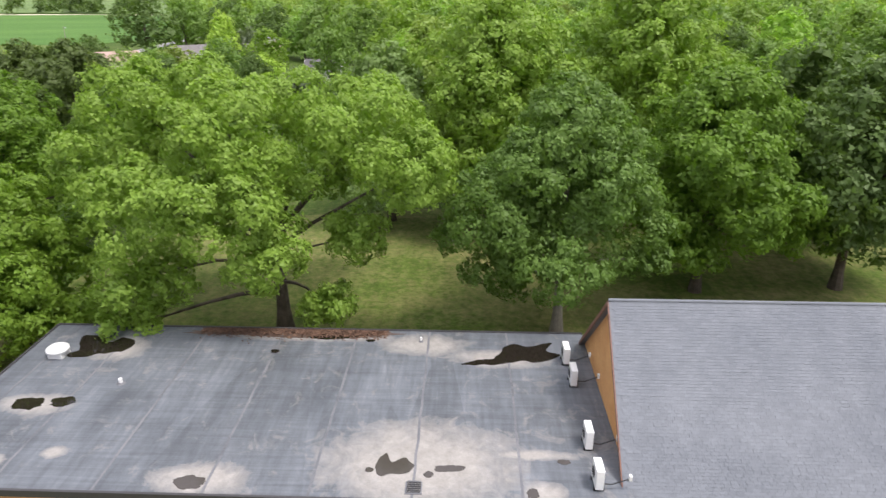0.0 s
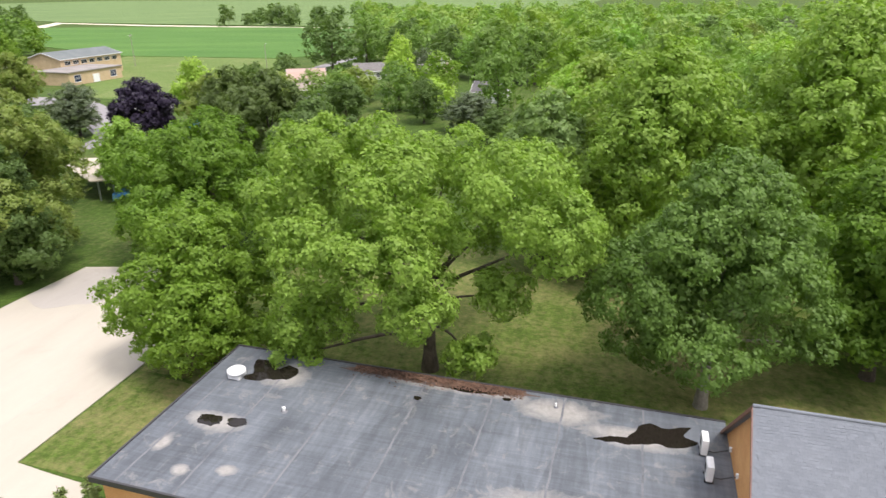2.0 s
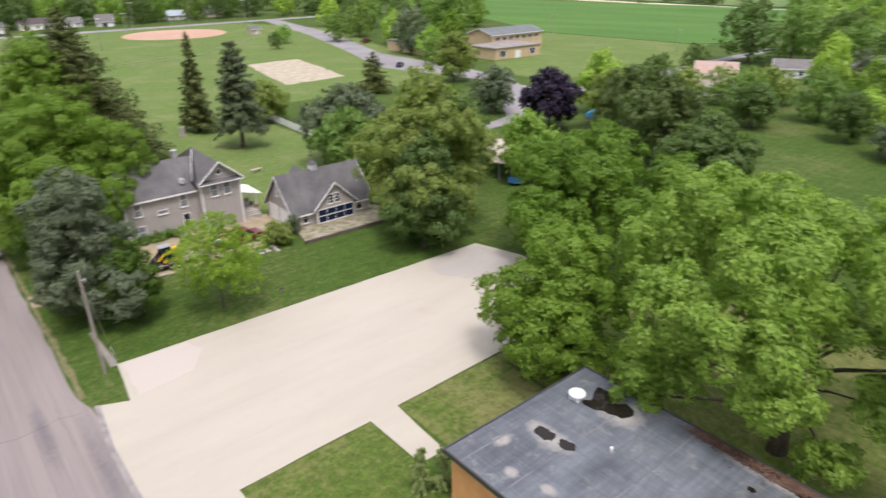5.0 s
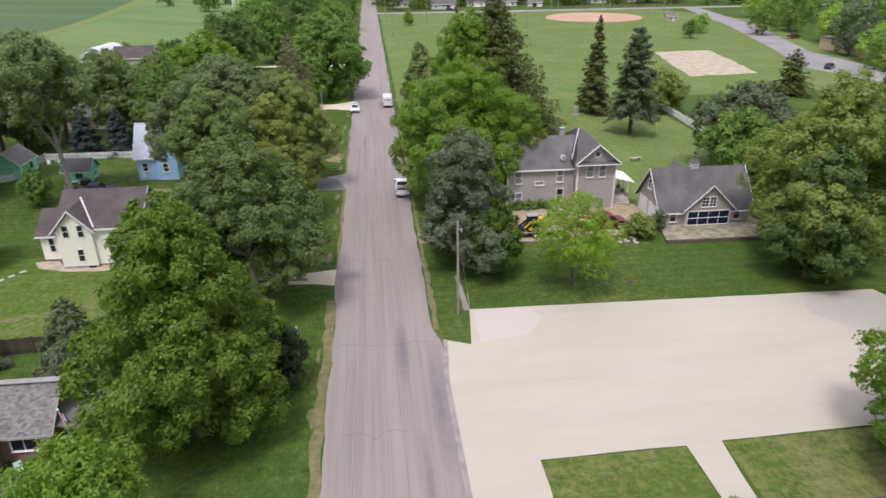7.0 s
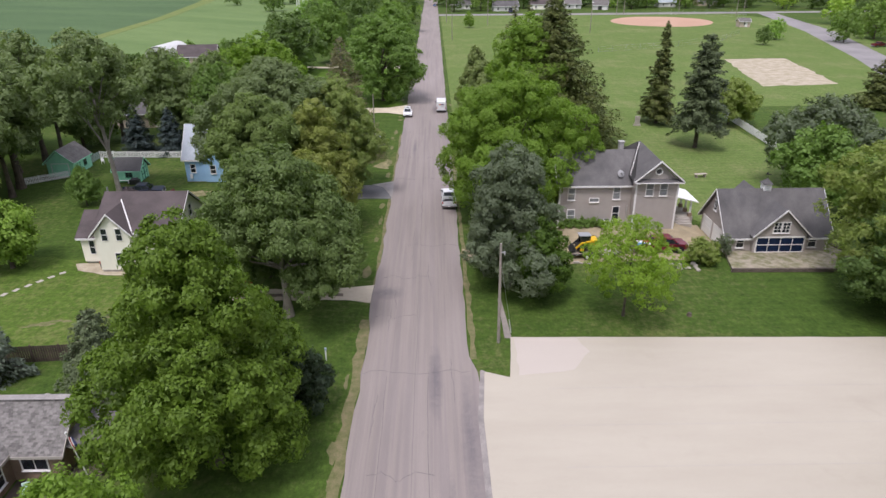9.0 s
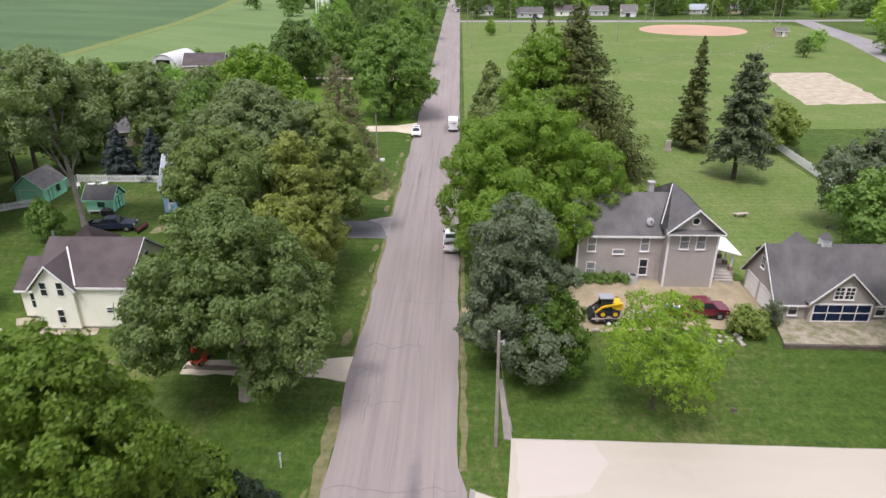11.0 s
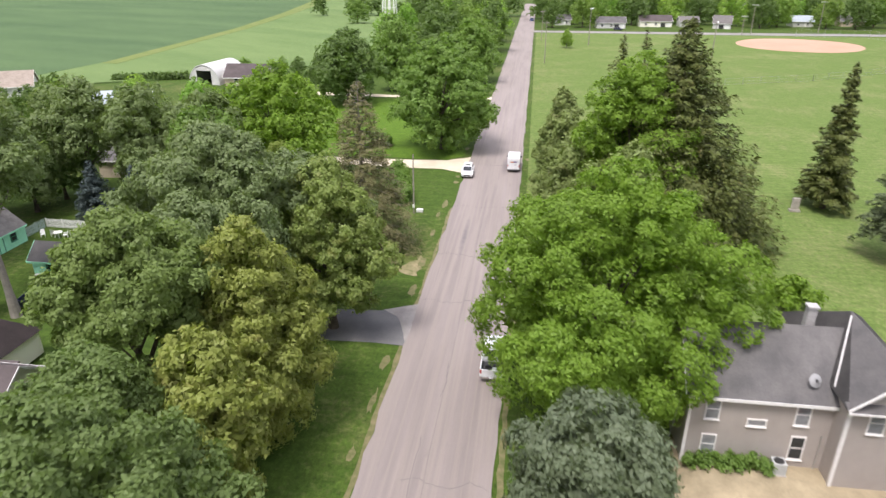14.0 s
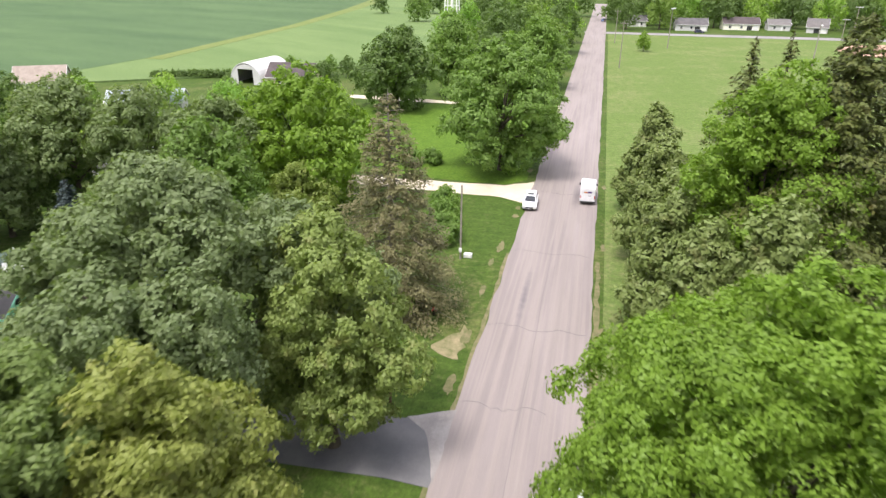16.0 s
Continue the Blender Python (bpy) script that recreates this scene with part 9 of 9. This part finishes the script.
rows_a, rows_b, rows_c = [], [], []
x = 250.0
while x < 760:
    y = -0.62 * x
    while y < 0.46 * x - 22:
        (rows_a if rh.random() < 0.6 else rows_b).append((x, y))
        y += 15 + 0.022 * x
    x += 13 + 0.05 * (x - 250)
rows_c += [(240 + 12 * i + rh.uniform(-6, 6), 400 + 14 * i + 9 * j) for i in range(14) for j in range(3)]
rows_c += [(400 + rh.uniform(-14, 14), 440 + 9 * j) for j in range(9)]
rows_c += [(505 + rh.uniform(-10, 25), 262 + 9 * j) for j in range(9)] + [(560 + 8 * j, 330 - 11 * j) for j in range(9)]
far_woods("far_woods", rows_a, 8, "distant green woods", 61, "wood")
far_woods("far_woods", rows_b, 8, "distant green woods", 64, "wood_light")
far_woods("far_woods", rows_c, 8, "distant line of dark trees between fields", 62, "dark")
far_woods("far_woods", [(-130 + 11 * i, 474 + 9 * (i % 3)) for i in range(44)], 5, "distant dark trees behind the houses", 63, "dark")
shingles(wing, (GXM, GY1 + 0.3, GZR + 0.004), (GX0, GY1 + 0.3, GZE + 0.004), (0, -1, 0), 24.0, material=M_SHINGLE)
# bungalow: big worn shingles on the slopes towards the street's south end
_k = 0.45 / 2.5
shingles(bu, (-23.45, 38.7, 5.015), (-23.45, 36.2 - 0.45, 2.65 - 2.2 * _k + 0.165), (-1, 0, 0), 9.95, 0.3, 0.15, 300, M_ROOF_PALE, 0.0, 5)
_k = 0.45 / 2.9
shingles(bu, (-30.3, 33.2, 4.915), (-27.4 + 0.45, 33.2, 2.7 - 2.05 * _k + 0.165), (0, 1, 0), 5.3, 0.3, 0.15, 0, M_ROOF_PALE, 0.0, 6)
part("ridge_cap", boxes((-33.4, -23.5, 38.42, 38.98, 4.98, 5.05)), surf("pale_ridge", (0.22, 0.205, 0.195), (0.3, 0.28, 0.265), 0.8, 9.0), bu, "pale weathered ridge strip")
sheet("mulch_bed", ragged([(-27.3, 31.8), (-23.0, 33.6), (-22.8, 36.1), (-23.9, 36.15), (-27.2, 36.15)], 0.2, 0.7, 51), 0.02, surf("mulch", (0.055, 0.042, 0.034), (0.10, 0.078, 0.06), 0.9, 12.0), "dark mulch bed beside a brick bungalow", "flower bed")
for k in range(9):
    tagged(part("rock", ball(bmesh.new(), (0, 0, 0.08), rr.uniform(0.12, 0.26), 1, (1, 0.8, 0.6)), M_LOT_WORN, None, "", pose(-23.0 + rr.uniform(-0.2, 0.2), 33.4 + 0.3 * k, 0)), "pale stone edging a mulch bed", "rock", "stones of the flower bed")
tub = thing("flower_tub", pose(-22.6, 34.4, 0), "white tub on the mulch bed", "planter")
part("tub", tube(bmesh.new(), [(0, 0, 0), (0, 0, 0.3), (0, 0, 0.34)], [0.2, 0.28, 0.26], 12), M_UNIT, tub)
conifer(-35.4, 47.6, 6.0, 3.0, "blue", 150, 5000, 0.2, 0.34, "dark garden spruce beside the wooden fence")
bl = thing("birdbath", pose(-29.6, 44.6, 0), "pale stone ring garden ornament on slabs", "ornament")
part("ring", tube(bmesh.new(), [(0.34 * math.cos(a), 0.05 * math.sin(a), 0.5 + 0.34 * math.sin(a)) for a in np.linspace(0, 2 * math.pi, 17)], [0.07] * 17, 6), M_LOT_WORN, bl)
part("base", boxes((-0.5, 0.5, -0.3, 0.3, -0.02, 0.16), bev=0.02), M_LOT_WORN, bl)

wp = thing("garden_post", pose(59.3, -1.9, 0), "weathered wooden post in the back lawn", "post")
part("post", pole_bm(0.16, 0.13, 5.1, 10), M_WOOD_POLE, wp)
